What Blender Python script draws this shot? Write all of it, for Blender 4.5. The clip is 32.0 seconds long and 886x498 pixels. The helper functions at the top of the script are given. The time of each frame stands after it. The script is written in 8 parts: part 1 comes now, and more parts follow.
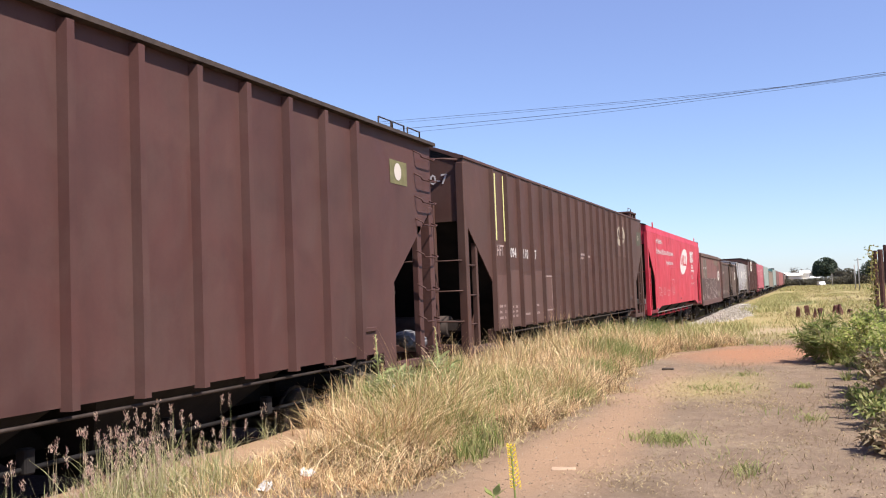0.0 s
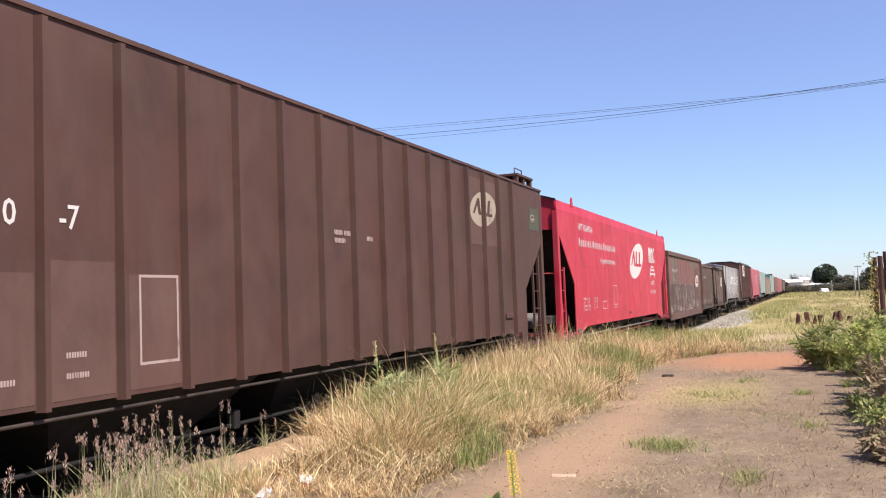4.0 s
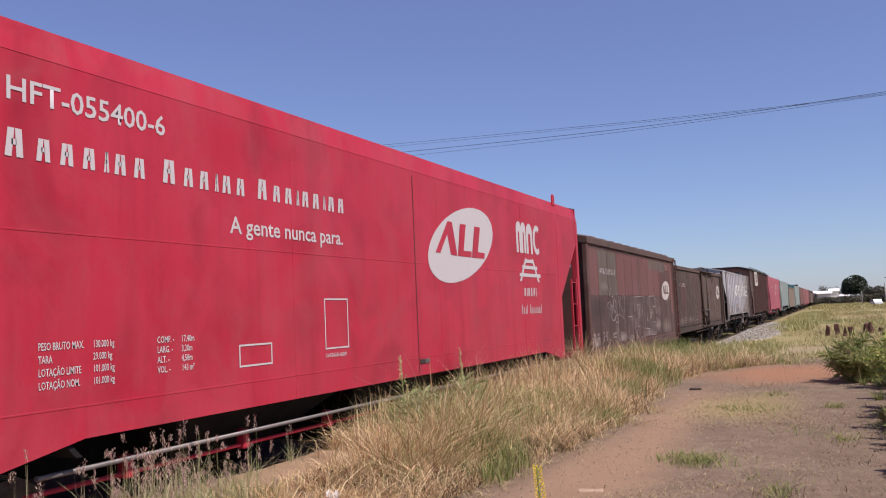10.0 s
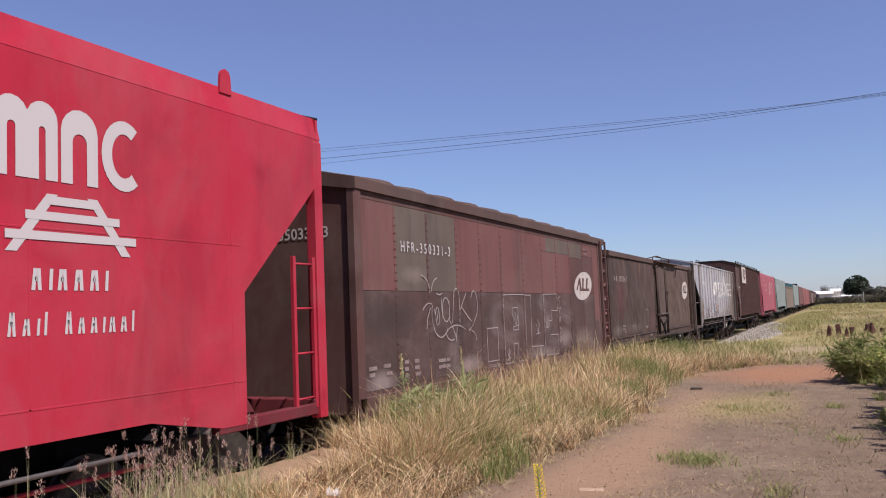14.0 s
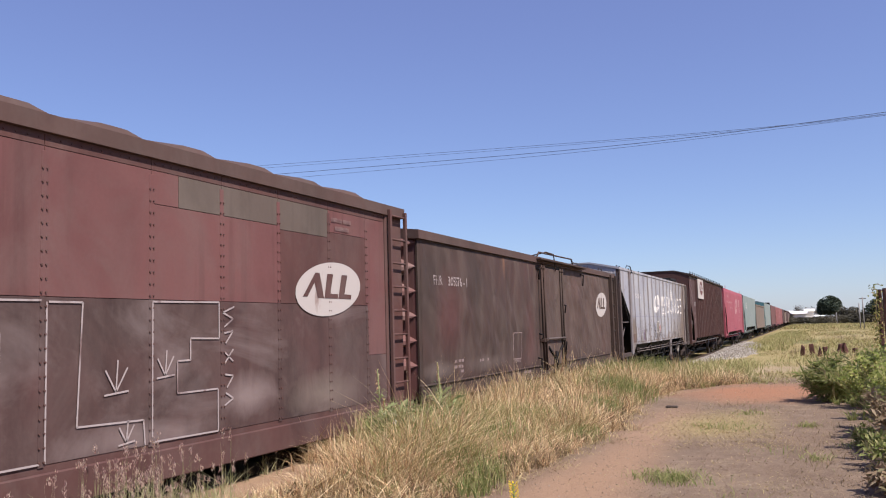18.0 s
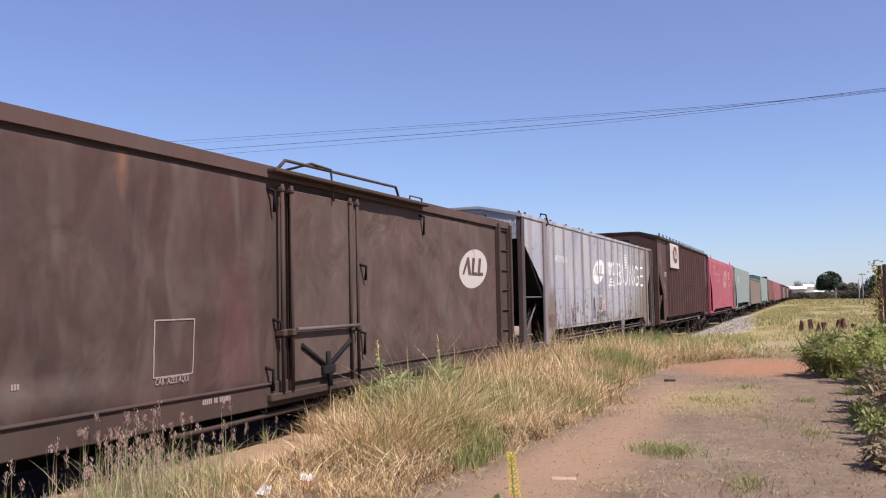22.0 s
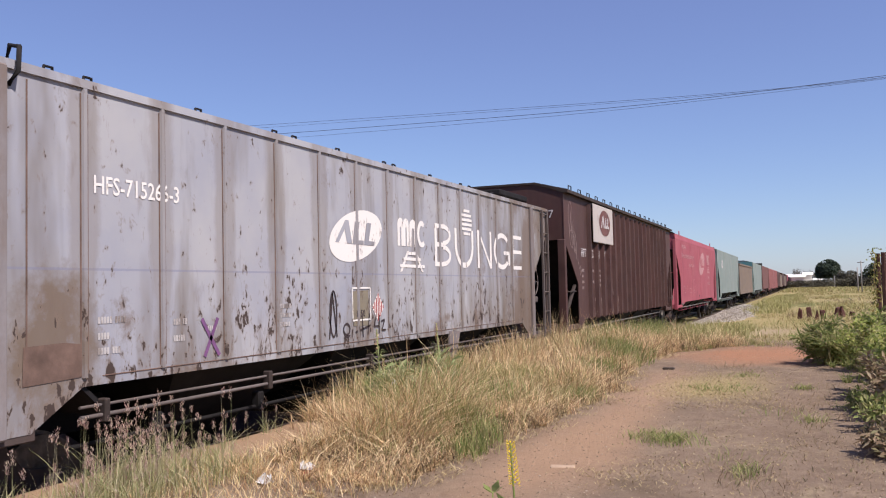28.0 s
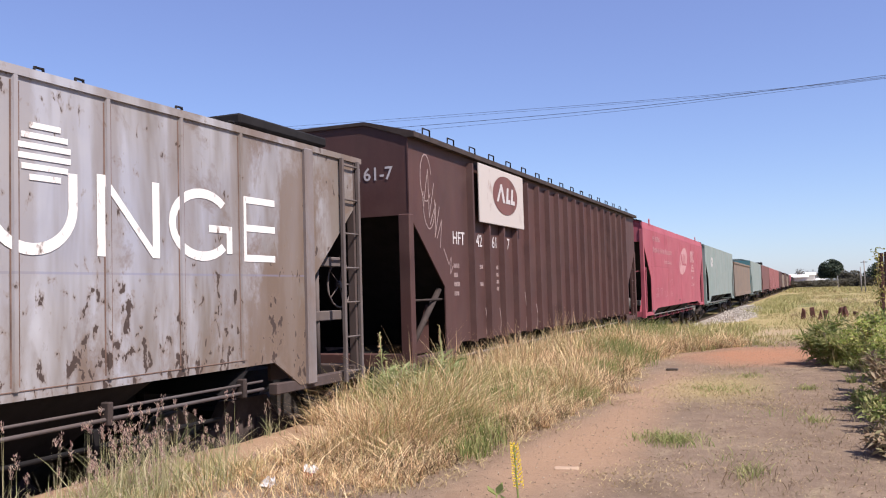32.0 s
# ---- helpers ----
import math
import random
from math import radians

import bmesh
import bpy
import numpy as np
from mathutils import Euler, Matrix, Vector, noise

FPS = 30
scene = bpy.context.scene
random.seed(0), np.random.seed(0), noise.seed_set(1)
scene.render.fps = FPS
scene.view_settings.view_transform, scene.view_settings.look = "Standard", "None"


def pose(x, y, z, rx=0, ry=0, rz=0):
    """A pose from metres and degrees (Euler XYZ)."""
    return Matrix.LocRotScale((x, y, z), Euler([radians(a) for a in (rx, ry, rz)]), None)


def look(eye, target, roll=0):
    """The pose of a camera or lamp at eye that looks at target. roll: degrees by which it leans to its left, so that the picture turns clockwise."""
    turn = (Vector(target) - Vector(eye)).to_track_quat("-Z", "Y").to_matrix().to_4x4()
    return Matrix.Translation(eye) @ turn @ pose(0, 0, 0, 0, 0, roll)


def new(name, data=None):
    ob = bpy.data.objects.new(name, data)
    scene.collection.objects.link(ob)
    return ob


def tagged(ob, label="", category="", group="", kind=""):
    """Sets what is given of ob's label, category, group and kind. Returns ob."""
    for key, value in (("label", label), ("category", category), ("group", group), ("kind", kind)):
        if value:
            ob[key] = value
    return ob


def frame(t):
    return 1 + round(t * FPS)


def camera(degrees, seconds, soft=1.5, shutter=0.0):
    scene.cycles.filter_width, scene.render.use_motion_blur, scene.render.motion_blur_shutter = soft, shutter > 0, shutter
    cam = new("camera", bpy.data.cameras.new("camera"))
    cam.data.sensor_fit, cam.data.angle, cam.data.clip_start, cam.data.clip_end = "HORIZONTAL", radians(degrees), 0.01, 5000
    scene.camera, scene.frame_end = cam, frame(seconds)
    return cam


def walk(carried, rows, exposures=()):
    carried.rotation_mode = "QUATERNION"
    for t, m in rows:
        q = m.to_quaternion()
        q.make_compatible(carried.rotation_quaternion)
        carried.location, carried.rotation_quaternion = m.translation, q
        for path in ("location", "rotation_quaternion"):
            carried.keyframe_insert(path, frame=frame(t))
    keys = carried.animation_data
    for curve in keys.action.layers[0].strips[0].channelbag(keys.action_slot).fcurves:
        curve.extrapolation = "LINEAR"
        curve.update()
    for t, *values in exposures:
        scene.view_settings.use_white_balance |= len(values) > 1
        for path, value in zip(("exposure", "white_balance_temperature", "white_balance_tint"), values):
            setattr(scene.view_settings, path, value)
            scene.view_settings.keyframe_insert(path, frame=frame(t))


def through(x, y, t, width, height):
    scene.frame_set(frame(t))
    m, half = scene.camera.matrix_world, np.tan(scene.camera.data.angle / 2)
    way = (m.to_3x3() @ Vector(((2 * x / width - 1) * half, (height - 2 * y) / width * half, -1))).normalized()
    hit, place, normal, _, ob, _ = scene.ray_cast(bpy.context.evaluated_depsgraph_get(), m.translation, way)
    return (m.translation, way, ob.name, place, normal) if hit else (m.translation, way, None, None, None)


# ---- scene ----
EXPOSURES = [(0.0, 0.96, 6480, 10), (3.5, 0.94, 6480, 10), (6.0, 0.86, 6460, 11), (7.2, 0.70, 6400, 13), (8.0, 0.46, 6300, 16), (9.0, 0.36, 6300, 16), (10.0, 0.24, 6300, 17), (13.0, 0.2, 6300, 17), (16.0, 0.52, 6300, 16), (19.0, 0.48, 6300, 16), (21.0, 0.56, 6300, 16), (23.0, 0.55, 6300, 16), (28.0, 0.42, 6300, 15), (30.0, 0.38, 6300, 15), (31.0, 0.40, 6300, 15), (32.0, 0.70, 6300, 15)]
cam = camera(54.57, 32.0, soft=1.1)
EYE = (0.0, 0.0, 2.06)
# seconds, yaw, pitch, roll of the hand-held camera
TURNS = [
    (0.0, 22.76, 2.99, 2.19),
    (0.5, 22.71, 3.17, 2.11),
    (1.0, 22.66, 3.27, 2.07),
    (1.5, 22.66, 3.39, 2.05),
    (2.0, 22.69, 3.44, 2.20),
    (2.5, 22.62, 3.51, 2.34),
    (3.0, 22.57, 3.52, 2.40),
    (3.5, 22.71, 3.49, 2.11),
    (5.5, 22.93, 2.99, 2.44),
    (6.0, 22.88, 3.04, 2.44),
    (6.5, 22.87, 3.18, 2.11),
    (7.0, 22.83, 3.28, 2.41),
    (7.5, 22.78, 3.57, 1.97),
    (8.0, 22.56, 3.47, 2.23),
    (8.5, 21.72, 2.81, 1.87),
    (9.0, 22.87, 2.39, 1.25),
    (9.5, 24.57, 3.86, 1.92),
    (10.0, 24.38, 4.41, 2.51),
    (10.5, 24.89, 4.70, 2.90),
    (11.0, 25.07, 4.71, 3.27),
    (11.5, 23.78, 5.08, 3.12),
    (12.0, 23.80, 5.29, 3.18),
    (12.5, 24.74, 5.18, 3.14),
    (13.0, 25.00, 4.93, 2.68),
    (13.5, 24.42, 4.24, 2.28),
    (15.5, 24.69, 4.76, 2.25),
    (16.0, 24.57, 4.37, 2.21),
    (16.5, 23.90, 4.61, 1.91),
    (17.0, 23.31, 4.94, 1.58),
    (17.5, 23.08, 5.22, 1.47),
    (18.0, 22.95, 5.31, 1.65),
    (18.5, 22.97, 5.27, 1.81),
    (19.0, 22.98, 5.21, 1.85),
    (19.5, 23.00, 5.19, 1.55),
    (20.0, 23.09, 5.01, 1.35),
    (20.5, 23.11, 4.60, 1.18),
    (21.0, 23.15, 3.85, 1.11),
    (21.5, 23.11, 3.26, 1.19),
    (22.0, 22.95, 3.46, 1.14),
    (22.5, 23.05, 3.66, 0.92),
    (23.0, 23.10, 3.56, 0.86),
    (23.5, 22.75, 3.53, 0.91),
    (24.0, 22.85, 3.28, 1.10),
    (24.5, 23.15, 2.86, 1.51),
    (26.5, 23.85, 2.66, 1.60),
    (27.0, 23.44, 2.85, 1.56),
    (27.5, 23.02, 2.75, 1.25),
    (28.0, 22.89, 2.73, 1.30),
    (28.5, 22.92, 2.74, 1.34),
    (29.0, 22.98, 2.68, 1.46),
    (29.5, 23.11, 2.62, 1.69),
    (30.0, 23.07, 2.65, 1.64),
    (30.5, 22.97, 2.73, 1.43),
    (31.0, 22.98, 2.88, 1.52),
    (31.5, 23.00, 2.96, 1.69),
    (32.0, 23.07, 2.88, 1.63),
]
walk(cam, [(t, pose(*EYE, 90 + p, r, y)) for t, y, p, r in TURNS], EXPOSURES)

# ---- light ----
SUN_TO = Vector((1.0, -0.36, 1.395)).normalized()
world = bpy.data.worlds.new("sky")
scene.world = world
world.use_nodes = True
wn, wl = world.node_tree.nodes, world.node_tree.links
wn.clear()
sky = wn.new("ShaderNodeTexSky")
sky.sky_type = "NISHITA"
sky.sun_disc = False
sky.sun_elevation = math.asin(SUN_TO.z)
sky.sun_rotation = math.atan2(SUN_TO.x, SUN_TO.y)
sky.altitude = 600
sky.air_density = 1.0
sky.dust_density = 0.6
sky.ozone_density = 3.0
bg = wn.new("ShaderNodeBackground")
bg.inputs["Strength"].default_value = 0.088
out = wn.new("ShaderNodeOutputWorld")
tone = wn.new("ShaderNodeMix")
tone.data_type = "RGBA"
tone.blend_type = "MULTIPLY"
tone.inputs[0].default_value = 1.0
tone.inputs[7].default_value = (0.92, 1.04, 1.07, 1)
wl.new(sky.outputs[0], tone.inputs[6])
haze = wn.new("ShaderNodeMix")
haze.data_type = "RGBA"
haze.inputs[0].default_value = 0.22
haze.inputs[7].default_value = (3.0, 2.3, 6.6, 1)
wl.new(tone.outputs[2], haze.inputs[6])
wl.new(haze.outputs[2], bg.inputs[0])
wl.new(bg.outputs[0], out.inputs[0])
sun = new("sun", bpy.data.lights.new("sun", "SUN"))
sun.data.energy = 4.8
sun.data.angle = radians(0.55)
sun.data.color = (1.0, 0.94, 0.86)
sun.matrix_world = look((20, -20, 40), Vector((20, -20, 40)) - SUN_TO)

# ---- materials ----
def mat_base(name):
    m = bpy.data.materials.new(name)
    m.use_nodes = True
    nt = m.node_tree
    b = nt.nodes["Principled BSDF"]
    return m, nt, b


def node(nt, kind, **sets):
    n = nt.nodes.new(kind)
    for k, v in sets.items():
        if k in n.inputs:
            n.inputs[k].default_value = v
    return n


def noise_tex(nt, coord, scale, detail=4.0, rough=0.55, stretch=(1, 1, 1), distort=0.0, turn=0.0):
    mp = nt.nodes.new("ShaderNodeMapping")
    mp.inputs["Scale"].default_value = stretch
    mp.inputs["Rotation"].default_value = (turn, 0, 0)
    nt.links.new(coord, mp.inputs[0])
    n = node(nt, "ShaderNodeTexNoise", Scale=scale, Detail=detail, Roughness=rough, Distortion=distort)
    nt.links.new(mp.outputs[0], n.inputs["Vector"])
    return n.outputs["Fac"]


def ramp(nt, fac, stops):
    r = nt.nodes.new("ShaderNodeValToRGB")
    els = r.color_ramp.elements
    while len(els) < len(stops):
        els.new(0.5)
    for e, (p, c) in zip(els, stops):
        e.position = p
        e.color = (*c, 1) if isinstance(c, tuple) else (c, c, c, 1)
    nt.links.new(fac, r.inputs[0])
    return r.outputs[0]


def mix(nt, fac, a, b):
    n = nt.nodes.new("ShaderNodeMix")
    n.data_type = "RGBA"
    for sock, v in ((n.inputs[0], fac), (n.inputs[6], a), (n.inputs[7], b)):
        if isinstance(v, (int, float)):
            sock.default_value = v
        elif isinstance(v, tuple):
            sock.default_value = (*v, 1)
        else:
            nt.links.new(v, sock)
    return n.outputs[2]


def bump(nt, b, height, strength=0.3, distance=0.01):
    n = node(nt, "ShaderNodeBump", Strength=strength, Distance=distance)
    nt.links.new(height, n.inputs["Height"])
    nt.links.new(n.outputs[0], b.inputs["Normal"])


def paint(name, base, worn, dust=(0.30, 0.22, 0.17), dust_amount=0.35, streak=0.4, rough=0.55, dent=0.0, scuff=0.0, smoke=0.0, stains=(), cloudy=0.38):
    """Weathered railway paint: worn patches, vertical run marks, dust and fine grain."""
    m, nt, b = mat_base(name)
    co = nt.nodes.new("ShaderNodeTexCoord").outputs["Object"]
    big = noise_tex(nt, co, 0.7, 5, 0.6)
    runs = noise_tex(nt, co, 1.0, 5, 0.65, (2.2, 2.2, 0.16))
    fine = noise_tex(nt, co, 28, 3)
    dusty = noise_tex(nt, co, 1.6, 6, 0.7, (1, 1, 0.6), 0.6)
    c = mix(nt, ramp(nt, big, [(0.38, 0.0), (0.66, 1.0)]), base, worn)
    darker = tuple(v * 0.45 for v in base)
    c = mix(nt, ramp(nt, runs, [(0.5, 0.0), (0.78, streak)]), c, darker)
    cloud = noise_tex(nt, co, 1.05, 4, 0.55, (1, 1, 1), 0.8)
    c = mix(nt, ramp(nt, cloud, [(0.50, 0.0), (0.72, cloudy)]), c, darker)
    c = mix(nt, ramp(nt, dusty, [(0.42, 0.0), (0.75, dust_amount)]), c, dust)
    c = mix(nt, ramp(nt, fine, [(0.35, 0.0), (0.8, 0.12)]), c, darker)
    if scuff:
        rub = noise_tex(nt, co, 1.3, 3, 0.5, (1, 2.0, 0.5), 0.7, 0.65)
        c = mix(nt, ramp(nt, rub, [(0.50, 0.0), (0.72, scuff)]), c, dust)
    if smoke:
        puff = noise_tex(nt, co, 0.75, 7, 0.6, (1, 0.7, 1.5), 1.1)
        c = mix(nt, ramp(nt, puff, [(0.50, 0.0), (0.70, smoke)]), c, (0.30, 0.235, 0.215))
    for cy, cz, ry, rz, col, k in stains:
        mp = nt.nodes.new("ShaderNodeMapping")
        mp.vector_type = "TEXTURE"
        mp.inputs["Location"].default_value = (0, cy, cz)
        mp.inputs["Scale"].default_value = (1e3, ry, rz)
        nt.links.new(co, mp.inputs[0])
        far = nt.nodes.new("ShaderNodeVectorMath")
        far.operation = "LENGTH"
        nt.links.new(mp.outputs[0], far.inputs[0])
        d = node(nt, "ShaderNodeMath")
        d.operation = "MULTIPLY_ADD"
        nt.links.new(noise_tex(nt, co, 2.6, 6, 0.65, (1, 1, 0.7), 0.5), d.inputs[0])
        d.inputs[1].default_value = 1.3
        nt.links.new(far.outputs["Value"], d.inputs[2])
        half = node(nt, "ShaderNodeMath")
        half.operation = "MULTIPLY"
        nt.links.new(d.outputs[0], half.inputs[0])
        half.inputs[1].default_value = 0.4
        c = mix(nt, ramp(nt, half.outputs[0], [(0.34, k), (0.74, 0.0)]), c, col)
    nt.links.new(c, b.inputs["Base Color"])
    rr = ramp(nt, dusty, [(0.3, rough), (0.8, min(rough + 0.25, 0.95))])
    nt.links.new(rr, b.inputs["Roughness"])
    b.inputs["Specular IOR Level"].default_value = 0.3
    if dent:
        d = noise_tex(nt, co, 1.5, 3, 0.5, (1, 1.1, 0.8), 0.4, 0.5)
        bump(nt, b, d, 0.9, dent)
    else:
        bump(nt, b, big, 0.35, 0.02)
    return m


def plain(name, base, rough=0.8, vary=0.25, scale=6.0, metal=0.0, grain=0.15):
    m, nt, b = mat_base(name)
    co = nt.nodes.new("ShaderNodeTexCoord").outputs["Object"]
    n1 = noise_tex(nt, co, scale, 5, 0.6)
    n2 = noise_tex(nt, co, scale * 9, 3)
    lo, hi = tuple(v * (1 - vary) for v in base), tuple(min(1, v * (1 + vary)) for v in base)
    c = mix(nt, ramp(nt, n1, [(0.3, 0.0), (0.7, 1.0)]), lo, hi)
    c = mix(nt, ramp(nt, n2, [(0.4, 0.0), (0.8, grain)]), c, lo)
    nt.links.new(c, b.inputs["Base Color"])
    b.inputs["Roughness"].default_value = rough
    b.inputs["Metallic"].default_value = metal
    b.inputs["Specular IOR Level"].default_value = 0.25
    bump(nt, b, n2, 0.25, 0.006)
    return m


def worn_letter(name, base, under, hold=0.55, scale=3.0):
    """Stencil paint that has flaked through to the wagon's colour in places."""
    m, nt, b = mat_base(name)
    co = nt.nodes.new("ShaderNodeTexCoord").outputs["Object"]
    n1 = noise_tex(nt, co, scale, 6, 0.7, (1, 1, 0.5))
    c = mix(nt, ramp(nt, n1, [(hold, 0.0), (hold + 0.12, 1.0)]), base, under)
    nt.links.new(c, b.inputs["Base Color"])
    b.inputs["Roughness"].default_value = 0.75
    return m


def leafy(name, stops, rough=0.75, through=0.25):
    """Blades and leaves whose colour varies from piece to piece."""
    m, nt, b = mat_base(name)
    g = nt.nodes.new("ShaderNodeNewGeometry")
    c = ramp(nt, g.outputs["Random Per Island"], stops)
    nt.links.new(c, b.inputs["Base Color"])
    b.inputs["Roughness"].default_value = rough
    b.inputs["Specular IOR Level"].default_value = 0.15
    if through:
        t = nt.nodes.new("ShaderNodeBsdfTranslucent")
        nt.links.new(c, t.inputs[0])
        ms = nt.nodes.new("ShaderNodeMixShader")
        ms.inputs[0].default_value = through
        o = nt.nodes["Material Output"]
        nt.links.new(b.outputs[0], ms.inputs[1])
        nt.links.new(t.outputs[0], ms.inputs[2])
        nt.links.new(ms.outputs[0], o.inputs[0])
    return m


BROWN = paint("brown_paint", (0.062, 0.0265, 0.0225), (0.077, 0.030, 0.025), (0.095, 0.058, 0.049), 0.4, 0.3)
BROWN_DULL = paint("dull_brown_paint", (0.062, 0.029, 0.022), (0.076, 0.033, 0.025), (0.094, 0.058, 0.046), 0.45, 0.4)
RED = paint("red_paint", (0.40, 0.016, 0.034), (0.43, 0.028, 0.05), (0.32, 0.07, 0.078), 0.5, 0.5, 0.45, cloudy=0.45)
# faded red, dulled further: distance haze put into the paint
RED_FADED = paint("faded_hazy_red_paint", (0.31, 0.060, 0.082), (0.34, 0.085, 0.105), (0.32, 0.14, 0.14), 0.4, 0.2, 0.6)
BOX_BROWN = paint("boxcar_brown_paint", (0.088, 0.042, 0.035), (0.105, 0.044, 0.036), (0.15, 0.105, 0.09), 0.55, 0.5, 0.7)
PALE_DUST = (0.27, 0.205, 0.185)
BOX_LOWER = paint("boxcar_lower_brown_paint", (0.064, 0.037, 0.031), (0.092, 0.045, 0.039), (0.15, 0.105, 0.092), 0.5, 0.55, 0.75, 0.0, 0.0, 0.32,
                  [(0.56, 1.22, 0.42, 0.16, PALE_DUST, 0.75), (3.45, 1.24, 0.50, 0.16, PALE_DUST, 0.8), (8.75, 1.45, 0.50, 0.22, PALE_DUST, 0.6), (10.3, 1.35, 0.8, 0.25, (0.22, 0.17, 0.135), 0.6),
                   (0.9, 2.05, 0.9, 0.28, (0.045, 0.030, 0.026), 0.75), (2.55, 1.33, 0.32, 0.13, (0.05, 0.034, 0.029), 0.8), (7.2, 1.22, 1.0, 0.14, PALE_DUST, 0.45)], 0.6)
ROOF_BROWN = paint("boxcar_roof_paint", (0.082, 0.051, 0.041), (0.095, 0.052, 0.042), (0.13, 0.095, 0.08), 0.5, 0.4, 0.8)
PINK_WHITE = worn_letter("faded_pink_sign", (0.42, 0.22, 0.22), (0.31, 0.09, 0.105), 0.55)
DIRTY = paint("dirty_grey_brown_paint", (0.105, 0.082, 0.074), (0.145, 0.122, 0.115), (0.11, 0.075, 0.06), 0.6, 0.5, 0.8)
RUSTY_GREY = paint("rust_tinted_grey_paint", (0.20, 0.172, 0.168), (0.25, 0.225, 0.225), (0.16, 0.11, 0.082), 0.8, 0.6, 0.8)
FLAKED = worn_letter("flaked_stencil", (0.33, 0.265, 0.245), (0.085, 0.055, 0.045), 0.49)
TAN_SIGN = worn_letter("faded_tan_sign", (0.27, 0.215, 0.165), (0.15, 0.10, 0.075), 0.54)
BOX_RED = paint("boxcar_red_patch", (0.160, 0.066, 0.058), (0.140, 0.056, 0.050), (0.155, 0.098, 0.085), 0.6, 0.95, 0.7, cloudy=0.3)
BOX_OLIVE = paint("boxcar_olive_patch", (0.118, 0.090, 0.070), (0.108, 0.078, 0.061), (0.16, 0.125, 0.103), 0.55, 0.85, 0.7, stains=[(1.65, 2.62, 0.40, 0.12, (0.20, 0.15, 0.125), 0.7), (2.55, 2.75, 0.5, 0.6, (0.085, 0.062, 0.05), 0.6)])
BULGED = paint("bulged_boxcar_paint", (0.058, 0.036, 0.028), (0.074, 0.037, 0.030), (0.13, 0.094, 0.074), 0.35, 0.3, 0.72, 0.07, 0.5, 0.0,
               [(1.1, 2.3, 0.55, 0.7, (0.085, 0.034, 0.029), 0.85), (5.5, 1.9, 0.35, 0.8, (0.095, 0.040, 0.034), 0.75), (0.7, 1.42, 0.6, 0.14, (0.165, 0.125, 0.105), 0.7), (2.9, 1.45, 1.1, 0.13, (0.135, 0.102, 0.085), 0.6),
                (0.4, 2.9, 0.5, 0.7, (0.040, 0.027, 0.022), 0.7), (3.94, 3.3, 0.08, 0.30, (0.17, 0.085, 0.05), 0.8), (2.3, 2.9, 0.7, 0.5, (0.045, 0.030, 0.024), 0.6)])
# dusty red, lightened for the sun that corrugation tops catch
DUSTY_SUNLIT_RED = paint("dusty_sunlit_red_paint", (0.20, 0.10, 0.088), (0.17, 0.072, 0.062), (0.26, 0.19, 0.165), 0.7, 0.3, 0.8)
BULGED_REAR = paint("rear_bulged_paint", (0.083, 0.053, 0.041), (0.092, 0.053, 0.041), (0.13, 0.094, 0.074), 0.35, 0.2, 0.72, 0.12, 0.45)
BULGED_FLAT = paint("boxcar_frame_paint", (0.050, 0.033, 0.025), (0.062, 0.033, 0.025), (0.105, 0.076, 0.058), 0.4, 0.2, 0.75)
OLIVE = paint("olive_grey_paint", (0.16, 0.12, 0.095), (0.2, 0.14, 0.10), (0.26, 0.2, 0.16), 0.5, 0.45, 0.7)
TEAL = paint("teal_paint", (0.185, 0.235, 0.215), (0.23, 0.255, 0.235), (0.30, 0.28, 0.25), 0.5, 0.5, 0.6)
TEAL_DEEP = paint("deep_teal_paint", (0.05, 0.17, 0.19), (0.08, 0.2, 0.21), (0.25, 0.24, 0.2), 0.4, 0.4, 0.6)
# red with lowered saturation, distance haze carried by the paint
PINK = paint("haze_dulled_red_paint", (0.30, 0.12, 0.12), (0.34, 0.15, 0.145), (0.32, 0.20, 0.17), 0.4, 0.3, 0.7)
# underframe black, which also carries the shade inside open wagon ends
DARK = plain("underframe_and_shade_black", (0.012, 0.010, 0.010), 0.9, 0.4, 5)
# bogie grime; on two roofs the same brown stands for eave shade
GRIME_AND_SHADE = plain("bogie_grime_and_shade", (0.045, 0.032, 0.027), 0.85, 0.4, 5)
STEEL = plain("worn_wheel_steel", (0.10, 0.085, 0.075), 0.45, 0.4, 8, 0.6)
PIPE = plain("galvanised_pipe", (0.19, 0.165, 0.155), 0.5, 0.2, 10, 0.3)
TANK_GREY = plain("grey_tank_paint", (0.105, 0.094, 0.086), 0.6, 0.2, 8)
WHITE = worn_letter("white_stencil", (0.46, 0.415, 0.40), (0.28, 0.16, 0.145), 0.66)
CREAM = worn_letter("cream_sign_paint", (0.44, 0.385, 0.345), (0.26, 0.18, 0.15), 0.61)
FADED = worn_letter("faded_stencil", (0.30, 0.215, 0.195), (0.13, 0.07, 0.06), 0.58)
YELLOW = worn_letter("yellow_stripe", (0.49, 0.47, 0.19), (0.22, 0.15, 0.08), 0.62, 6.0)
PLASTIC = plain("crumpled_plastic", (0.18, 0.175, 0.185), 0.35, 0.5, 11)

# ---- building tools ----
def part(name, bm, material, parent, label=""):
    me = bpy.data.meshes.new(name)
    bm.to_mesh(me)
    bm.free()
    me.materials.append(material)
    ob = new(name, me)
    ob.parent = parent
    return tagged(ob, label)


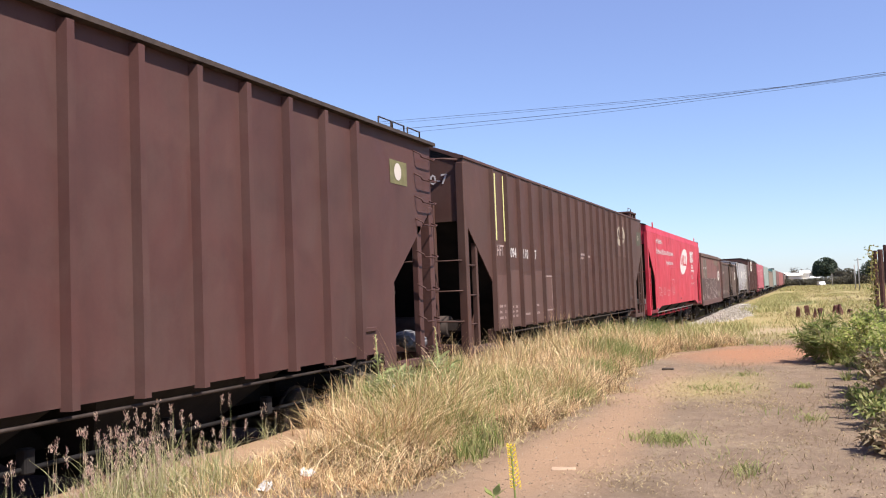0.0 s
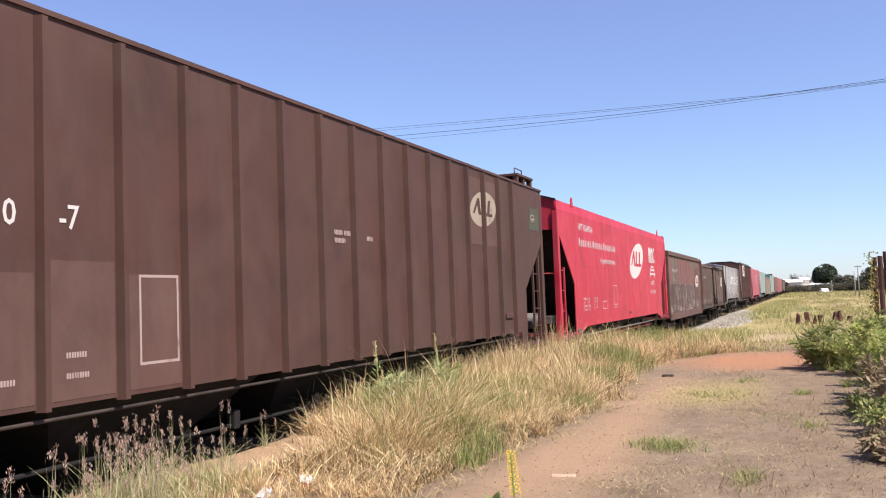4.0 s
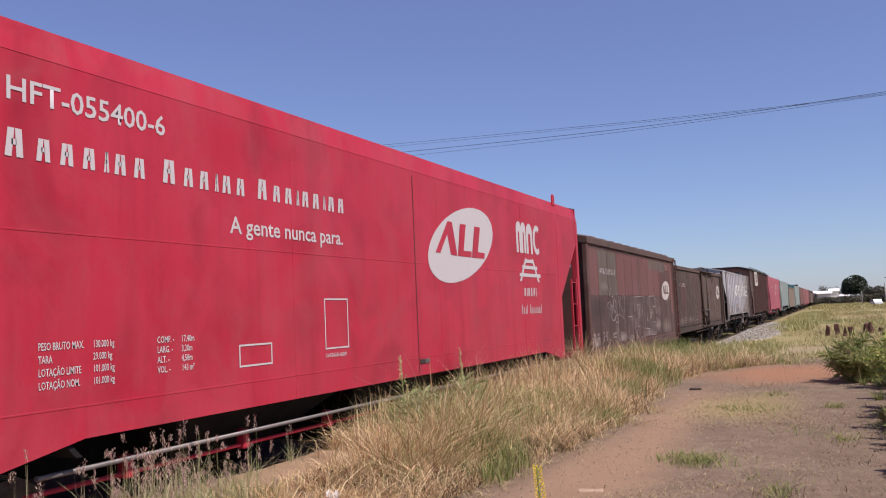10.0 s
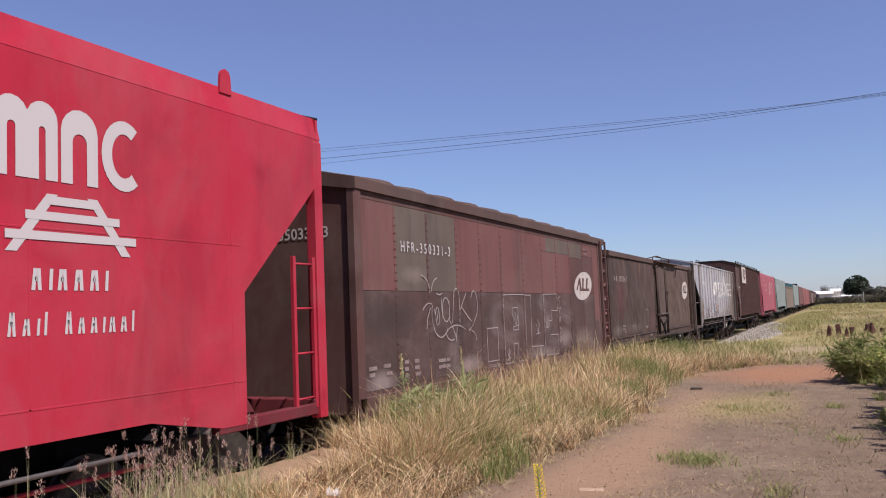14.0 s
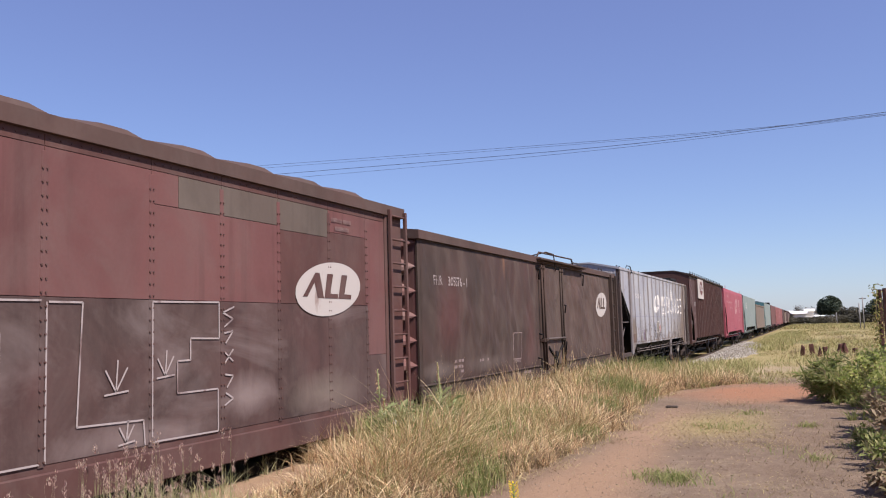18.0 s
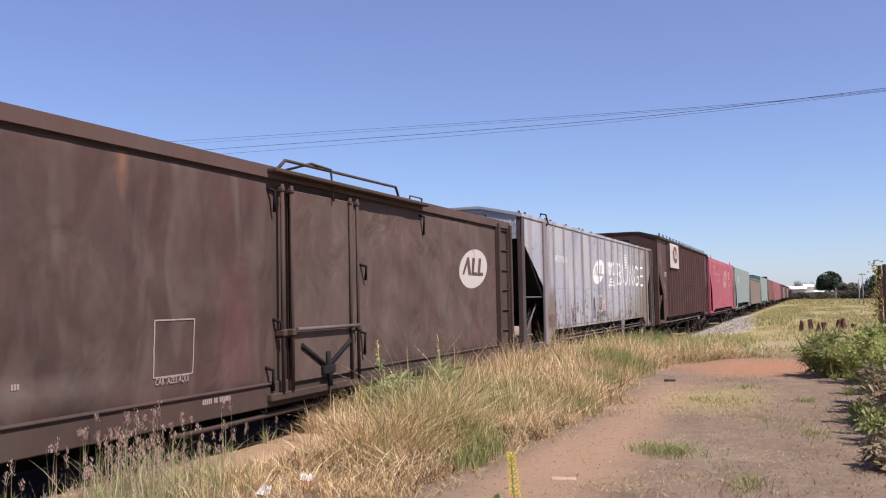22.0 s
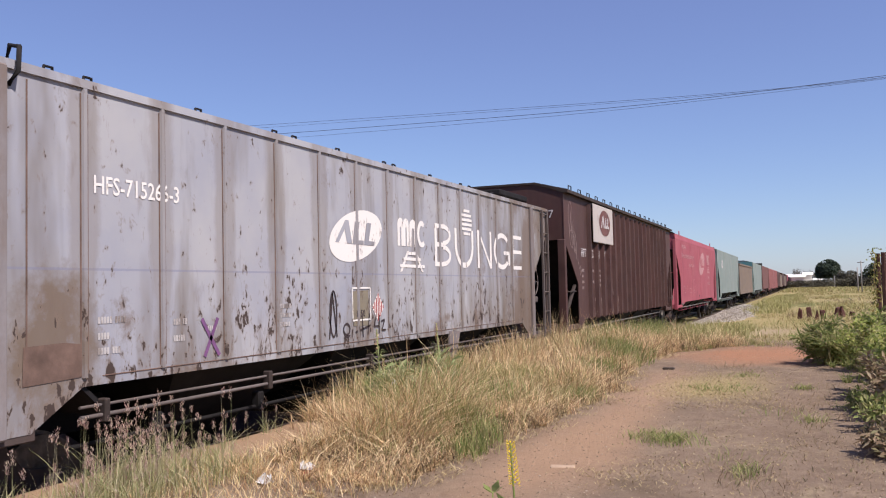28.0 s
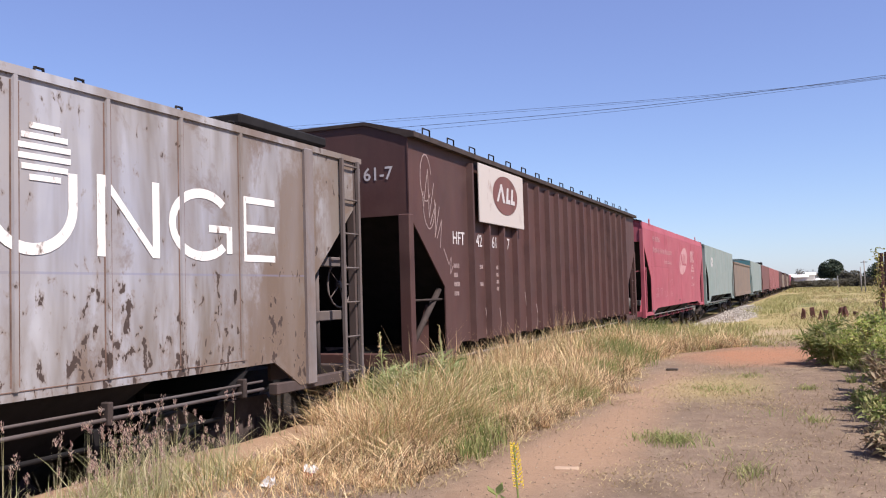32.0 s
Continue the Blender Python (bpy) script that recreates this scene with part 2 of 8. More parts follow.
def mesh_thing(name, verts, faces, material, smooth=False):
    me = bpy.data.meshes.new(name)
    me.from_pydata(verts, [], faces)
    me.materials.append(material)
    if smooth:
        me.polygons.foreach_set("use_smooth", [True] * len(me.polygons))
    me.update()
    return new(name, me)


def box(bm, x0, x1, y0, y1, z0, z1):
    vs = [bm.verts.new((x, y, z)) for x in (x0, x1) for y in (y0, y1) for z in (z0, z1)]
    for f in ((0, 1, 3, 2), (4, 6, 7, 5), (0, 4, 5, 1), (2, 3, 7, 6), (0, 2, 6, 4), (1, 5, 7, 3)):
        bm.faces.new([vs[i] for i in f])
    return vs


def soft_box(bm, x0, x1, y0, y1, z0, z1, r=0.01):
    """A box with its edges broken."""
    vs = box(bm, x0, x1, y0, y1, z0, z1)
    edges = list({e for v in vs for e in v.link_edges})
    bmesh.ops.bevel(bm, geom=edges, offset=r, segments=1, affect="EDGES")


def slab(bm, yz, x0, x1):
    """A flat outline in the y-z plane given thickness along x."""
    a = [bm.verts.new((x0, y, z)) for y, z in yz]
    b = [bm.verts.new((x1, y, z)) for y, z in yz]
    n = len(yz)
    bm.faces.new(a[::-1])
    bm.faces.new(b)
    for i in range(n):
        j = (i + 1) % n
        bm.faces.new((a[i], a[j], b[j], b[i]))


def loft(bm, xz, y0, y1):
    """A section in the x-z plane run along y."""
    a = [bm.verts.new((x, y0, z)) for x, z in xz]
    b = [bm.verts.new((x, y1, z)) for x, z in xz]
    n = len(xz)
    bm.faces.new(a)
    bm.faces.new(b[::-1])
    for i in range(n):
        j = (i + 1) % n
        bm.faces.new((a[j], a[i], b[i], b[j]))


def tube(bm, pts, r, n=6):
    pts = [Vector(p) for p in pts]
    rings = []
    for i, p in enumerate(pts):
        d = ((pts[min(i + 1, len(pts) - 1)] - p).normalized() + (p - pts[max(i - 1, 0)]).normalized()).normalized()
        u = d.cross(Vector((0, 0, 1)) if abs(d.z) < 0.9 else Vector((1, 0, 0))).normalized()
        w = d.cross(u)
        rings.append([bm.verts.new(p + r * (math.cos(a) * u + math.sin(a) * w)) for a in (math.tau * k / n for k in range(n))])
    for a, b in zip(rings, rings[1:]):
        for k in range(n):
            f = bm.faces.new((a[k], a[(k + 1) % n], b[(k + 1) % n], b[k]))
            f.smooth = True
    bm.faces.new(rings[0][::-1])
    bm.faces.new(rings[-1])


def disc(bm, cx, cy, cz, r, x0, x1, n=20):
    """A disc standing on edge, its axle along x."""
    tube(bm, [(x0, cy, cz), (x1, cy, cz)], r, n)


def plate(bm, pts, x):
    """A thin marking on a wagon's side, from (y, z) points."""
    vs = [bm.verts.new((x, y, z)) for y, z in pts]
    bm.faces.new(vs)


def oval(bm, cy, cz, ry, rz, x, n=32):
    plate(bm, [(cy + ry * math.cos(a), cz + rz * math.sin(a)) for a in (math.tau * k / n for k in range(n))], x)


def bar(bm, y0, y1, z0, z1, x, lean=0.0):
    plate(bm, [(y0, z0), (y1, z0), (y1 + lean, z1), (y0 + lean, z1)], x)


def word(bm, text, y, z, h, x, space=0.12, squeeze=0.62):
    """A word as one upright bar for each letter."""
    for ch in text:
        w = h * squeeze * (0.45 if ch in "iIl.,'" else 1.0)
        if ch != " ":
            k = 0.72 if ch.islower() and ch not in "bdfhklt" else 1.0
            if w < h * 0.5:
                bar(bm, y, y + w * 0.5, z, z + h * k, x, h * 0.06)
            else:
                bar(bm, y, y + w * 0.24, z, z + h * k, x, h * 0.12)
                bar(bm, y + w * 0.42, y + w * 0.66, z, z + h * k, x, -h * 0.06)
                bar(bm, y + w * 0.24, y + w * 0.42, z + h * k * 0.42, z + h * k * 0.62, x)
        y += w + h * space
    return y


def lettering(text, size, m, material, parent, label="", squeeze=1.0, gap=1.0):
    """Readable writing as a flat mesh. m places it: the text runs along local x, up along local y."""
    cu = bpy.data.curves.new("lettering", "FONT")
    cu.body = text
    cu.size = size
    cu.resolution_u = 2
    cu.offset = size * 0.012
    cu.space_character = gap
    tmp = new("lettering_source", cu)
    dg = bpy.context.evaluated_depsgraph_get()
    me = bpy.data.meshes.new_from_object(tmp.evaluated_get(dg))
    bpy.data.objects.remove(tmp)
    me.transform(m @ Matrix.Diagonal((squeeze, 1, 1, 1)))
    me.materials.clear()
    me.materials.append(material)
    ob = new("lettering", me)
    ob.parent = parent
    return tagged(ob, label)


def side_text(y, z, x):
    """Writing on the side that faces the camera."""
    return Matrix(((0, 0, 1, x), (1, 0, 0, y), (0, 1, 0, z), (0, 0, 0, 1)))


def end_text(x, z, y):
    """Writing on the end wall that faces the camera."""
    return Matrix(((1, 0, 0, x), (0, 0, -1, y), (0, 1, 0, z), (0, 0, 0, 1)))

# ---- wagons: y runs from the leading end back, z from the rail's top, x = +HALF faces the path ----
HALF = 1.6
TRACK_X = -6.88
GAUGE = 1.6
spinning = []


def bogie(parent, y):
    bm = bmesh.new()
    box(bm, -1.0, 1.0, y - 0.2, y + 0.2, 0.50, 0.82)
    b = part("bogie", bm, DARK, parent, "cast steel bogie")
    for s in (-1, 1):
        x = s * 1.0
        bm = bmesh.new()
        slab(bm, [(y - 1.2, 0.40), (y - 1.05, 0.62), (y - 0.55, 0.70), (y - 0.35, 0.95), (y + 0.35, 0.95), (y + 0.55, 0.70),
                  (y + 1.05, 0.62), (y + 1.2, 0.40), (y + 0.75, 0.36), (y + 0.4, 0.22), (y - 0.4, 0.22), (y - 0.75, 0.36)], x - 0.07, x + 0.07)
        for k in (-0.9, 0.9):
            soft_box(bm, x - 0.13, x + 0.13, y + k - 0.16, y + k + 0.16, 0.36, 0.62, 0.03)
        part("side_frame", bm, GRIME_AND_SHADE, b)
        for k in (-0.2, 0.0, 0.2):
            bm = bmesh.new()
            tube(bm, [(x + s * 0.05, y + k, 0.33), (x + s * 0.05, y + k, 0.72)], 0.075, 8)
            part("spring", bm, GRIME_AND_SHADE, b)
    for k in (-0.9, 0.9):
        bm = bmesh.new()
        tube(bm, [(-1.05, 0, 0), (1.05, 0, 0)], 0.08, 8)
        for s in (-1, 1):
            disc(bm, 0, 0, 0, 0.457, s * (GAUGE / 2) - 0.065, s * (GAUGE / 2) + 0.065, 24)
            disc(bm, 0, 0, 0, 0.490, s * (GAUGE / 2 - 0.075) - 0.015, s * (GAUGE / 2 - 0.075) + 0.015, 24)
            disc(bm, 0, 0, 0, 0.16, s * 0.96 - 0.09, s * 0.96 + 0.09, 12)
            for a in range(3):
                c, d = math.cos(a * 2.094), math.sin(a * 2.094)
                disc(bm, 0, 0.10 * c, 0.10 * d, 0.022, s * 1.05 - 0.02, s * 1.05 + 0.02, 6)
        w = part("wheelset", bm, STEEL, b, "steel wheels on their axle")
        w.matrix_basis = pose(0, y + k, 0.457)
        spinning.append((w, y + k))
    return b


def coupler(parent, y, way, mat):
    bm = bmesh.new()
    soft_box(bm, -0.11, 0.11, min(y, y + way * 0.75), max(y, y + way * 0.75), 0.80, 1.02, 0.03)
    soft_box(bm, -0.20, 0.16, min(y + way * 0.55, y + way * 0.86), max(y + way * 0.55, y + way * 0.86), 0.72, 1.10, 0.06)
    part("coupler", bm, DARK, parent)
    bm = bmesh.new()
    tube(bm, [(0.45, y, 0.95), (0.50, y + way * 0.25, 0.72), (0.35, y + way * 0.5, 0.55), (0.2, y + way * 0.7, 0.62)], 0.03)
    part("brake_hose", bm, DARK, parent, "black rubber brake hose")


def ladder(parent, mat, x, y, z0, z1, along, width=0.42, rungs=7, r=0.013, rails=True, out=0.0):
    """along: 'y' for a side ladder, 'x' for one on an end."""
    bm = bmesh.new()
    if rails:
        for k in (0, width):
            if along == "y":
                soft_box(bm, x - 0.02, x + 0.025, y + k - 0.025, y + k + 0.025, z0, z1, 0.004)
            else:
                soft_box(bm, x + k - 0.025, x + k + 0.025, y - 0.02, y + 0.02, z0, z1, 0.004)
    for i in range(rungs):
        z = z0 + 0.12 + (z1 - z0 - 0.2) * i / max(rungs - 1, 1)
        if along == "y":
            tube(bm, [(x, y, z), (x + out, y, z), (x + out, y + width, z), (x, y + width, z)] if out else [(x, y, z), (x, y + width, z)], r, 6)
        else:
            tube(bm, [(x, y, z), (x, y - out, z), (x + width, y - out, z), (x + width, y, z)] if out else [(x, y, z), (x + width, y, z)], r, 6)
    return part("ladder", bm, mat, parent)


def grab(parent, mat, y, z, x=HALF, width=0.42, drop=0.05, out=0.09):
    bm = bmesh.new()
    tube(bm, [(x - 0.01, y, z + drop), (x + out, y, z + drop * 0.4), (x + out, y + 0.05, z), (x + out, y + width - 0.05, z),
              (x + out, y + width, z + drop * 0.2), (x - 0.01, y + width, z + drop * 0.6)], 0.012, 6)
    return part("grab_iron", bm, mat, parent)


def brake_wheel(parent, mat, x, y, z, r=0.28):
    bm = bmesh.new()
    ring = [(x, y + r * math.cos(a), z + r * math.sin(a)) for a in (math.tau * k / 20 for k in range(21))]
    tube(bm, ring, 0.014, 6)
    for k in range(5):
        a = math.tau * k / 5
        tube(bm, [(x, y, z), (x, y + r * math.cos(a), z + r * math.sin(a))], 0.009, 5)
    disc(bm, x, y, z, 0.05, x - 0.03, x + 0.03, 10)
    return part("brake_wheel", bm, mat, parent, "spoked handbrake wheel")


def emblem(parent, y, z, ry, rz, field, mark, x, climb=0.2):
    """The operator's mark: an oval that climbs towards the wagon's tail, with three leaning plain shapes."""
    bm = bmesh.new()
    b, rise = rz * 0.97, rz * climb
    plate(bm, [(y + ry * math.cos(a), z + rise * math.cos(a) + b * math.sin(a)) for a in (math.tau * k / 48 for k in range(48))], x)
    part("emblem_oval", bm, field, parent, "pale painted oval")
    shapes = (((-0.805, -0.32), (-0.677, -0.32), (-0.466, 0.21), (-0.383, -0.34), (-0.195, -0.35), (-0.316, 0.57), (-0.444, 0.57)),
              ((-0.18, -0.35), (0.233, -0.35), (0.248, -0.18), (0.0, -0.18), (0.098, 0.57), (-0.083, 0.56)),
              ((0.250, -0.35), (0.66, -0.35), (0.684, -0.18), (0.45, -0.17), (0.556, 0.57), (0.368, 0.57)))
    for pts in shapes:
        bm = bmesh.new()
        plate(bm, [(y + u * ry, z + v * b) for u, v in pts], x + 0.004)
        part("emblem_mark", bm, mark, parent)


def arch(bm, y0, y1, z0, z1, x, t=0.12, top=0.0):
    """A round-headed shape with two legs; top closes part of it."""
    c, r, n = (y0 + y1) / 2, (y1 - y0) / 2, 8
    zc = z1 - r
    out = [(c + r * math.cos(math.pi * k / n), zc + r * math.sin(math.pi * k / n)) for k in range(n + 1)]
    ri = max(r - t, 0.01)
    inn = [(c + ri * math.cos(math.pi * k / n), zc - top + ri * math.sin(math.pi * k / n)) for k in range(n + 1)]
    rim = [(y1, z0)] + out + [(y0, z0)]
    core = [(c + ri, z0)] + inn + [(c - ri, z0)]
    a = [bm.verts.new((x, *p)) for p in rim]
    b = [bm.verts.new((x, *p)) for p in core]
    for k in range(len(a) - 1):
        bm.faces.new((a[k], a[k + 1], b[k + 1], b[k]))


def ring_strip(bm, cy, cz, ry, rz, t, a0, a1, x, n=20):
    """A curved band: part of an oval ring."""
    rows = []
    for k in range(n + 1):
        a = a0 + (a1 - a0) * k / n
        rows.append([bm.verts.new((x, cy + (ry - d) * math.cos(a), cz + (rz - d) * math.sin(a))) for d in (0, t)])
    for p, q in zip(rows, rows[1:]):
        bm.faces.new((p[0], q[0], q[1], p[1]))


def small_lines(parent, mat, rows, x):
    """Rows of tiny stencilled data: (y, z, height, words)."""
    bm = bmesh.new()
    for y, z, h, words in rows:
        for n in words:
            if n < 0:
                y += -n * h
                continue
            for _ in range(n):
                bar(bm, y, y + h * 0.42, z, z + h, x)
                y += h * 0.58
            y += h * 0.5
    return tagged(part("stencilled_data", bm, mat, parent, "small stencilled data"), kind="stuff")


def hopper(name, label, L, mat, inner, top=4.30, ridge=4.58, bot=1.22, tri_y=1.46, tri_top=3.62, tri_bot=2.35, end_z=1.02,
           ribs=(), rib_w=0.10, rib_d=0.075, rib_z=(1.10, 4.22), cap=0.10, cap_mat=None, step=0.9, post_w=0.17, ladders=True, roof_rings=0,
           roof_half=0.75, wide_cap=0.0, detail=True, tank=None, beam=None, post_top=None, rib_mat=None, low_pipe=False, shoulder=0.0, tri_rear=None, post_y=(-0.01, 0.14), foot=None):
    w = tagged(new(name), label, "freight wagon", "wagons of the goods train")
    X = HALF
    tri_r = tri_rear or tri_y
    # camera-side and far side sheets
    for s in (1, -1):
        bm = bmesh.new()
        yz = [(0.02, tri_top), (tri_y, tri_bot), (tri_y, end_z + 0.05), (tri_y + 0.35, end_z + 0.05), (tri_y + 0.35 + step, bot),
              (L - tri_r - 0.35 - step, bot), (L - tri_r - 0.35, end_z + 0.05), (L - tri_r, end_z + 0.05), (L - tri_r, tri_bot), (L - 0.02, tri_top), (L - 0.02, top - (cap if shoulder else 0.0)), (0.02, top - (cap if shoulder else 0.0))]
        slab(bm, yz, s * X - 0.02 if s > 0 else -X, X if s > 0 else -X + 0.02)
        part("side_sheet", bm, mat, w)
    # sloped end sheets, end panels and roof
    for e in (0, 1):
        f = (lambda y: y) if e == 0 else (lambda y: L - y)
        # the inner colour is black: shade of the open end put into the sheet
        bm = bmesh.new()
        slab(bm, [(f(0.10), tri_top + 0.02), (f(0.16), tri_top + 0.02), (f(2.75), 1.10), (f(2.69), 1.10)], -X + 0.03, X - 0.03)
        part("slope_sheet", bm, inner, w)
        # black plate added to block the view through the open end
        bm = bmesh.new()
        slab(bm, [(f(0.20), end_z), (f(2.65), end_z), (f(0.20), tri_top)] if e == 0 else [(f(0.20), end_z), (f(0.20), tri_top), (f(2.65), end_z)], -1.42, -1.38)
        part("added_dark_plate", bm, inner, w)
        bm = bmesh.new()
        pts = [(-X + 0.01, tri_top), (X - 0.01, tri_top), (X - 0.01, top - 0.01), (roof_half, ridge - 0.02), (-roof_half, ridge - 0.02), (-X + 0.01, top - 0.01)]
        loft(bm, pts if e == 0 else pts, min(f(0.03), f(0.07)), max(f(0.03), f(0.07)))
        part("end_panel", bm, mat, w)
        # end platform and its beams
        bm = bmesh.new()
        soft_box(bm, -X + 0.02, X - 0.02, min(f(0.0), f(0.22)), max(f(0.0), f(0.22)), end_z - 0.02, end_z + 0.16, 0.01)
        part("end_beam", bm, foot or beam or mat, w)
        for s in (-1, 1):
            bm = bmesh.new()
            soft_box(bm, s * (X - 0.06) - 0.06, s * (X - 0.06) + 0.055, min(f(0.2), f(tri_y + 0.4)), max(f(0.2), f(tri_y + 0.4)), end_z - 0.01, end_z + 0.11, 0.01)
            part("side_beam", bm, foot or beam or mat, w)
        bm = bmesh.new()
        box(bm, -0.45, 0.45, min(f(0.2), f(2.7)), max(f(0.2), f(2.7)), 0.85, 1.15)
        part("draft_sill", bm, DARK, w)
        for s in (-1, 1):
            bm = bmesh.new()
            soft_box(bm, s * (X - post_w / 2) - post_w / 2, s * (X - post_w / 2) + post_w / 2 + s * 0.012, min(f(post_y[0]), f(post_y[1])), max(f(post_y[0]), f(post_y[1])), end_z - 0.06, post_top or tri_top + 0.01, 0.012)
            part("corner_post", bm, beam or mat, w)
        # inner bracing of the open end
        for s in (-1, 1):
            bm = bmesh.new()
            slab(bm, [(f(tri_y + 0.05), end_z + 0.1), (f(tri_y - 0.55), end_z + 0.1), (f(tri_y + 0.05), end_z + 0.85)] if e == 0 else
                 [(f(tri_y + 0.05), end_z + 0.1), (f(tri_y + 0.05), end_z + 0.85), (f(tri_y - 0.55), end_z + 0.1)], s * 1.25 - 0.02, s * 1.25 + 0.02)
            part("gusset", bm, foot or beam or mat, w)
    bm = bmesh.new()
    loft(bm, [(-X - wide_cap - 0.003, top - cap), (-X - wide_cap + shoulder, top + 0.01), (-roof_half, ridge), (roof_half, ridge), (X + wide_cap - shoulder, top + 0.01), (X + wide_cap + 0.003, top - cap),
              (X - 0.03, top - cap), (X - 0.10, top - 0.03), (roof_half, ridge - 0.05), (-roof_half, ridge - 0.05), (-X + 0.10, top - 0.03), (-X + 0.03, top - cap)], 0.0, L)
    part("roof", bm, cap_mat or mat, w)
    # side posts
    for y in ribs:
        for s in (-1, 1):
            bm = bmesh.new()
            pts = [(s * (X - 0.01), y - rib_w * 0.55), (s * (X + rib_d), y - rib_w * 0.30), (s * (X + rib_d), y + rib_w * 0.30), (s * (X - 0.01), y + rib_w * 0.55)]
            a = [bm.verts.new((px, py, rib_z[0])) for px, py in pts]
            b = [bm.verts.new((px, py, rib_z[1])) for px, py in pts]
            for i in range(4):
                bm.faces.new((a[i], a[(i + 1) % 4], b[(i + 1) % 4], b[i]))
            bm.faces.new(a)
            bm.faces.new(b)
            bmesh.ops.recalc_face_normals(bm, faces=bm.faces)
            part("side_post", bm, rib_mat or mat, w)
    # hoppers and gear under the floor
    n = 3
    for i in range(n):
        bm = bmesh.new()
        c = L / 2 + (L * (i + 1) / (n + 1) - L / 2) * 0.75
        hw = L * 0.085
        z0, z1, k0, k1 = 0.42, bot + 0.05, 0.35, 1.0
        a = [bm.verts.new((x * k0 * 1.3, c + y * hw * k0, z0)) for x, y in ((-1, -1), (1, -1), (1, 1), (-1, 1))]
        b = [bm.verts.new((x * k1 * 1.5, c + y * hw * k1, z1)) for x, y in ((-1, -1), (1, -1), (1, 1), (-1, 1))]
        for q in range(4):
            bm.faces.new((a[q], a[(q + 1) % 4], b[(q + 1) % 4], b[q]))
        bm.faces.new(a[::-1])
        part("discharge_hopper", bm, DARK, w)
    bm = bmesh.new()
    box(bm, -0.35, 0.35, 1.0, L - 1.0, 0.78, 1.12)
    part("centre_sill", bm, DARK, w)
    bm = bmesh.new()
    if low_pipe == "none":
        bm.free()
    elif low_pipe:
        tube(bm, [(1.53, tri_y + 0.3, bot - 0.10), (1.53, L - tri_y - 0.3, bot - 0.10)], 0.018, 8)
        part("air_pipe", bm, GRIME_AND_SHADE, w, "dark steel pipe")
    else:
        tube(bm, [(1.42, tri_y + 1.0, 0.98), (1.42, L - tri_y - 1.0, 0.98)], 0.022, 8)
        part("air_pipe", bm, PIPE, w, "pale galvanised pipe")
    bm = bmesh.new()
    tube(bm, [(1.30, tri_y + 1.0, 0.84), (1.30, L - tri_y - 1.0, 0.84)], 0.022, 6)
    y = tri_y + 2.0
    while y < L - tri_y - 1.5:
        soft_box(bm, 1.25, 1.36, y - 0.05, y + 0.05, 0.80, 1.00, 0.015)
        y += 1.6
    # black under low-pipe wagons: under-floor shade put into the rod's colour
    part("gate_rod", bm, DARK if low_pipe else mat, w)
    for y in (1.75, L - 1.75):
        bogie(w, y)
    coupler(w, 0.0, -1, mat)
    coupler(w, L, 1, mat)
    if detail:
        bm = bmesh.new()
        tube(bm, [(-0.2, 0.75, end_z + 0.45), (0.95, 0.75, end_z + 0.45)], 0.19, 16)
        soft_box(bm, 0.9, 1.3, 0.65, 0.85, end_z + 0.36, end_z + 0.56, 0.02)
        tube(bm, [(1.2, 0.75, end_z + 0.4), (1.2, 1.3, end_z + 0.38)], 0.02)
        part("brake_cylinder", bm, tank or TANK_GREY, w, "brake cylinder on the end platform")
    return w

# ---- ground ----
def smooth(a, b, v):
    t = min(1.0, max(0.0, (v - a) / (b - a)))
    return t * t * (3 - 2 * t)


def ground_z(x, y):
    """The path's level, the bank beside the track and the falling field."""
    n = 0.05 * noise.noise(Vector((x * 0.35, y * 0.35, 0.0))) + 0.018 * noise.noise(Vector((x * 1.7, y * 1.7, 4.0)))
    far = smooth(16, 45, y)
    base = 0.45 * (1 - far) + 0.16 * far
    bank = 0.12 * smooth(-3.4, -4.6, x) * (1 - far)
    edge = -5.55 + 1.25 * smooth(18, 40, y) + 0.05 * math.sin(y * 0.9)
    z = base + bank + n
    pit = smooth(edge, edge - 0.28 - 1.1 * far, x)
    bed = -0.16 + 0.02 * noise.noise(Vector((x * 3, y * 3, 1.0)))
    z = z * (1 - pit) + bed * pit
    # unseen rise added behind the train, blocks sky light under the wagons
    beyond = smooth(-9.1, -10.9, x)
    return z * (1 - beyond) + (2.7 + 3 * n) * beyond


def axis(spans):
    vals = []
    for a, b, n in spans:
        vals += [a + (b - a) * k / n for k in range(n)]
    return vals + [spans[-1][1]]


gx = axis([(-2500, -200, 8), (-200, -30, 12), (-30, -12, 8), (-12, -9, 12), (-9, -6.2, 14), (-6.2, 2.5, 110), (2.5, 12, 24), (12, 60, 16), (60, 200, 8), (200, 2500, 8)])
gy = axis([(-400, -30, 8), (-30, 3, 14), (3, 26, 170), (26, 70, 90), (70, 200, 40), (200, 600, 16), (600, 3500, 8)])
gv = [(x, y, ground_z(x, y) if y < 700 and abs(x) < 300 else 0.05) for y in gy for x in gx]
nx = len(gx)
gf = [(j * nx + i, j * nx + i + 1, (j + 1) * nx + i + 1, (j + 1) * nx + i) for j in range(len(gy) - 1) for i in range(nx - 1)]


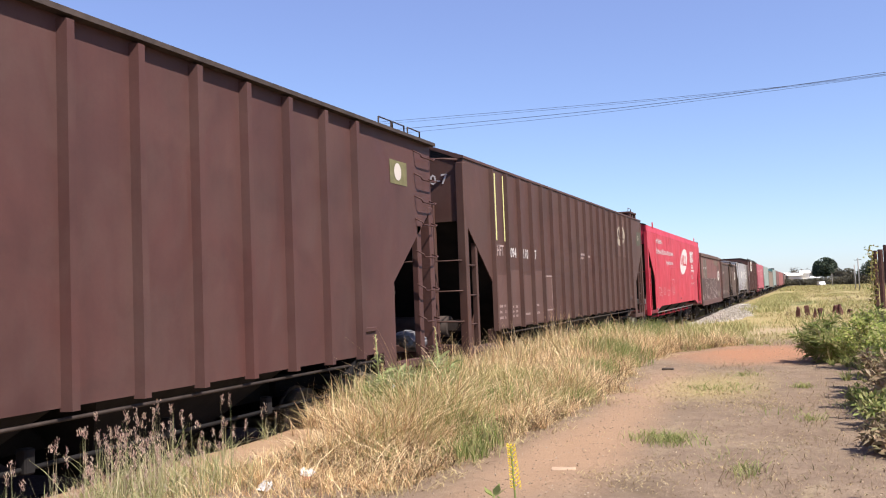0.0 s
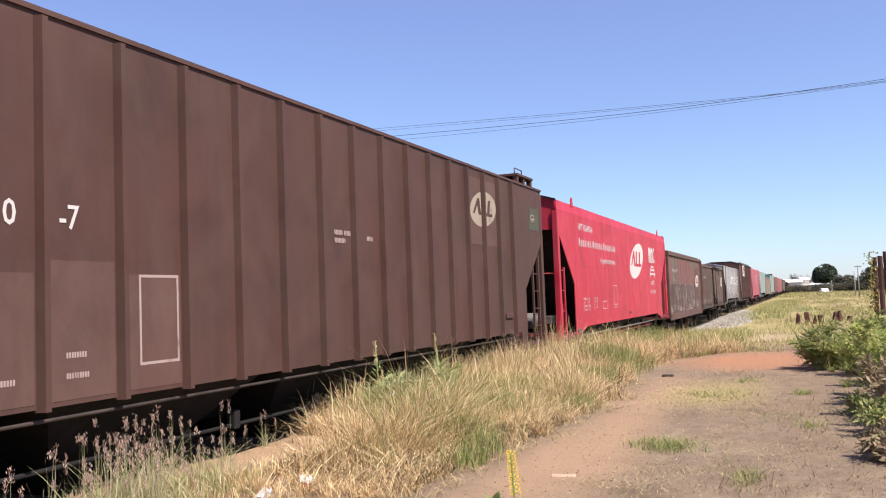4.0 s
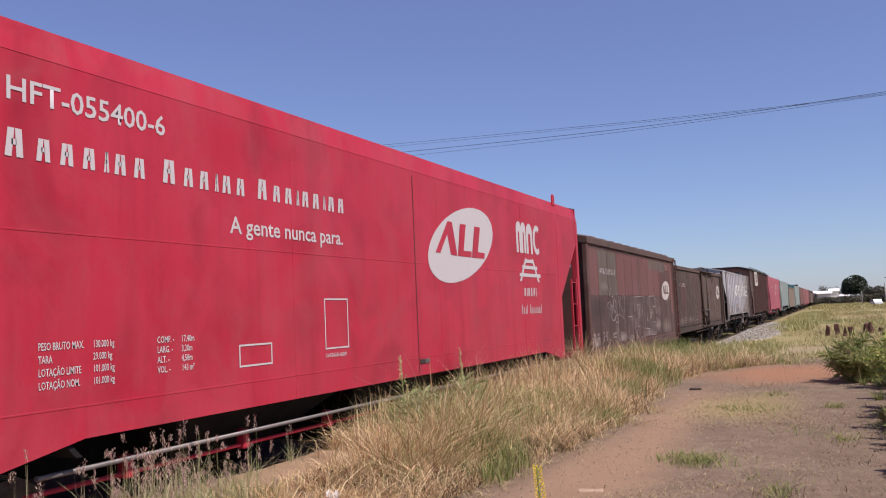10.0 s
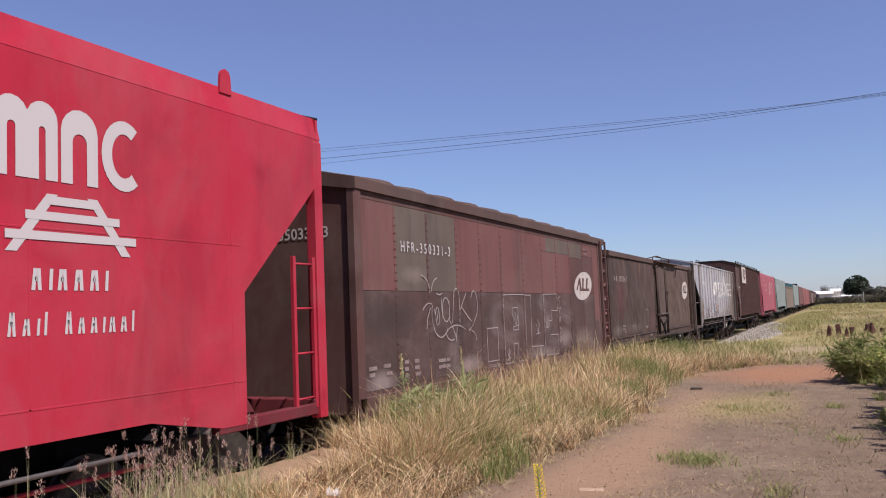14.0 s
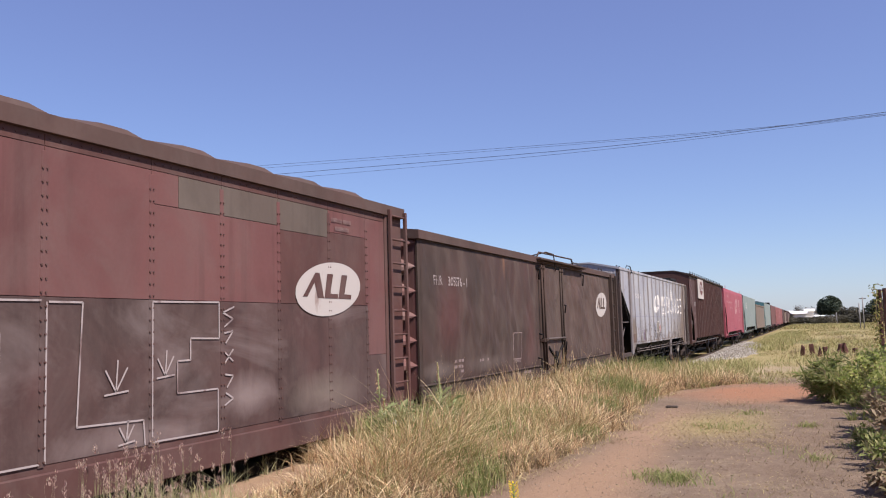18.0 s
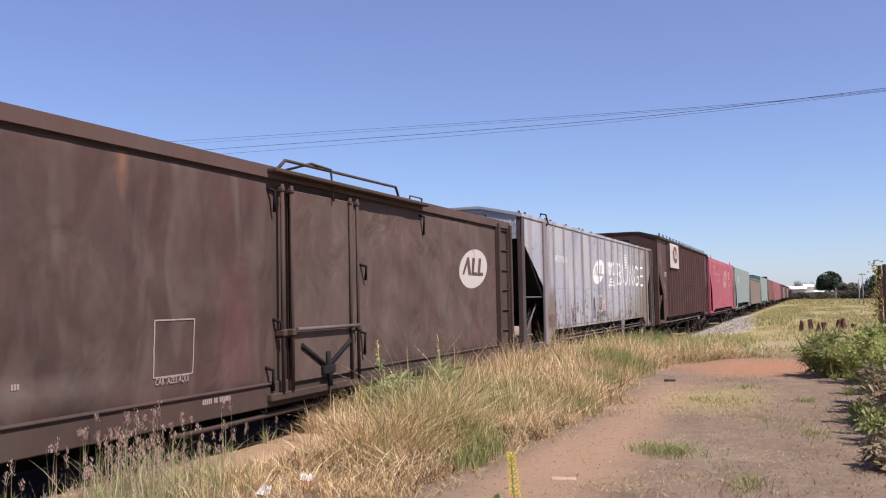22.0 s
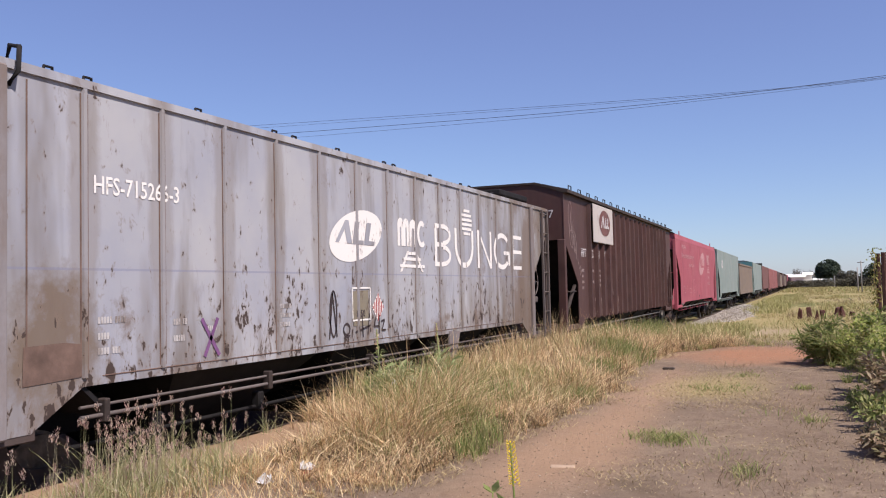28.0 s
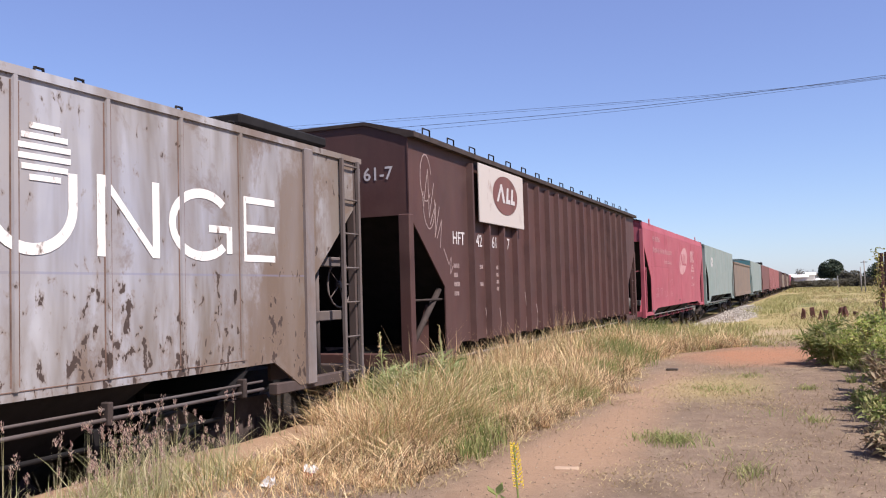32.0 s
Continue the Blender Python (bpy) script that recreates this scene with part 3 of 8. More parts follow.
def soil():
    m, nt, b = mat_base("dry_soil")
    co = nt.nodes.new("ShaderNodeTexCoord").outputs["Object"]
    sep = nt.nodes.new("ShaderNodeSeparateXYZ")
    nt.links.new(co, sep.inputs[0])
    wob = noise_tex(nt, co, 0.55, 5, 0.65)
    mid = noise_tex(nt, co, 2.3, 6, 0.65)
    fine = noise_tex(nt, co, 22, 6, 0.7)
    grit = noise_tex(nt, co, 90, 3, 0.6)

    def calc(op, a, c):
        n = nt.nodes.new("ShaderNodeMath")
        n.operation = op
        for s, v in zip(n.inputs, (a, c)):
            if isinstance(v, (int, float)):
                s.default_value = v
            else:
                nt.links.new(v, s)
        return n.outputs[0]

    def blob(cx, cy, rx, ry, soft=0.5, wobble=1.2):
        dx = calc("DIVIDE", calc("SUBTRACT", sep.outputs[0], cx), rx)
        dy = calc("DIVIDE", calc("SUBTRACT", sep.outputs[1], cy), ry)
        d = calc("SQRT", calc("ADD", calc("MULTIPLY", dx, dx), calc("MULTIPLY", dy, dy)), 0)
        d = calc("ADD", d, calc("MULTIPLY", calc("SUBTRACT", wob, 0.5), wobble))
        return ramp(nt, calc("MULTIPLY", d, 0.5), [(max(0.0, 0.5 - soft * 0.35), 1.0), (0.5 + soft * 0.2, 0.0)])

    c = mix(nt, ramp(nt, mid, [(0.35, 0.0), (0.68, 1.0)]), (0.185, 0.128, 0.088), (0.262, 0.188, 0.130))
    c = mix(nt, ramp(nt, wob, [(0.42, 0.0), (0.62, 0.6)]), c, (0.215, 0.155, 0.108))
    damp = noise_tex(nt, co, 1.0, 6, 0.7, (1, 0.7, 1), 0.6)
    c = mix(nt, ramp(nt, damp, [(0.30, 0.75), (0.46, 0.0)]), c, (0.13, 0.092, 0.058))
    c = mix(nt, ramp(nt, damp, [(0.58, 0.0), (0.70, 0.7)]), c, (0.33, 0.255, 0.160))
    crumb = noise_tex(nt, co, 7.0, 5, 0.7)
    c = mix(nt, ramp(nt, crumb, [(0.33, 0.45), (0.47, 0.0)]), c, (0.14, 0.098, 0.07))
    c = mix(nt, ramp(nt, crumb, [(0.57, 0.0), (0.70, 0.4)]), c, (0.33, 0.26, 0.185))
    # brown litter in ragged drifts
    drift = noise_tex(nt, co, 1.7, 9, 0.78, (1, 0.75, 1), 0.9)
    bits = noise_tex(nt, co, 34, 4, 0.7)
    lie = calc("MULTIPLY", ramp(nt, drift, [(0.50, 0.0), (0.62, 1.0)]), ramp(nt, bits, [(0.38, 0.0), (0.62, 0.6)]))
    c = mix(nt, lie, c, (0.115, 0.075, 0.045))
    pale = calc("MULTIPLY", ramp(nt, drift, [(0.36, 1.0), (0.48, 0.0)]), ramp(nt, bits, [(0.52, 0.0), (0.64, 0.5)]))
    c = mix(nt, pale, c, (0.40, 0.33, 0.20))
    # field of dry grass beyond the path
    blotch = noise_tex(nt, co, 0.16, 6, 0.65, (1, 0.45, 1), 0.7)
    turf = mix(nt, ramp(nt, blotch, [(0.36, 0.0), (0.46, 1.0)]), (0.145, 0.150, 0.055), (0.33, 0.265, 0.120))
    turf = mix(nt, ramp(nt, blotch, [(0.56, 0.0), (0.66, 0.9)]), turf, (0.235, 0.155, 0.088))
    c = mix(nt, ramp(nt, calc("MULTIPLY", calc("ADD", sep.outputs[1], calc("MULTIPLY", wob, 10.0)), 0.02), [(0.60, 0.0), (0.72, 1.0)]), c, turf)
    # dusty wheel track and red soil
    for cx, cy, rx, ry, col, k in ((-2.3, 7.6, 0.62, 2.6, (0.345, 0.218, 0.135), 0.75), (-2.15, 10.6, 0.48, 3.0, (0.35, 0.220, 0.135), 0.8), (-2.25, 14.2, 0.5, 3.2, (0.345, 0.22, 0.14), 0.75), (-1.4, 20.4, 1.4, 2.6, (0.37, 0.175, 0.095), 0.85), (-0.5, 21.6, 1.1, 2.6, (0.36, 0.175, 0.097), 0.85), (-1.45, 14.2, 0.75, 1.8, (0.36, 0.28, 0.13), 0.75), (-1.2, 33.8, 1.2, 4.5, (0.36, 0.27, 0.17), 0.8), (-3.0, 9.4, 0.25, 3.0, (0.20, 0.135, 0.09), 0.6)):
        f = blob(cx, cy, rx, ry, 1.0, 1.5)
        c = mix(nt, calc("MULTIPLY", f, k), c, col)
    # bank edge
    c = mix(nt, blob(-5.2, 7.0, 0.5, 6.0, 0.4, 0.4), c, (0.36, 0.235, 0.145))
    # near track bed darkened: shade under the train put into the soil colour
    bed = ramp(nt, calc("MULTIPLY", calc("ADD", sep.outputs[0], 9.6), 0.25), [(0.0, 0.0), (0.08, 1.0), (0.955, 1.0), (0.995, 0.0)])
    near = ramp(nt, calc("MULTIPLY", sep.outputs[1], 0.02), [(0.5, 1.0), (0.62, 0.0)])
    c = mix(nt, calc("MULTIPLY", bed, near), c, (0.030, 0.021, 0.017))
    # straw and small stones
    c = mix(nt, ramp(nt, fine, [(0.58, 0.0), (0.72, 0.35)]), c, (0.36, 0.28, 0.19))
    c = mix(nt, ramp(nt, fine, [(0.28, 0.45), (0.42, 0.0)]), c, (0.13, 0.09, 0.066))
    c = mix(nt, ramp(nt, grit, [(0.35, 0.22), (0.6, 0.0)]), c, (0.10, 0.075, 0.06))
    nt.links.new(c, b.inputs["Base Color"])
    b.inputs["Roughness"].default_value = 0.95
    b.inputs["Specular IOR Level"].default_value = 0.1
    h = calc("ADD", calc("MULTIPLY", fine, 1.0), calc("MULTIPLY", grit, 0.4))
    bump(nt, b, h, 0.7, 0.03)
    return m


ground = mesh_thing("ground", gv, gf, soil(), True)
tagged(ground, "dry bare earth path with orange dust and a bank", "ground", kind="structure")

# rails, sleepers and ballast
RAIL = plain("rail_steel", (0.12, 0.08, 0.06), 0.5, 0.3, 6, 0.5)
for s in (-1, 1):
    bm = bmesh.new()
    x = TRACK_X + s * GAUGE / 2
    loft(bm, [(x - 0.065, -0.15), (x + 0.065, -0.15), (x + 0.065, -0.135), (x + 0.012, -0.11), (x + 0.012, -0.04), (x + 0.034, -0.03), (x + 0.034, 0.0), (x - 0.034, 0.0), (x - 0.034, -0.03), (x - 0.012, -0.04), (x - 0.012, -0.11), (x - 0.065, -0.135)], -60, 700)
    me = bpy.data.meshes.new("rail")
    bm.to_mesh(me)
    bm.free()
    me.materials.append(RAIL)
    tagged(new("rail", me), "rusty steel rail on the track bed", "rail", kind="structure")


def roof_rings(parent, mat, ys, x, z, w=0.22, h=0.11):
    for y in ys:
        bm = bmesh.new()
        tube(bm, [(x, y, z - 0.02), (x, y + 0.01, z + h), (x, y + w - 0.01, z + h), (x, y + w, z - 0.02)], 0.014, 5)
        part("hatch_ring", bm, mat, parent)


def lug(parent, mat, y, z):
    bm = bmesh.new()
    ang = [math.pi * k / 8 for k in range(9)]
    slab(bm, [(y - 0.09, z - 0.05), (y + 0.09, z - 0.05)] + [(y + 0.075 * math.cos(a), z + 0.12 + 0.075 * math.sin(a)) for a in ang], HALF - 0.05, HALF - 0.02)
    part("lifting_lug", bm, mat, parent)


def boxcar(name, label, L, mat, top, ridge, bot, roof_mat, roof_ribs=(), end_ribs=0, end_mat=None, eave=(-0.10, 0.04)):
    w = tagged(new(name), label, "freight wagon", "wagons of the goods train")
    X = HALF
    for s in (1, -1):
        bm = bmesh.new()
        slab(bm, [(0.02, bot), (L - 0.02, bot), (L - 0.02, top), (0.02, top)], X - 0.03 if s > 0 else -X, X if s > 0 else -X + 0.03)
        part("side_wall", bm, mat, w)
        bm = bmesh.new()
        soft_box(bm, s * X - (0.02 if s > 0 else 0.03), s * X + (0.03 if s > 0 else 0.02), 0.0, L, bot - 0.06, bot + 0.20, 0.01)
        part("side_sill", bm, mat, w)
    for e in (0, 1):
        bm = bmesh.new()
        y0, y1 = (0.03, 0.08) if e == 0 else (L - 0.08, L - 0.03)
        loft(bm, [(-X + 0.01, bot), (X - 0.01, bot), (X - 0.01, top), (0.5, ridge - 0.03), (-0.5, ridge - 0.03), (-X + 0.01, top)], y0, y1)
        part("end_wall", bm, end_mat or mat, w)
        d = -1 if e == 0 else 1
        yb = 0.03 if e == 0 else L - 0.03
        for k in range(end_ribs):
            z = bot + 0.25 + (top - bot - 0.25) * (k + 0.5) / end_ribs
            h = (top - bot) / end_ribs * 0.46
            bm = bmesh.new()
            a = [bm.verts.new((sx * (X - 0.03), yb, z + dz)) for sx, dz in ((-1, h * 0.3), (-0.84, h), (0.84, h), (1, h * 0.3), (0.84, -h * 0.3), (-0.84, -h * 0.3))]
            b = [bm.verts.new((sx * (X - 0.26), yb + d * 0.12, z + dz)) for sx, dz in ((-1, h * 0.30), (1, h * 0.30), (1, -h * 0.10), (-1, -h * 0.10))]
            for f in ((a[1], a[2], b[1], b[0]), (a[4], a[5], b[3], b[2]), (a[0], a[1], b[0]), (a[0], b[0], b[3]), (a[0], b[3], a[5]), (a[3], b[1], a[2]), (a[3], b[2], b[1]), (a[3], a[4], b[2]), (b[0], b[1], b[2], b[3])):
                bm.faces.new(f)
            bmesh.ops.recalc_face_normals(bm, faces=bm.faces)
            part("end_corrugation", bm, DUSTY_SUNLIT_RED if end_mat else mat, w)
    bm = bmesh.new()
    lo, hi = top + eave[0], top + eave[1]
    loft(bm, [(-X - 0.05, lo), (-X - 0.05, hi), (-0.6, ridge), (0.6, ridge), (X + 0.05, hi), (X + 0.05, lo), (X - 0.02, lo), (0, ridge - 0.10), (-X + 0.02, lo)], -0.02, L + 0.02)
    part("roof", bm, roof_mat, w)
    for y in roof_ribs:
        p, q, rise = 0.33, 0.14, hi + 0.055
        bm = bmesh.new()
        a = [bm.verts.new(v) for v in ((X + 0.045, y - p, hi - 0.005), (X + 0.045, y + p, hi - 0.005), (-X - 0.045, y + p, hi - 0.005), (-X - 0.045, y - p, hi - 0.005))]
        m1 = [bm.verts.new(v) for v in ((0.6, y - p, ridge), (0.6, y + p, ridge), (-0.6, y + p, ridge), (-0.6, y - p, ridge))]
        t1 = [bm.verts.new(v) for v in ((X + 0.01, y - q, rise), (X + 0.01, y + q, rise), (-X - 0.01, y + q, rise), (-X - 0.01, y - q, rise))]
        t2 = [bm.verts.new(v) for v in ((0.6, y - q, ridge + 0.05), (0.6, y + q, ridge + 0.05), (-0.6, y + q, ridge + 0.05), (-0.6, y - q, ridge + 0.05))]
        for f in ((a[0], a[1], t1[1], t1[0]), (t1[0], t1[1], t2[1], t2[0]), (a[0], t1[0], t2[0], m1[0]), (a[1], m1[1], t2[1], t1[1]), (t2[0], t2[1], t2[2], t2[3]),
                  (a[2], a[3], t1[3], t1[2]), (t1[2], t1[3], t2[3], t2[2]), (a[3], m1[3], t2[3], t1[3]), (a[2], t1[2], t2[2], m1[2]), (m1[0], t2[0], t2[3], m1[3]), (m1[1], m1[2], t2[2], t2[1])):
            bm.faces.new(f)
        bmesh.ops.recalc_face_normals(bm, faces=bm.faces)
        part("roof_corrugation", bm, roof_mat, w)
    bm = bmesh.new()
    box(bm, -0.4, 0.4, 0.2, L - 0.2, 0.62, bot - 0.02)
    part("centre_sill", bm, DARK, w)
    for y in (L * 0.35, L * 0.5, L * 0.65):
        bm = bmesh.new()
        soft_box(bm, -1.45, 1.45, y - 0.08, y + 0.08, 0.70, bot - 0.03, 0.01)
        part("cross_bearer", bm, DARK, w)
    for y in (1.7, L - 1.7):
        bogie(w, y)
    coupler(w, 0.0, -1, mat)
    coupler(w, L, 1, mat)
    return w


STARTS = []


def place(w, y0):
    STARTS.append((w, y0))
    w.matrix_basis = pose(TRACK_X, y0, 0)
    return w


XP = HALF + 0.005

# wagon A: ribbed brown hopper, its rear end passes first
# roof coloured dark brown: the eave's shade is put into it
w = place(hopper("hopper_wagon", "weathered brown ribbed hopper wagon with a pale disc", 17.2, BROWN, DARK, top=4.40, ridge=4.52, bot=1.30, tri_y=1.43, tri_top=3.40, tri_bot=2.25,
                 ribs=[1.313 + 0.787 * k for k in range(18)], rib_z=(1.27, 4.33), rib_w=0.13, rib_d=0.085, cap=0.04, wide_cap=0.10, low_pipe=True, step=0.05, tank=GRIME_AND_SHADE, cap_mat=GRIME_AND_SHADE), -4.94)
bm = bmesh.new()
bar(bm, 15.75, 16.31, 3.65, 3.99, XP)
part("paint_patch", bm, plain("green_patch", (0.13, 0.115, 0.055), 0.7), w, "dull green painted patch")
bm = bmesh.new()
oval(bm, 16.0, 3.83, 0.115, 0.125, XP + 0.004)
part("disc_mark", bm, CREAM, w, "cream painted disc")
for z in (4.12, 3.78, 3.44, 3.10, 2.62, 2.12, 1.66, 1.22):
    grab(w, BROWN, 16.58, z, HALF, 0.54, 0.10, 0.11)
bm = bmesh.new()
soft_box(bm, 1.50, 1.60, 16.62, 16.76, 1.0, 3.1, 0.01)
part("ladder_stile", bm, BROWN, w)
brake_wheel(w, GRIME_AND_SHADE, 1.12, 16.50, 2.13, 0.25)
bm = bmesh.new()
disc(bm, 1.12, 16.50, 2.13, 0.11, 1.13, 1.18, 14)
part("brake_wheel_hub", bm, TANK_GREY, w, "pale grey wheel hub")
bm = bmesh.new()
soft_box(bm, 0.85, 1.08, 16.56, 16.84, 1.84, 2.26, 0.05)
part("brake_gear_box", bm, BROWN, w)
bm = bmesh.new()
tube(bm, [(1.0, 16.6, 1.85), (1.02, 16.62, 1.5), (1.0, 16.6, 1.2)], 0.02, 6)
part("brake_chain", bm, GRIME_AND_SHADE, w)
roof_rings(w, GRIME_AND_SHADE, (15.75, 16.15, 16.72), 1.45, 4.41, 0.46, 0.20)
for y in (14.75,):
    bm = bmesh.new()
    soft_box(bm, HALF, HALF + 0.03, y, y + 0.4, 1.60, 1.66, 0.008)
    part("card_holder", bm, BROWN, w)
hopper_a = w

# wagon B: ribbed brown hopper with two yellow stripes and a faded emblem
w = place(hopper("hopper_wagon", "weathered brown ribbed hopper wagon with yellow stripes and a faded emblem", 17.45, BROWN_DULL, DARK, top=4.41, ridge=4.66, bot=1.36, tri_y=1.35,
                 tri_top=3.30, tri_bot=2.23, ribs=[1.38 + 0.815 * k for k in range(18)], rib_z=(1.34, 4.34), rib_w=0.09, rib_d=0.075, cap=0.035, wide_cap=0.02, low_pipe=True, step=0.05, tank=GRIME_AND_SHADE, roof_half=0.95, post_top=4.31, post_w=0.14), 13.65)
for y in (1.59, 2.09):
    bm = bmesh.new()
    bar(bm, y, y + 0.085, 3.03, 4.30, XP)
    part("yellow_stripe", bm, YELLOW, w, "flaking yellow stripe")
lettering("HFT", 0.30, side_text(1.62, 2.74, XP), FADED, w, "faded stencilled code", 0.75)
for y, t in ((2.43, "094"), (3.24, "110"), (4.00, "-7")):
    lettering(t, 0.27, side_text(y, 2.73, XP), WHITE, w, "white stencilled number", 0.92)
lettering("HFT 094110-7", 0.25, end_text(-0.17, 3.96, 0.02), WHITE, w, "white stencilled number")
BROWN_PATCH = paint("brown_repaint", (0.088, 0.044, 0.035), (0.102, 0.050, 0.040), (0.13, 0.082, 0.066), 0.45, 0.3)
for k in range(5):
    bm = bmesh.new()
    bar(bm, 1.44 + 0.815 * k, 2.13 + 0.815 * k, 1.40, 2.38 + 0.10 * (k % 2), XP - 0.002)
    part("paint_patch", bm, BROWN_PATCH, w, "lighter brown repainted patch")
bm = bmesh.new()
bar(bm, 12.86, 14.42, 3.02, 4.22, XP - 0.002)
part("paint_patch", bm, BROWN_PATCH, w, "lighter brown repainted patch")
emblem(w, 13.68, 3.68, 0.69, 0.33, TAN_SIGN, BROWN_DULL, XP)
small_lines(w, FADED, [(1.65, 1.76, 0.05, (7, -1, 4)), (1.65, 1.65, 0.05, (5, -3, 4)), (1.65, 1.54, 0.05, (7, -1, 3)), (2.42, 1.73, 0.045, (4, -2, 5)), (2.42, 1.64, 0.045, (4, -2, 5)),
                       (2.42, 1.55, 0.045, (4, -2, 5)), (3.26, 1.56, 0.045, (6, 6)), (4.06, 1.72, 0.045, (8,)), (4.06, 1.56, 0.045, (9,)), (8.25, 2.92, 0.06, (6, 5)), (8.25, 2.82, 0.06, (8,)), (9.1, 2.88, 0.06, (5,))], XP)
bm = bmesh.new()
for ya, yb, za, zb in ((4.86, 4.885, 1.60, 2.38), (5.34, 5.365, 1.60, 2.38), (4.885, 5.34, 2.355, 2.38), (4.885, 5.34, 1.60, 1.625)):
    bar(bm, ya, yb, za, zb, XP)
part("card_outline", bm, FADED, w)
bm = bmesh.new()
bar(bm, 16.48, 17.18, 3.48, 3.96, XP)
part("paint_patch", bm, worn_letter("dull_green_patch", (0.052, 0.053, 0.031), (0.062, 0.040, 0.027), 0.46, 4.0), w, "dull green painted patch")
bm = bmesh.new()
ring_strip(bm, 16.74, 3.74, 0.15, 0.085, 0.03, 0.4, 5.2, XP + 0.004, 16)
bar(bm, 16.66, 16.86, 3.70, 3.74, XP + 0.005, 0.03)
part("patch_mark", bm, TAN_SIGN, w)
bm = bmesh.new()
for y in (16.18, 17.13):
    for x in (1.45, 0.4):
        soft_box(bm, x - 0.05, x + 0.05, y - 0.05, y + 0.05, 4.30, 4.62, 0.01)
soft_box(bm, 0.33, 1.52, 16.11, 17.20, 4.60, 4.66, 0.01)
soft_box(bm, 0.38, 1.49, 16.11, 17.20, 4.36, 4.42, 0.01)
soft_box(bm, 1.40, 1.49, 16.60, 16.70, 4.40, 4.62, 0.01)
part("roof_platform", bm, BROWN_DULL, w)
roof_rings(w, BROWN_DULL, (16.20,), 1.42, 4.66, 0.5, 0.12)
bm = bmesh.new()
soft_box(bm, HALF, HALF + 0.03, 14.7, 15.12, 1.66, 1.76, 0.008)
part("card_holder", bm, BROWN_DULL, w)
ladder(w, BROWN_DULL, 1.56, 16.72, 0.95, 3.0, "y", 0.42, 6)
bm = bmesh.new()
soft_box(bm, 1.50, 1.59, 0.52, 0.61, 1.05, 2.94, 0.008)
part("ladder_stile", bm, BROWN_DULL, w)
for z in (2.54, 2.02, 1.52):
    bm = bmesh.new()
    tube(bm, [(1.56, 0.08, z), (1.56, 0.55, z)], 0.014, 6)
    part("ladder_rung", bm, BROWN_DULL, w)
bm = bmesh.new()
soft_box(bm, 0.93, 1.04, -0.01, 0.09, 1.1, 3.62, 0.01)
part("end_stanchion", bm, BROWN_DULL, w)
for z in (2.62, 2.10, 1.58):
    bm = bmesh.new()
    tube(bm, [(0.98, -0.03, z - 0.16), (0.98, -0.09, z - 0.03), (1.02, -0.09, z), (1.50, -0.05, z), (1.54, 0.02, z)], 0.014, 6)
    part("end_rung", bm, BROWN_DULL, w)
bm = bmesh.new()
tube(bm, [(-1.5, -0.02, 2.60), (-1.45, -0.06, 2.62), (0.92, -0.06, 2.64), (0.98, -0.02, 2.64)], 0.013, 6)
part("end_handrail", bm, BROWN_DULL, w)
bm = bmesh.new()
tube(bm, [(0.30, 0.02, 4.54), (0.36, -0.10, 4.46), (0.50, -0.12, 4.42), (1.30, -0.12, 4.37), (1.52, -0.02, 4.35)], 0.020, 6)
part("end_handrail", bm, BROWN_DULL, w)
# flat black plates paint the shade of the vent openings
for pts in (((0.40, 4.44), (0.88, 4.44), (0.88, 4.57), (0.40, 4.57)), ((-0.88, 4.44), (-0.40, 4.44), (-0.40, 4.57), (-0.88, 4.57)), ((1.00, 4.44), (1.42, 4.40), (1.42, 4.43), (1.00, 4.57))):
    bm = bmesh.new()
    bm.faces.new([bm.verts.new((x, 0.026, z)) for x, z in pts])
    part("vent_shade_plate", bm, DARK, w, "flat dark plate standing for a shaded vent opening")
bm = bmesh.new()
soft_box(bm, 1.45, 1.60, 1.35, 1.75, 1.05, 1.38, 0.015)
part("jacking_bracket", bm, BROWN_DULL, w)


def lessor_mark(w, ink, y0, z0, k, x, words):
    """The lessor's mark: round-headed shapes over a short piece of track."""
    def flat(a, b, c, d, lean=0.0):
        bar(bm, y0 + a * k, y0 + b * k, z0 + c * k, z0 + d * k, x, lean * k)

    for a, b in ((0.0, 0.29), (0.27, 0.55), (0.58, 0.94)):
        bm = bmesh.new()
        arch(bm, y0 + a * k, y0 + b * k, z0 + 1.17 * k, z0 + 1.76 * k, x + 0.001 * a, 0.11 * k, 0.08 * k)
        part("mark_arch", bm, ink, w)
    bm = bmesh.new()
    ring_strip(bm, y0 + 1.22 * k, z0 + 1.465 * k, 0.24 * k, 0.295 * k, 0.11 * k, 0.9, 5.4, x)
    part("mark_arc", bm, ink, w)
    for a, lean in ((0.09, 0.36), (1.18, -0.35)):
        bm = bmesh.new()
        flat(a, a + 0.10, 0.63, 1.07, lean)
        part("mark_rail", bm, ink, w)
    for a, b, c in ((0.46, 0.94, 0.99), (0.26, 1.16, 0.87), (0.09, 1.34, 0.72)):
        bm = bmesh.new()
        bar(bm, y0 + a * k, y0 + b * k, z0 + c * k, z0 + (c + 0.065) * k, x + 0.002)
        part("mark_tie", bm, ink, w)
    if words:
        bm = bmesh.new()
        word(bm, "XIXXXI", y0 + 0.31, z0 + 0.35, 0.16, x, 0.10, 0.86)
        word(bm, "Xxil Xxxixxl", y0 + 0.11, z0 + 0.02, 0.17, x, 0.1, 0.62)
        tagged(part("lessor_name_bar", bm, ink, w, "lessor's name as white bars"), kind="stuff")


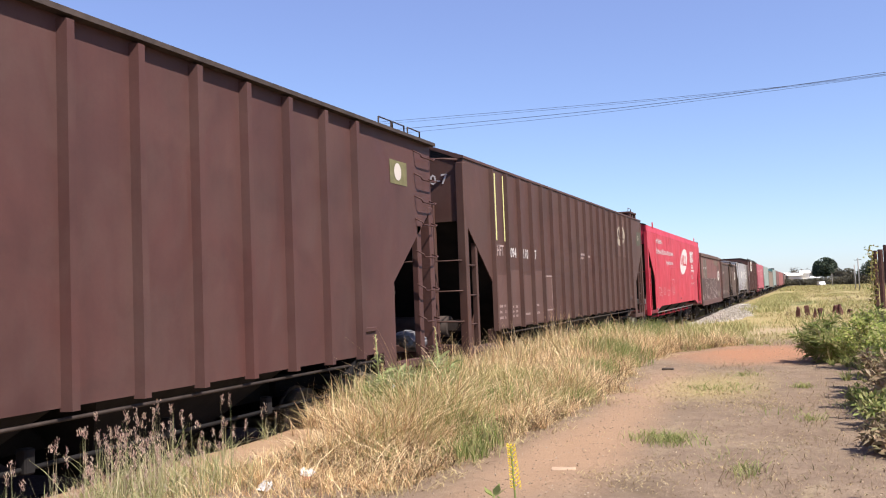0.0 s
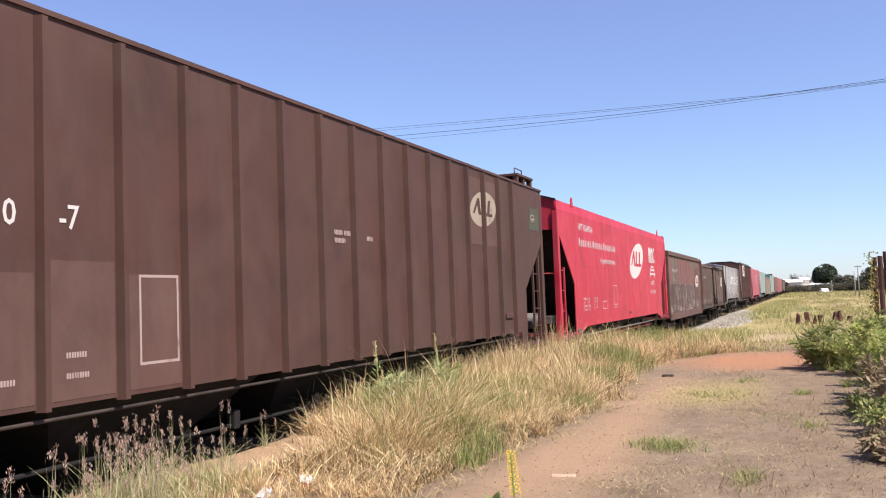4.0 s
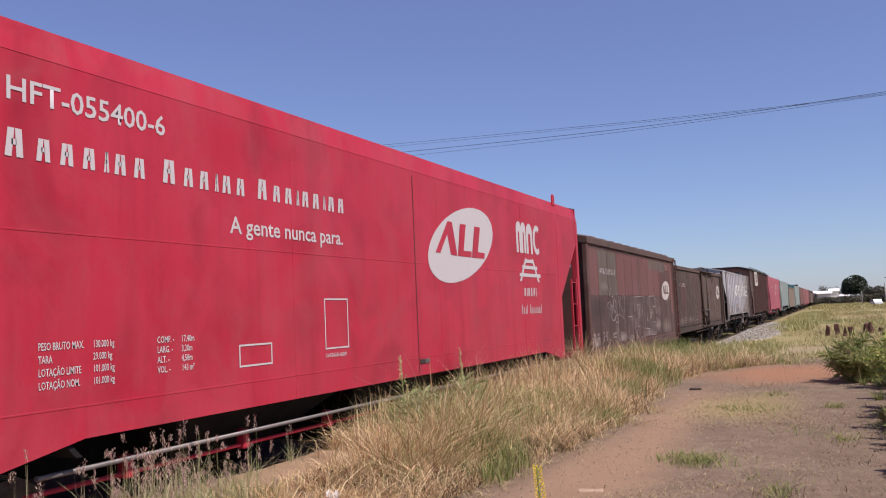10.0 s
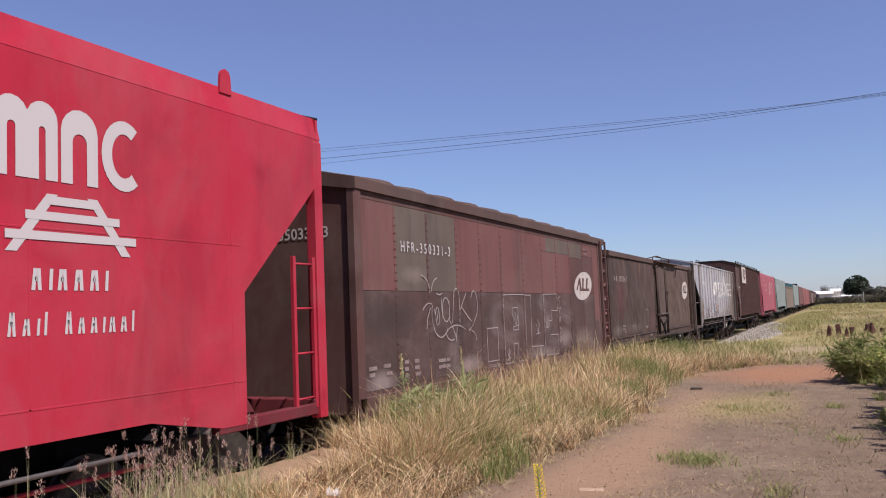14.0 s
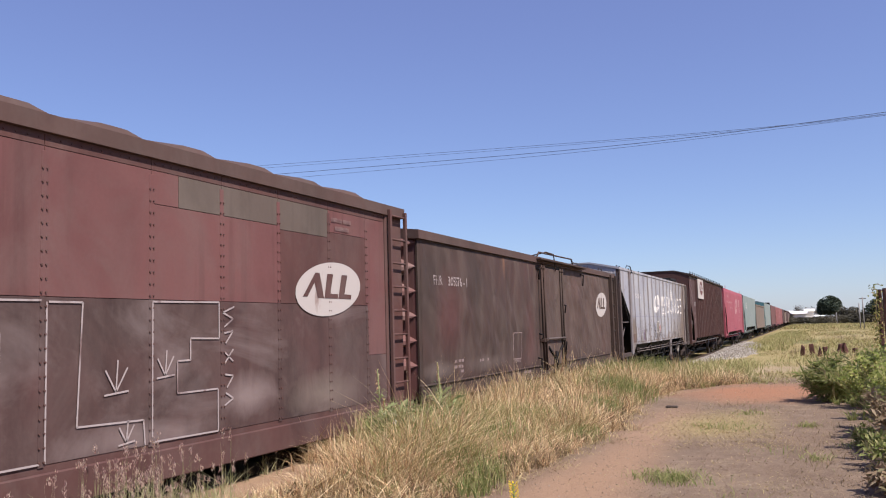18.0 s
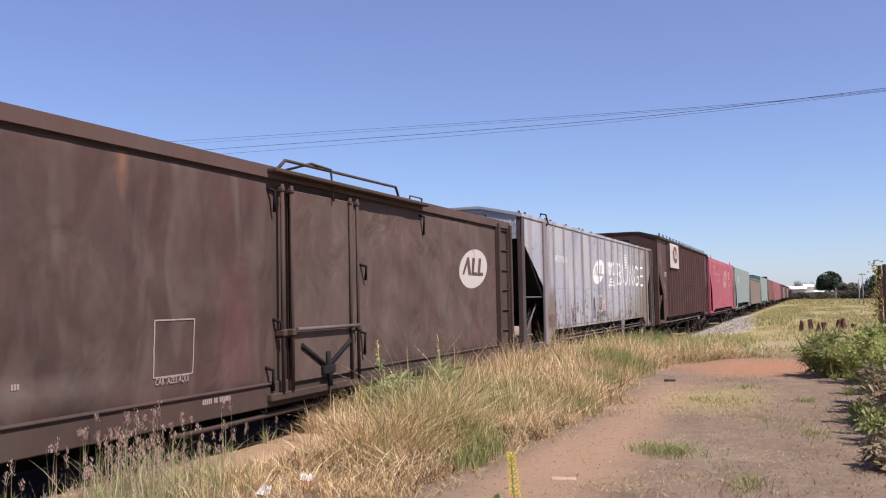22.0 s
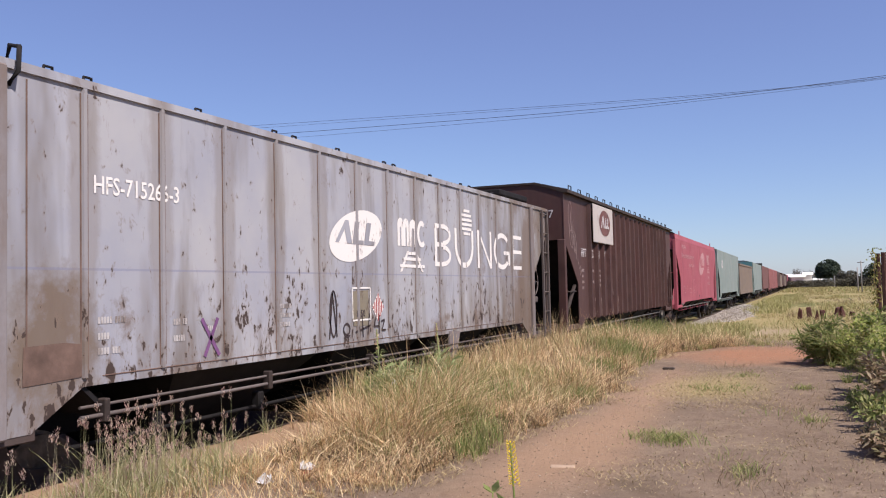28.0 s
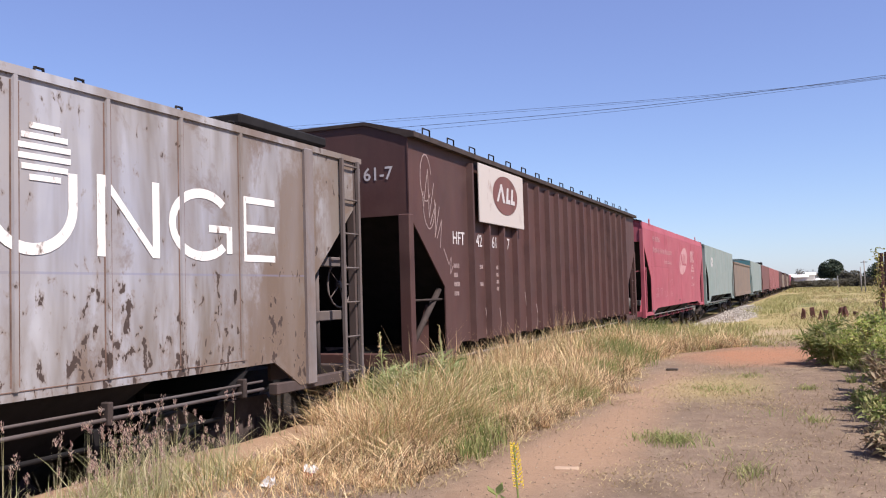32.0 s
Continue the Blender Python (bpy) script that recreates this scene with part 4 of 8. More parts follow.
def red_hopper(y0, mat, L=17.15, lab="bright red smooth hopper wagon with white emblem and writing", ink=None, foot=None):
    ink = ink or WHITE
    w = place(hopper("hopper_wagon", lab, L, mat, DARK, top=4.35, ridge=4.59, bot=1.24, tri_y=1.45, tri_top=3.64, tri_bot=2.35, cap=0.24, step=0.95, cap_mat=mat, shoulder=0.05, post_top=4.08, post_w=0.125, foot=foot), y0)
    k = 1.0
    for y in (1.62, 15.5):
        lug(w, mat, y, 4.35)
    for y in (1.62, 1.75, 5.6, 9.4, 13.2, 15.5):
        bm = bmesh.new()
        soft_box(bm, HALF - 0.005, HALF + 0.003, y, y + 0.02, 1.25, 4.05, 0.002)
        part("weld_seam", bm, mat, w)
    bm = bmesh.new()
    bar(bm, 8.595, 8.611, 1.26, 4.04, XP + 0.001)
    part("dark_seam", bm, BROWN, w)
    for a, m in ((8.64, GRIME_AND_SHADE), (8.80, TANK_GREY)):
        bm = bmesh.new()
        soft_box(bm, HALF - 0.005, HALF + 0.012, a, a + 0.14, 1.40, 1.46, 0.003)
        part("small_plate", bm, m, w)
    for z in (1.48, 2.80):
        bm = bmesh.new()
        soft_box(bm, HALF - 0.005, HALF + 0.003, 1.5, L - 1.5, z, z + 0.016, 0.002)
        part("weld_seam", bm, mat, w)
    for y in (0.0, L - 0.03):
        bm = bmesh.new()
        tube(bm, [(-1.58, y, 4.35), (-0.75, y, 4.60), (0.75, y, 4.60), (1.58, y, 4.35)], 0.025, 6)
        part("roof_rim", bm, DARK, w, "black roof rim")
    emblem(w, 10.36, 3.17, 1.33, 0.58, ink, mat, XP, 0.47)
    bm = bmesh.new()
    y = 2.05
    for t, h in (("X", 0.21), ("XXXIXX", 0.17), (" ", 0.1), ("X", 0.21), ("XXIXX", 0.17), (" ", 0.1), ("X", 0.21), ("XXIXXIXX", 0.17)):
        y = word(bm, t, y, 3.33, h, XP, 0.15, 1.12)
    tagged(part("company_name_bar", bm, ink, w, "company name as white bars"), kind="stuff")
    lettering("HFT-055400-6", 0.245, side_text(2.05, 3.75, XP), ink, w, "white stencilled number", 1.12)
    lettering("A gente nunca para.", 0.235, side_text(4.55, 2.95, XP), ink, w, "white painted slogan", 1.12)
    lettering("HFT-055400-6", 0.21, end_text(-0.02, 4.17, 0.02), ink, w, "white stencilled number")
    lessor_mark(w, ink, 12.91, 2.0, 1.0, XP, True)
    for r, (a, b) in enumerate((("PESO BRUTO MAX.", "130.000 kg"), ("TARA", "29.000 kg"), ("LOTAÇÃO LIMITE", "101.000 kg"), ("LOTAÇÃO NOM.", "101.000 kg"))):
        z = 1.93 - 0.095 * r
        lettering(a, 0.08, side_text(2.32, z, XP), ink, w, "", 0.62)
        lettering(b, 0.08, side_text(2.83, z, XP), ink, w, "", 0.62)
    for r, (a, b) in enumerate((("COMP. -", "17,40m"), ("LARG. -", "3,20m"), ("ALT. -", "4,58m"), ("VOL. -", "143 m³"))):
        z = 1.93 - 0.085 * r
        lettering(a, 0.08, side_text(3.53, z, XP), ink, w, "", 0.72)
        lettering(b, 0.08, side_text(3.83, z, XP), ink, w, "", 0.72)
    bm = bmesh.new()
    for ya, yb, za, zb in ((4.64, 5.18, 1.64, 1.86), (6.20, 6.72, 1.73, 2.31)):
        t = 0.018
        bar(bm, ya, yb, za, za + t, XP)
        bar(bm, ya, yb, zb - t, zb, XP)
        bar(bm, ya, ya + t, za + t, zb - t, XP)
        bar(bm, yb - t, yb, za + t, zb - t, XP)
    part("card_outline", bm, ink, w)
    lettering("CARTAZES AQUI", 0.06, side_text(6.20, 1.64, XP), ink, w)
    bm = bmesh.new()
    soft_box(bm, HALF - 0.01, HALF + 0.02, 1.55, 1.92, 1.11, 1.20, 0.004)
    part("maker_plate", bm, TANK_GREY, w, "small grey maker's plate")
    for yy in (0.18, L - 0.55):
        ladder(w, mat, 1.56, yy, 1.08, 2.75, "y", 0.38, 4, 0.014)
    ladder(w, mat, 0.30, 0.02, 1.1, 3.5, "x", 0.40, 5, 0.014)
    bm = bmesh.new()
    tube(bm, [(0.3, 0.03, 2.60), (1.5, 0.03, 2.60)], 0.014)
    part("end_handrail", bm, mat, w)
    for x in (-0.5, -0.15):
        bm = bmesh.new()
        soft_box(bm, x - 0.04, x + 0.04, 0.05, 0.13, 1.1, 3.5, 0.008)
        part("end_stanchion", bm, mat, w)
    return w


red_hopper(32.42, RED, foot=paint("dark_red_beam_paint", (0.13, 0.014, 0.020), (0.16, 0.020, 0.026), (0.10, 0.045, 0.036), 0.6, 0.5, 0.7))

# wagon D: patched riveted boxcar
L = 12.45
w = place(boxcar("boxcar", "old brown riveted boxcar with repainted patches and chalk scribbles", L, BOX_BROWN, 3.66, 4.02, 0.88, ROOF_BROWN, roof_ribs=[0.82 + 1.013 * k for k in range(11)], eave=(-0.02, 0.12)), 50.28)
edges = [0.10, 1.05, 2.05, 3.10, 4.06, 5.05, 6.19, 7.35, 8.34, 9.33, 10.40, 11.35, 11.88]


def sheet(y0, y1, z0, z1, m):
    bm = bmesh.new()
    soft_box(bm, HALF - 0.004, HALF + 0.006, y0, y1 - 0.006, z0, z1 - 0.006, 0.002)
    part("side_panel", bm, m, w)


for n, (a, b) in enumerate(zip(edges, edges[1:])):
    sheet(a, b, 3.54, 3.64, BOX_BROWN)
    sheet(a, b, 1.14, 2.39 if n < 11 else 1.75, BOX_LOWER)
    if n in (1, 2):
        sheet(a, b, 2.39, 3.54, BOX_OLIVE)
    elif n == 7:
        sheet(a, a + 0.36, 3.24, 3.54, BOX_RED)
        sheet(a + 0.36, b, 3.24, 3.54, BOX_OLIVE)
        sheet(a, b, 2.39, 3.24, BOX_RED)
    elif n == 8:
        sheet(a, b, 3.24, 3.54, BOX_OLIVE)
        sheet(a, b, 2.39, 3.24, BOX_RED)
    elif n == 9:
        sheet(a, b, 3.20, 3.54, BOX_OLIVE)
        sheet(a, b, 2.39, 3.20, BOX_BROWN)
    elif n == 10:
        sheet(a, b, 3.27, 3.54, BOX_RED)
        sheet(a, b, 2.39, 3.27, BOX_BROWN)
    else:
        sheet(a, b, 2.39 if n < 11 else 1.75, 3.54, BOX_RED)
for y in edges[:-1]:
    bm = bmesh.new()
    soft_box(bm, HALF, HALF + 0.010, y - 0.03, y + 0.03, 1.12, 2.388, 0.003)
    part("joint_strip", bm, BOX_LOWER, w)
    bm = bmesh.new()
    soft_box(bm, HALF, HALF + 0.010, y - 0.03, y + 0.03, 2.392, 3.5, 0.003)
    part("joint_strip", bm, BOX_BROWN if y in (2.05, 10.40) else BOX_RED, w)
bm = bmesh.new()
for y in edges[:-1]:
    for k in range(22):
        z = 1.16 + 0.105 * k
        for d in (-0.022, 0.022):
            disc(bm, 0, y + d, z, 0.009, HALF + 0.01, HALF + 0.02, 6)
for k in range(112):
    disc(bm, 0, 0.15 + k * 0.105, 3.60, 0.009, HALF + 0.004, HALF + 0.014, 6)
tagged(part("rivets", bm, BOX_BROWN, w), kind="stuff")
bm = bmesh.new()
soft_box(bm, HALF - 0.1, HALF + 0.03, -0.01, 0.16, 0.9, 3.66, 0.02)
part("corner_post", bm, BOX_BROWN, w)
bm = bmesh.new()
soft_box(bm, HALF - 0.1, HALF + 0.03, L - 0.56, L - 0.44, 0.9, 3.66, 0.02)
part("corner_post", bm, BOX_BROWN, w)
lettering("HFR-350331-3", 0.205, side_text(1.20, 2.925, XP + 0.012), WHITE, w, "white stencilled number", 0.92, 1.52)
lettering("350331-3", 0.2, end_text(0.47, 3.07, 0.02), WHITE, w, "white stencilled number")
emblem(w, 10.40, 2.575, 0.76, 0.33, CREAM, BOX_BROWN, XP + 0.012)
small_lines(w, FADED, [(0.25, 1.39, 0.05, (7,)), (0.25, 1.31, 0.05, (5,)), (0.64, 1.40, 0.05, (6,)), (0.66, 1.30, 0.05, (-1, 5)), (1.22, 1.41, 0.05, (4, -3, 5)), (1.22, 1.32, 0.05, (4, -3, 5)), (1.22, 1.23, 0.05, (3, -4, 5)), (2.3, 1.36, 0.05, (9, 4)), (2.3, 1.27, 0.05, (8, 5))], XP + 0.012)
small_lines(w, worn_letter("faint_stencil", (0.19, 0.115, 0.10), (0.13, 0.055, 0.048), 0.5), [(10.46, 3.40, 0.05, (9, 7)), (10.55, 3.30, 0.05, (12,))], XP + 0.012)
rng = random.Random(4)
CHALK = worn_letter("chalk_scribble", (0.35, 0.285, 0.265), (0.15, 0.09, 0.08), 0.55)


def scribble(parent, strokes, x, r=0.011, mat=None):
    bm = bmesh.new()
    for pts in strokes:
        dense = []
        for (a, b), (c, d) in zip(pts, pts[1:]):
            for k in range(4):
                dense.append((x, a + (c - a) * k / 4, b + (d - b) * k / 4))
        dense.append((x, *pts[-1]))
        for p, q in zip(dense, dense[1:]):
            v = Vector((0, q[1] - p[1], q[2] - p[2]))
            if v.length < 1e-4:
                continue
            s = Vector((0, -v.z, v.y)).normalized() * r
            bm.faces.new([bm.verts.new(Vector(p) + s), bm.verts.new(Vector(p) - s), bm.verts.new(Vector(q) - s), bm.verts.new(Vector(q) + s)])
    return tagged(part("scribble", bm, mat or CHALK, parent, "hand-drawn scribbled line"), kind="stuff")


def loop(cy, cz, ry, rz, a0=0.0, a1=math.tau, n=14, lean=0.0):
    return [(cy + ry * math.cos(a0 + (a1 - a0) * k / n) + lean * math.sin(a0 + (a1 - a0) * k / n), cz + rz * math.sin(a0 + (a1 - a0) * k / n)) for k in range(n + 1)]


xs = HALF + 0.016
scribble(w, [loop(1.80, 2.36, 0.28, 0.25, 1.6, 0.0), loop(2.38, 2.37, 0.25, 0.22, 3.1, 1.8), [(1.83, 2.13), (1.92, 2.19), (2.0, 2.22), (2.12, 2.21)], [(1.94, 1.85), (1.97, 2.0), (2.08, 2.15)],
             loop(2.42, 2.05, 0.30, 0.33, 2.7, 5.6, 18), loop(2.31, 2.03, 0.07, 0.13, n=12), [(2.2, 2.14), (2.27, 1.95), (2.36, 2.14)], [(2.30, 2.36), (2.42, 2.34), (2.50, 2.37)], [(2.46, 2.3), (2.47, 2.1), (2.50, 1.98)],
             loop(2.62, 2.12, 0.13, 0.18, 0.5, 5.6), [(2.74, 2.26), (2.74, 1.95), (2.80, 1.90)], [(2.84, 1.92), (2.93, 2.37)], loop(3.02, 2.3, 0.11, 0.14, 2.6, 0.2), [(3.12, 2.36), (3.14, 2.08), (3.12, 1.92)],
             [(3.16, 2.12), (3.40, 2.37)], [(3.20, 2.16), (3.48, 1.98), (3.58, 1.93)], loop(3.72, 2.19, 0.14, 0.22, 2.6, -1.2), [(3.77, 1.98), (3.64, 1.86), (3.47, 1.78)], loop(3.45, 1.62, 0.32, 0.18, 1.2, 0.0),
             loop(2.98, 1.70, 0.42, 0.18, 2.8, 0.6), [(2.84, 1.86), (2.93, 1.74), (2.97, 1.64)], [(2.95, 1.64), (3.02, 1.90)], loop(2.80, 1.80, 0.20, 0.14, 3.3, 5.2)], xs, 0.0085)


def arrow(y, z, h):
    return [[(y, z), (y + 0.02, z + h)], [(y, z), (y - h * 0.45, z + h * 0.7)], [(y, z), (y + h * 0.5, z + h * 0.75)], [(y - h * 0.5, z - 0.02), (y + h * 0.55, z)]]


scribble(w, [[(5.07, 2.35), (6.17, 2.36)], [(5.07, 2.35), (5.07, 1.14)], [(5.05, 1.15), (5.50, 1.15)], [(5.75, 1.15), (6.17, 1.15)], [(6.22, 2.35), (6.22, 1.15)], [(6.24, 2.35), (6.57, 2.35), (6.52, 1.38), (7.25, 1.36), (7.27, 1.15)],
             [(7.36, 1.20), (7.36, 2.37), (8.28, 2.38), (8.28, 2.03), (7.86, 2.04), (7.86, 1.84), (7.68, 1.84)], [(7.68, 1.84), (7.68, 1.55), (8.26, 1.55), (8.26, 1.15), (7.36, 1.16)],
             [(5.53, 2.12), (5.81, 2.12), (5.81, 1.72), (5.53, 1.72), (5.53, 2.12)], [(5.52, 1.15), (5.52, 1.48), (5.75, 1.48), (5.75, 1.15)], [(4.24, 1.79), (4.74, 1.79), (4.74, 1.24), (4.24, 1.24), (4.24, 1.79)]], xs, 0.008)
for y, z, h in ((5.67, 1.80, 0.24), (6.93, 1.62, 0.26), (7.52, 1.72, 0.22), (7.05, 1.20, 0.18), (5.25, 1.24, 0.18)):
    scribble(w, arrow(y, z, h), xs, 0.008)
lettering("CARTAZES AQUI", 0.07, side_text(4.22, 1.14, xs), CHALK, w, "white stencilled words", 1.05)
scribble(w, [[(8.52, 2.34), (8.34, 2.28), (8.50, 2.22), (8.36, 2.14)], [(8.36, 2.08), (8.50, 2.10), (8.38, 1.98)], [(8.36, 1.90), (8.50, 1.80)], [(8.36, 1.78), (8.50, 1.92)], [(8.36, 1.68), (8.50, 1.66), (8.40, 1.55)], [(8.38, 1.50), (8.50, 1.44), (8.36, 1.38)]], xs, 0.009)
ladder(w, BOX_BROWN, HALF + 0.07, L - 0.50, 0.9, 3.72, "y", 0.48, 9, 0.016)
ladder(w, BOX_BROWN, HALF - 0.04, L - 0.42, 0.9, 3.66, "y", 0.36, 9, 0.014)
roof_rings(w, BOX_BROWN, (L - 1.0,), HALF - 0.1, 3.66, 0.5, 0.12)

# wagon E: bulged boxcar with a sliding door
L = 14.1
w = place(boxcar("boxcar", "dented dark brown boxcar with corrugated ends and a sliding door", L, BULGED_FLAT, 3.49, 3.66, 1.04, ROOF_BROWN, end_ribs=6, end_mat=BOX_RED, eave=(-0.08, 0.05)), 63.24)
NY, NZ = 150, 60


def bulge(y, z):
    """How far the dented side sheet stands out from the frame."""
    a, b = (0.12, 6.15) if y < 7 else (7.95, L - 0.75)
    u, v = (y - a) / (b - a), (z - 1.24) / 2.14
    if not (0 < u < 1 and 0 < v < 1):
        return HALF + 0.004
    k = math.sin(math.pi * u) ** 0.4 * math.sin(math.pi * v) ** 0.5
    slant = Vector((y * 1.1 + z * 0.8, (z - y * 0.75) * 0.32, 2.0))
    d = 0.04 + 0.055 * noise.noise(Vector((y * 0.8, z * 1.1, 3.0))) + 0.034 * noise.noise(Vector((y * 2.2 + z, z * 1.8, 9.0)))
    d += 0.042 * noise.noise(slant * 3.4) * (0.5 + noise.noise(Vector((y * 0.9, z * 0.9, 17)))) + 0.007 * noise.noise(slant * 8.0)
    calm = math.exp(-(((y - 12.0) / 0.85) ** 4 + ((z - 2.6) / 0.5) ** 4))
    return HALF + 0.004 + max(k * d * (1 - calm) + 0.03 * calm, -0.001)


def conform(ob, off):
    for v in ob.data.vertices:
        v.co.x = bulge(v.co.y, v.co.z) + off
    return ob



for side_y0, side_y1 in ((0.12, 6.15), (7.95, L - 0.75)):
    bm = bmesh.new()
    grid = []
    for i in range(NY + 1):
        y = side_y0 + (side_y1 - side_y0) * i / NY
        col = []
        for j in range(NZ + 1):
            z = 1.24 + (3.38 - 1.24) * j / NZ
            col.append(bm.verts.new((bulge(y, z), y, z)))
        grid.append(col)
    for i in range(NY):
        for j in range(NZ):
            bm.faces.new((grid[i][j], grid[i + 1][j], grid[i + 1][j + 1], grid[i][j + 1])).smooth = True
    part("bulged_sheet", bm, BULGED if side_y0 < 7 else BULGED_REAR, w, "dented bulging steel sheet")
bm = bmesh.new()
soft_box(bm, HALF + 0.02, HALF + 0.07, 6.45, 7.85, 1.20, 3.32, 0.01)
door = part("sliding_door", bm, BULGED_REAR, w, "plain steel sliding door")
for y in (6.22, 6.40, 7.72, 7.90):
    bm = bmesh.new()
    tube(bm, [(HALF + 0.09, y, 1.12), (HALF + 0.09, y, 3.36)], 0.022, 8)
    soft_box(bm, HALF, HALF + 0.12, y - 0.03, y + 0.03, 3.27, 3.33, 0.015)
    soft_box(bm, HALF, HALF + 0.13, y - 0.035, y + 0.035, 1.71, 1.79, 0.015)
    part("door_post", bm, BULGED_FLAT, door)
bm = bmesh.new()
tube(bm, [(HALF + 0.12, 6.45, 1.78), (HALF + 0.12, 7.85, 1.78)], 0.022, 8)
part("locking_bar", bm, DIRTY, door, "worn bright locking bar")
bm = bmesh.new()
for a, b in (((6.6, 1.60), (7.15, 1.32)), ((7.70, 1.60), (7.15, 1.32))):
    tube(bm, [(HALF + 0.08, *a), (HALF + 0.08, *b)], 0.028, 6)
tube(bm, [(HALF + 0.09, 7.15, 1.5), (HALF + 0.12, 7.15, 1.1)], 0.03, 6)
soft_box(bm, HALF + 0.05, HALF + 0.12, 7.02, 7.28, 1.24, 1.34, 0.01)
part("door_brace", bm, DARK, door)
bm = bmesh.new()
soft_box(bm, HALF - 0.01, HALF + 0.17, 6.0, 10.0, 3.46, 3.51, 0.012)
part("door_rail", bm, BULGED_FLAT, w)
bm = bmesh.new()
soft_box(bm, HALF, HALF + 0.09, 6.0, 10.0, 1.04, 1.12, 0.01)
tube(bm, [(HALF - 0.05, 8.5, 0.9), (HALF - 0.05, 4.6, 0.88)], 0.03, 6)
part("bottom_door_rail", bm, BULGED_FLAT, w)
bm = bmesh.new()
tube(bm, [(HALF - 0.05, 6.30, 3.52), (HALF - 0.02, 6.45, 3.66), (HALF - 0.02, 9.25, 3.68), (HALF - 0.02, 9.35, 3.54)], 0.02, 6)
tube(bm, [(HALF - 0.4, 6.9, 3.62), (HALF - 0.02, 7.0, 3.70), (HALF + 0.07, 7.3, 3.66), (HALF + 0.1, 7.3, 3.28)], 0.016, 6)
part("roof_handrail", bm, BULGED_FLAT, w)
for y, z0, z1 in ((6.05, 3.30, 3.05), (9.95, 3.34, 3.05), (8.1, 2.55, 2.35), (6.15, 1.9, 1.7), (8.05, 1.7, 1.4), (6.0, 1.4, 1.15)):
    bm = bmesh.new()
    tube(bm, [(HALF, y, z0), (HALF + 0.09, y + 0.03, z0 - 0.03), (HALF + 0.05, y + 0.08, z1)], 0.02, 6)
    part("door_hook", bm, DARK, w)
emblem(w, 12.12, 2.60, 0.67, 0.34, CREAM, BULGED_REAR, HALF + 0.041)
conform(lettering("FHR", 0.21, side_text(0.56, 2.745, HALF), FLAKED, w, "faded stencilled code", 0.85), 0.006)
conform(lettering("305576 - 1", 0.21, side_text(1.13, 2.745, HALF), FLAKED, w, "faded stencilled number", 0.82), 0.006)
lettering("-1", 0.2, end_text(1.22, 2.86, 0.02), WHITE, w)
conform(small_lines(w, FADED, [(1.34, 1.51, 0.045, (4, -1, 4, 4)), (1.34, 1.42, 0.045, (4, -1, 4, 3)), (1.6, 1.34, 0.045, (5,)), (2.44, 1.48, 0.045, (2, 5, -4, 3))], HALF), 0.005)
lettering("ESQUI", 0.13, side_text(8.75, 1.03, HALF + 0.034), CHALK, w, "worn white stencilled word", 0.95)
for a, b in ((0.1, 6.1), (7.95, L - 0.75)):
    bm = bmesh.new()
    soft_box(bm, HALF - 0.01, HALF + 0.055, a, b, 1.215, 1.235, 0.006)
    part("sill_lip", bm, BULGED_FLAT, w)
conform(scribble(w, [[(4.30, 1.94), (4.83, 1.94), (4.83, 1.44), (4.30, 1.44), (4.30, 1.94)]], HALF, 0.007, FADED), 0.006)
conform(lettering("CARTAZES AQUI", 0.085, side_text(4.32, 1.375, HALF), FADED, w, "faded stencilled words", 0.70), 0.010)
small_lines(w, FADED, [(4.95, 1.13, 0.05, (5, 2, 6))], HALF + 0.034)
ladder(w, BULGED_FLAT, HALF + 0.02, L - 0.55, 1.0, 3.45, "y", 0.46, 7, 0.014)
for y in (L - 0.72, L - 0.06):
    bm = bmesh.new()
    soft_box(bm, HALF, HALF + 0.10, y - 0.04, y + 0.04, 1.1, 3.48, 0.01)
    part("end_post", bm, BULGED_FLAT, w)
roof_rings(w, BULGED_FLAT, (10.1, L - 1.1), HALF - 0.2, 3.60, 0.45, 0.06)


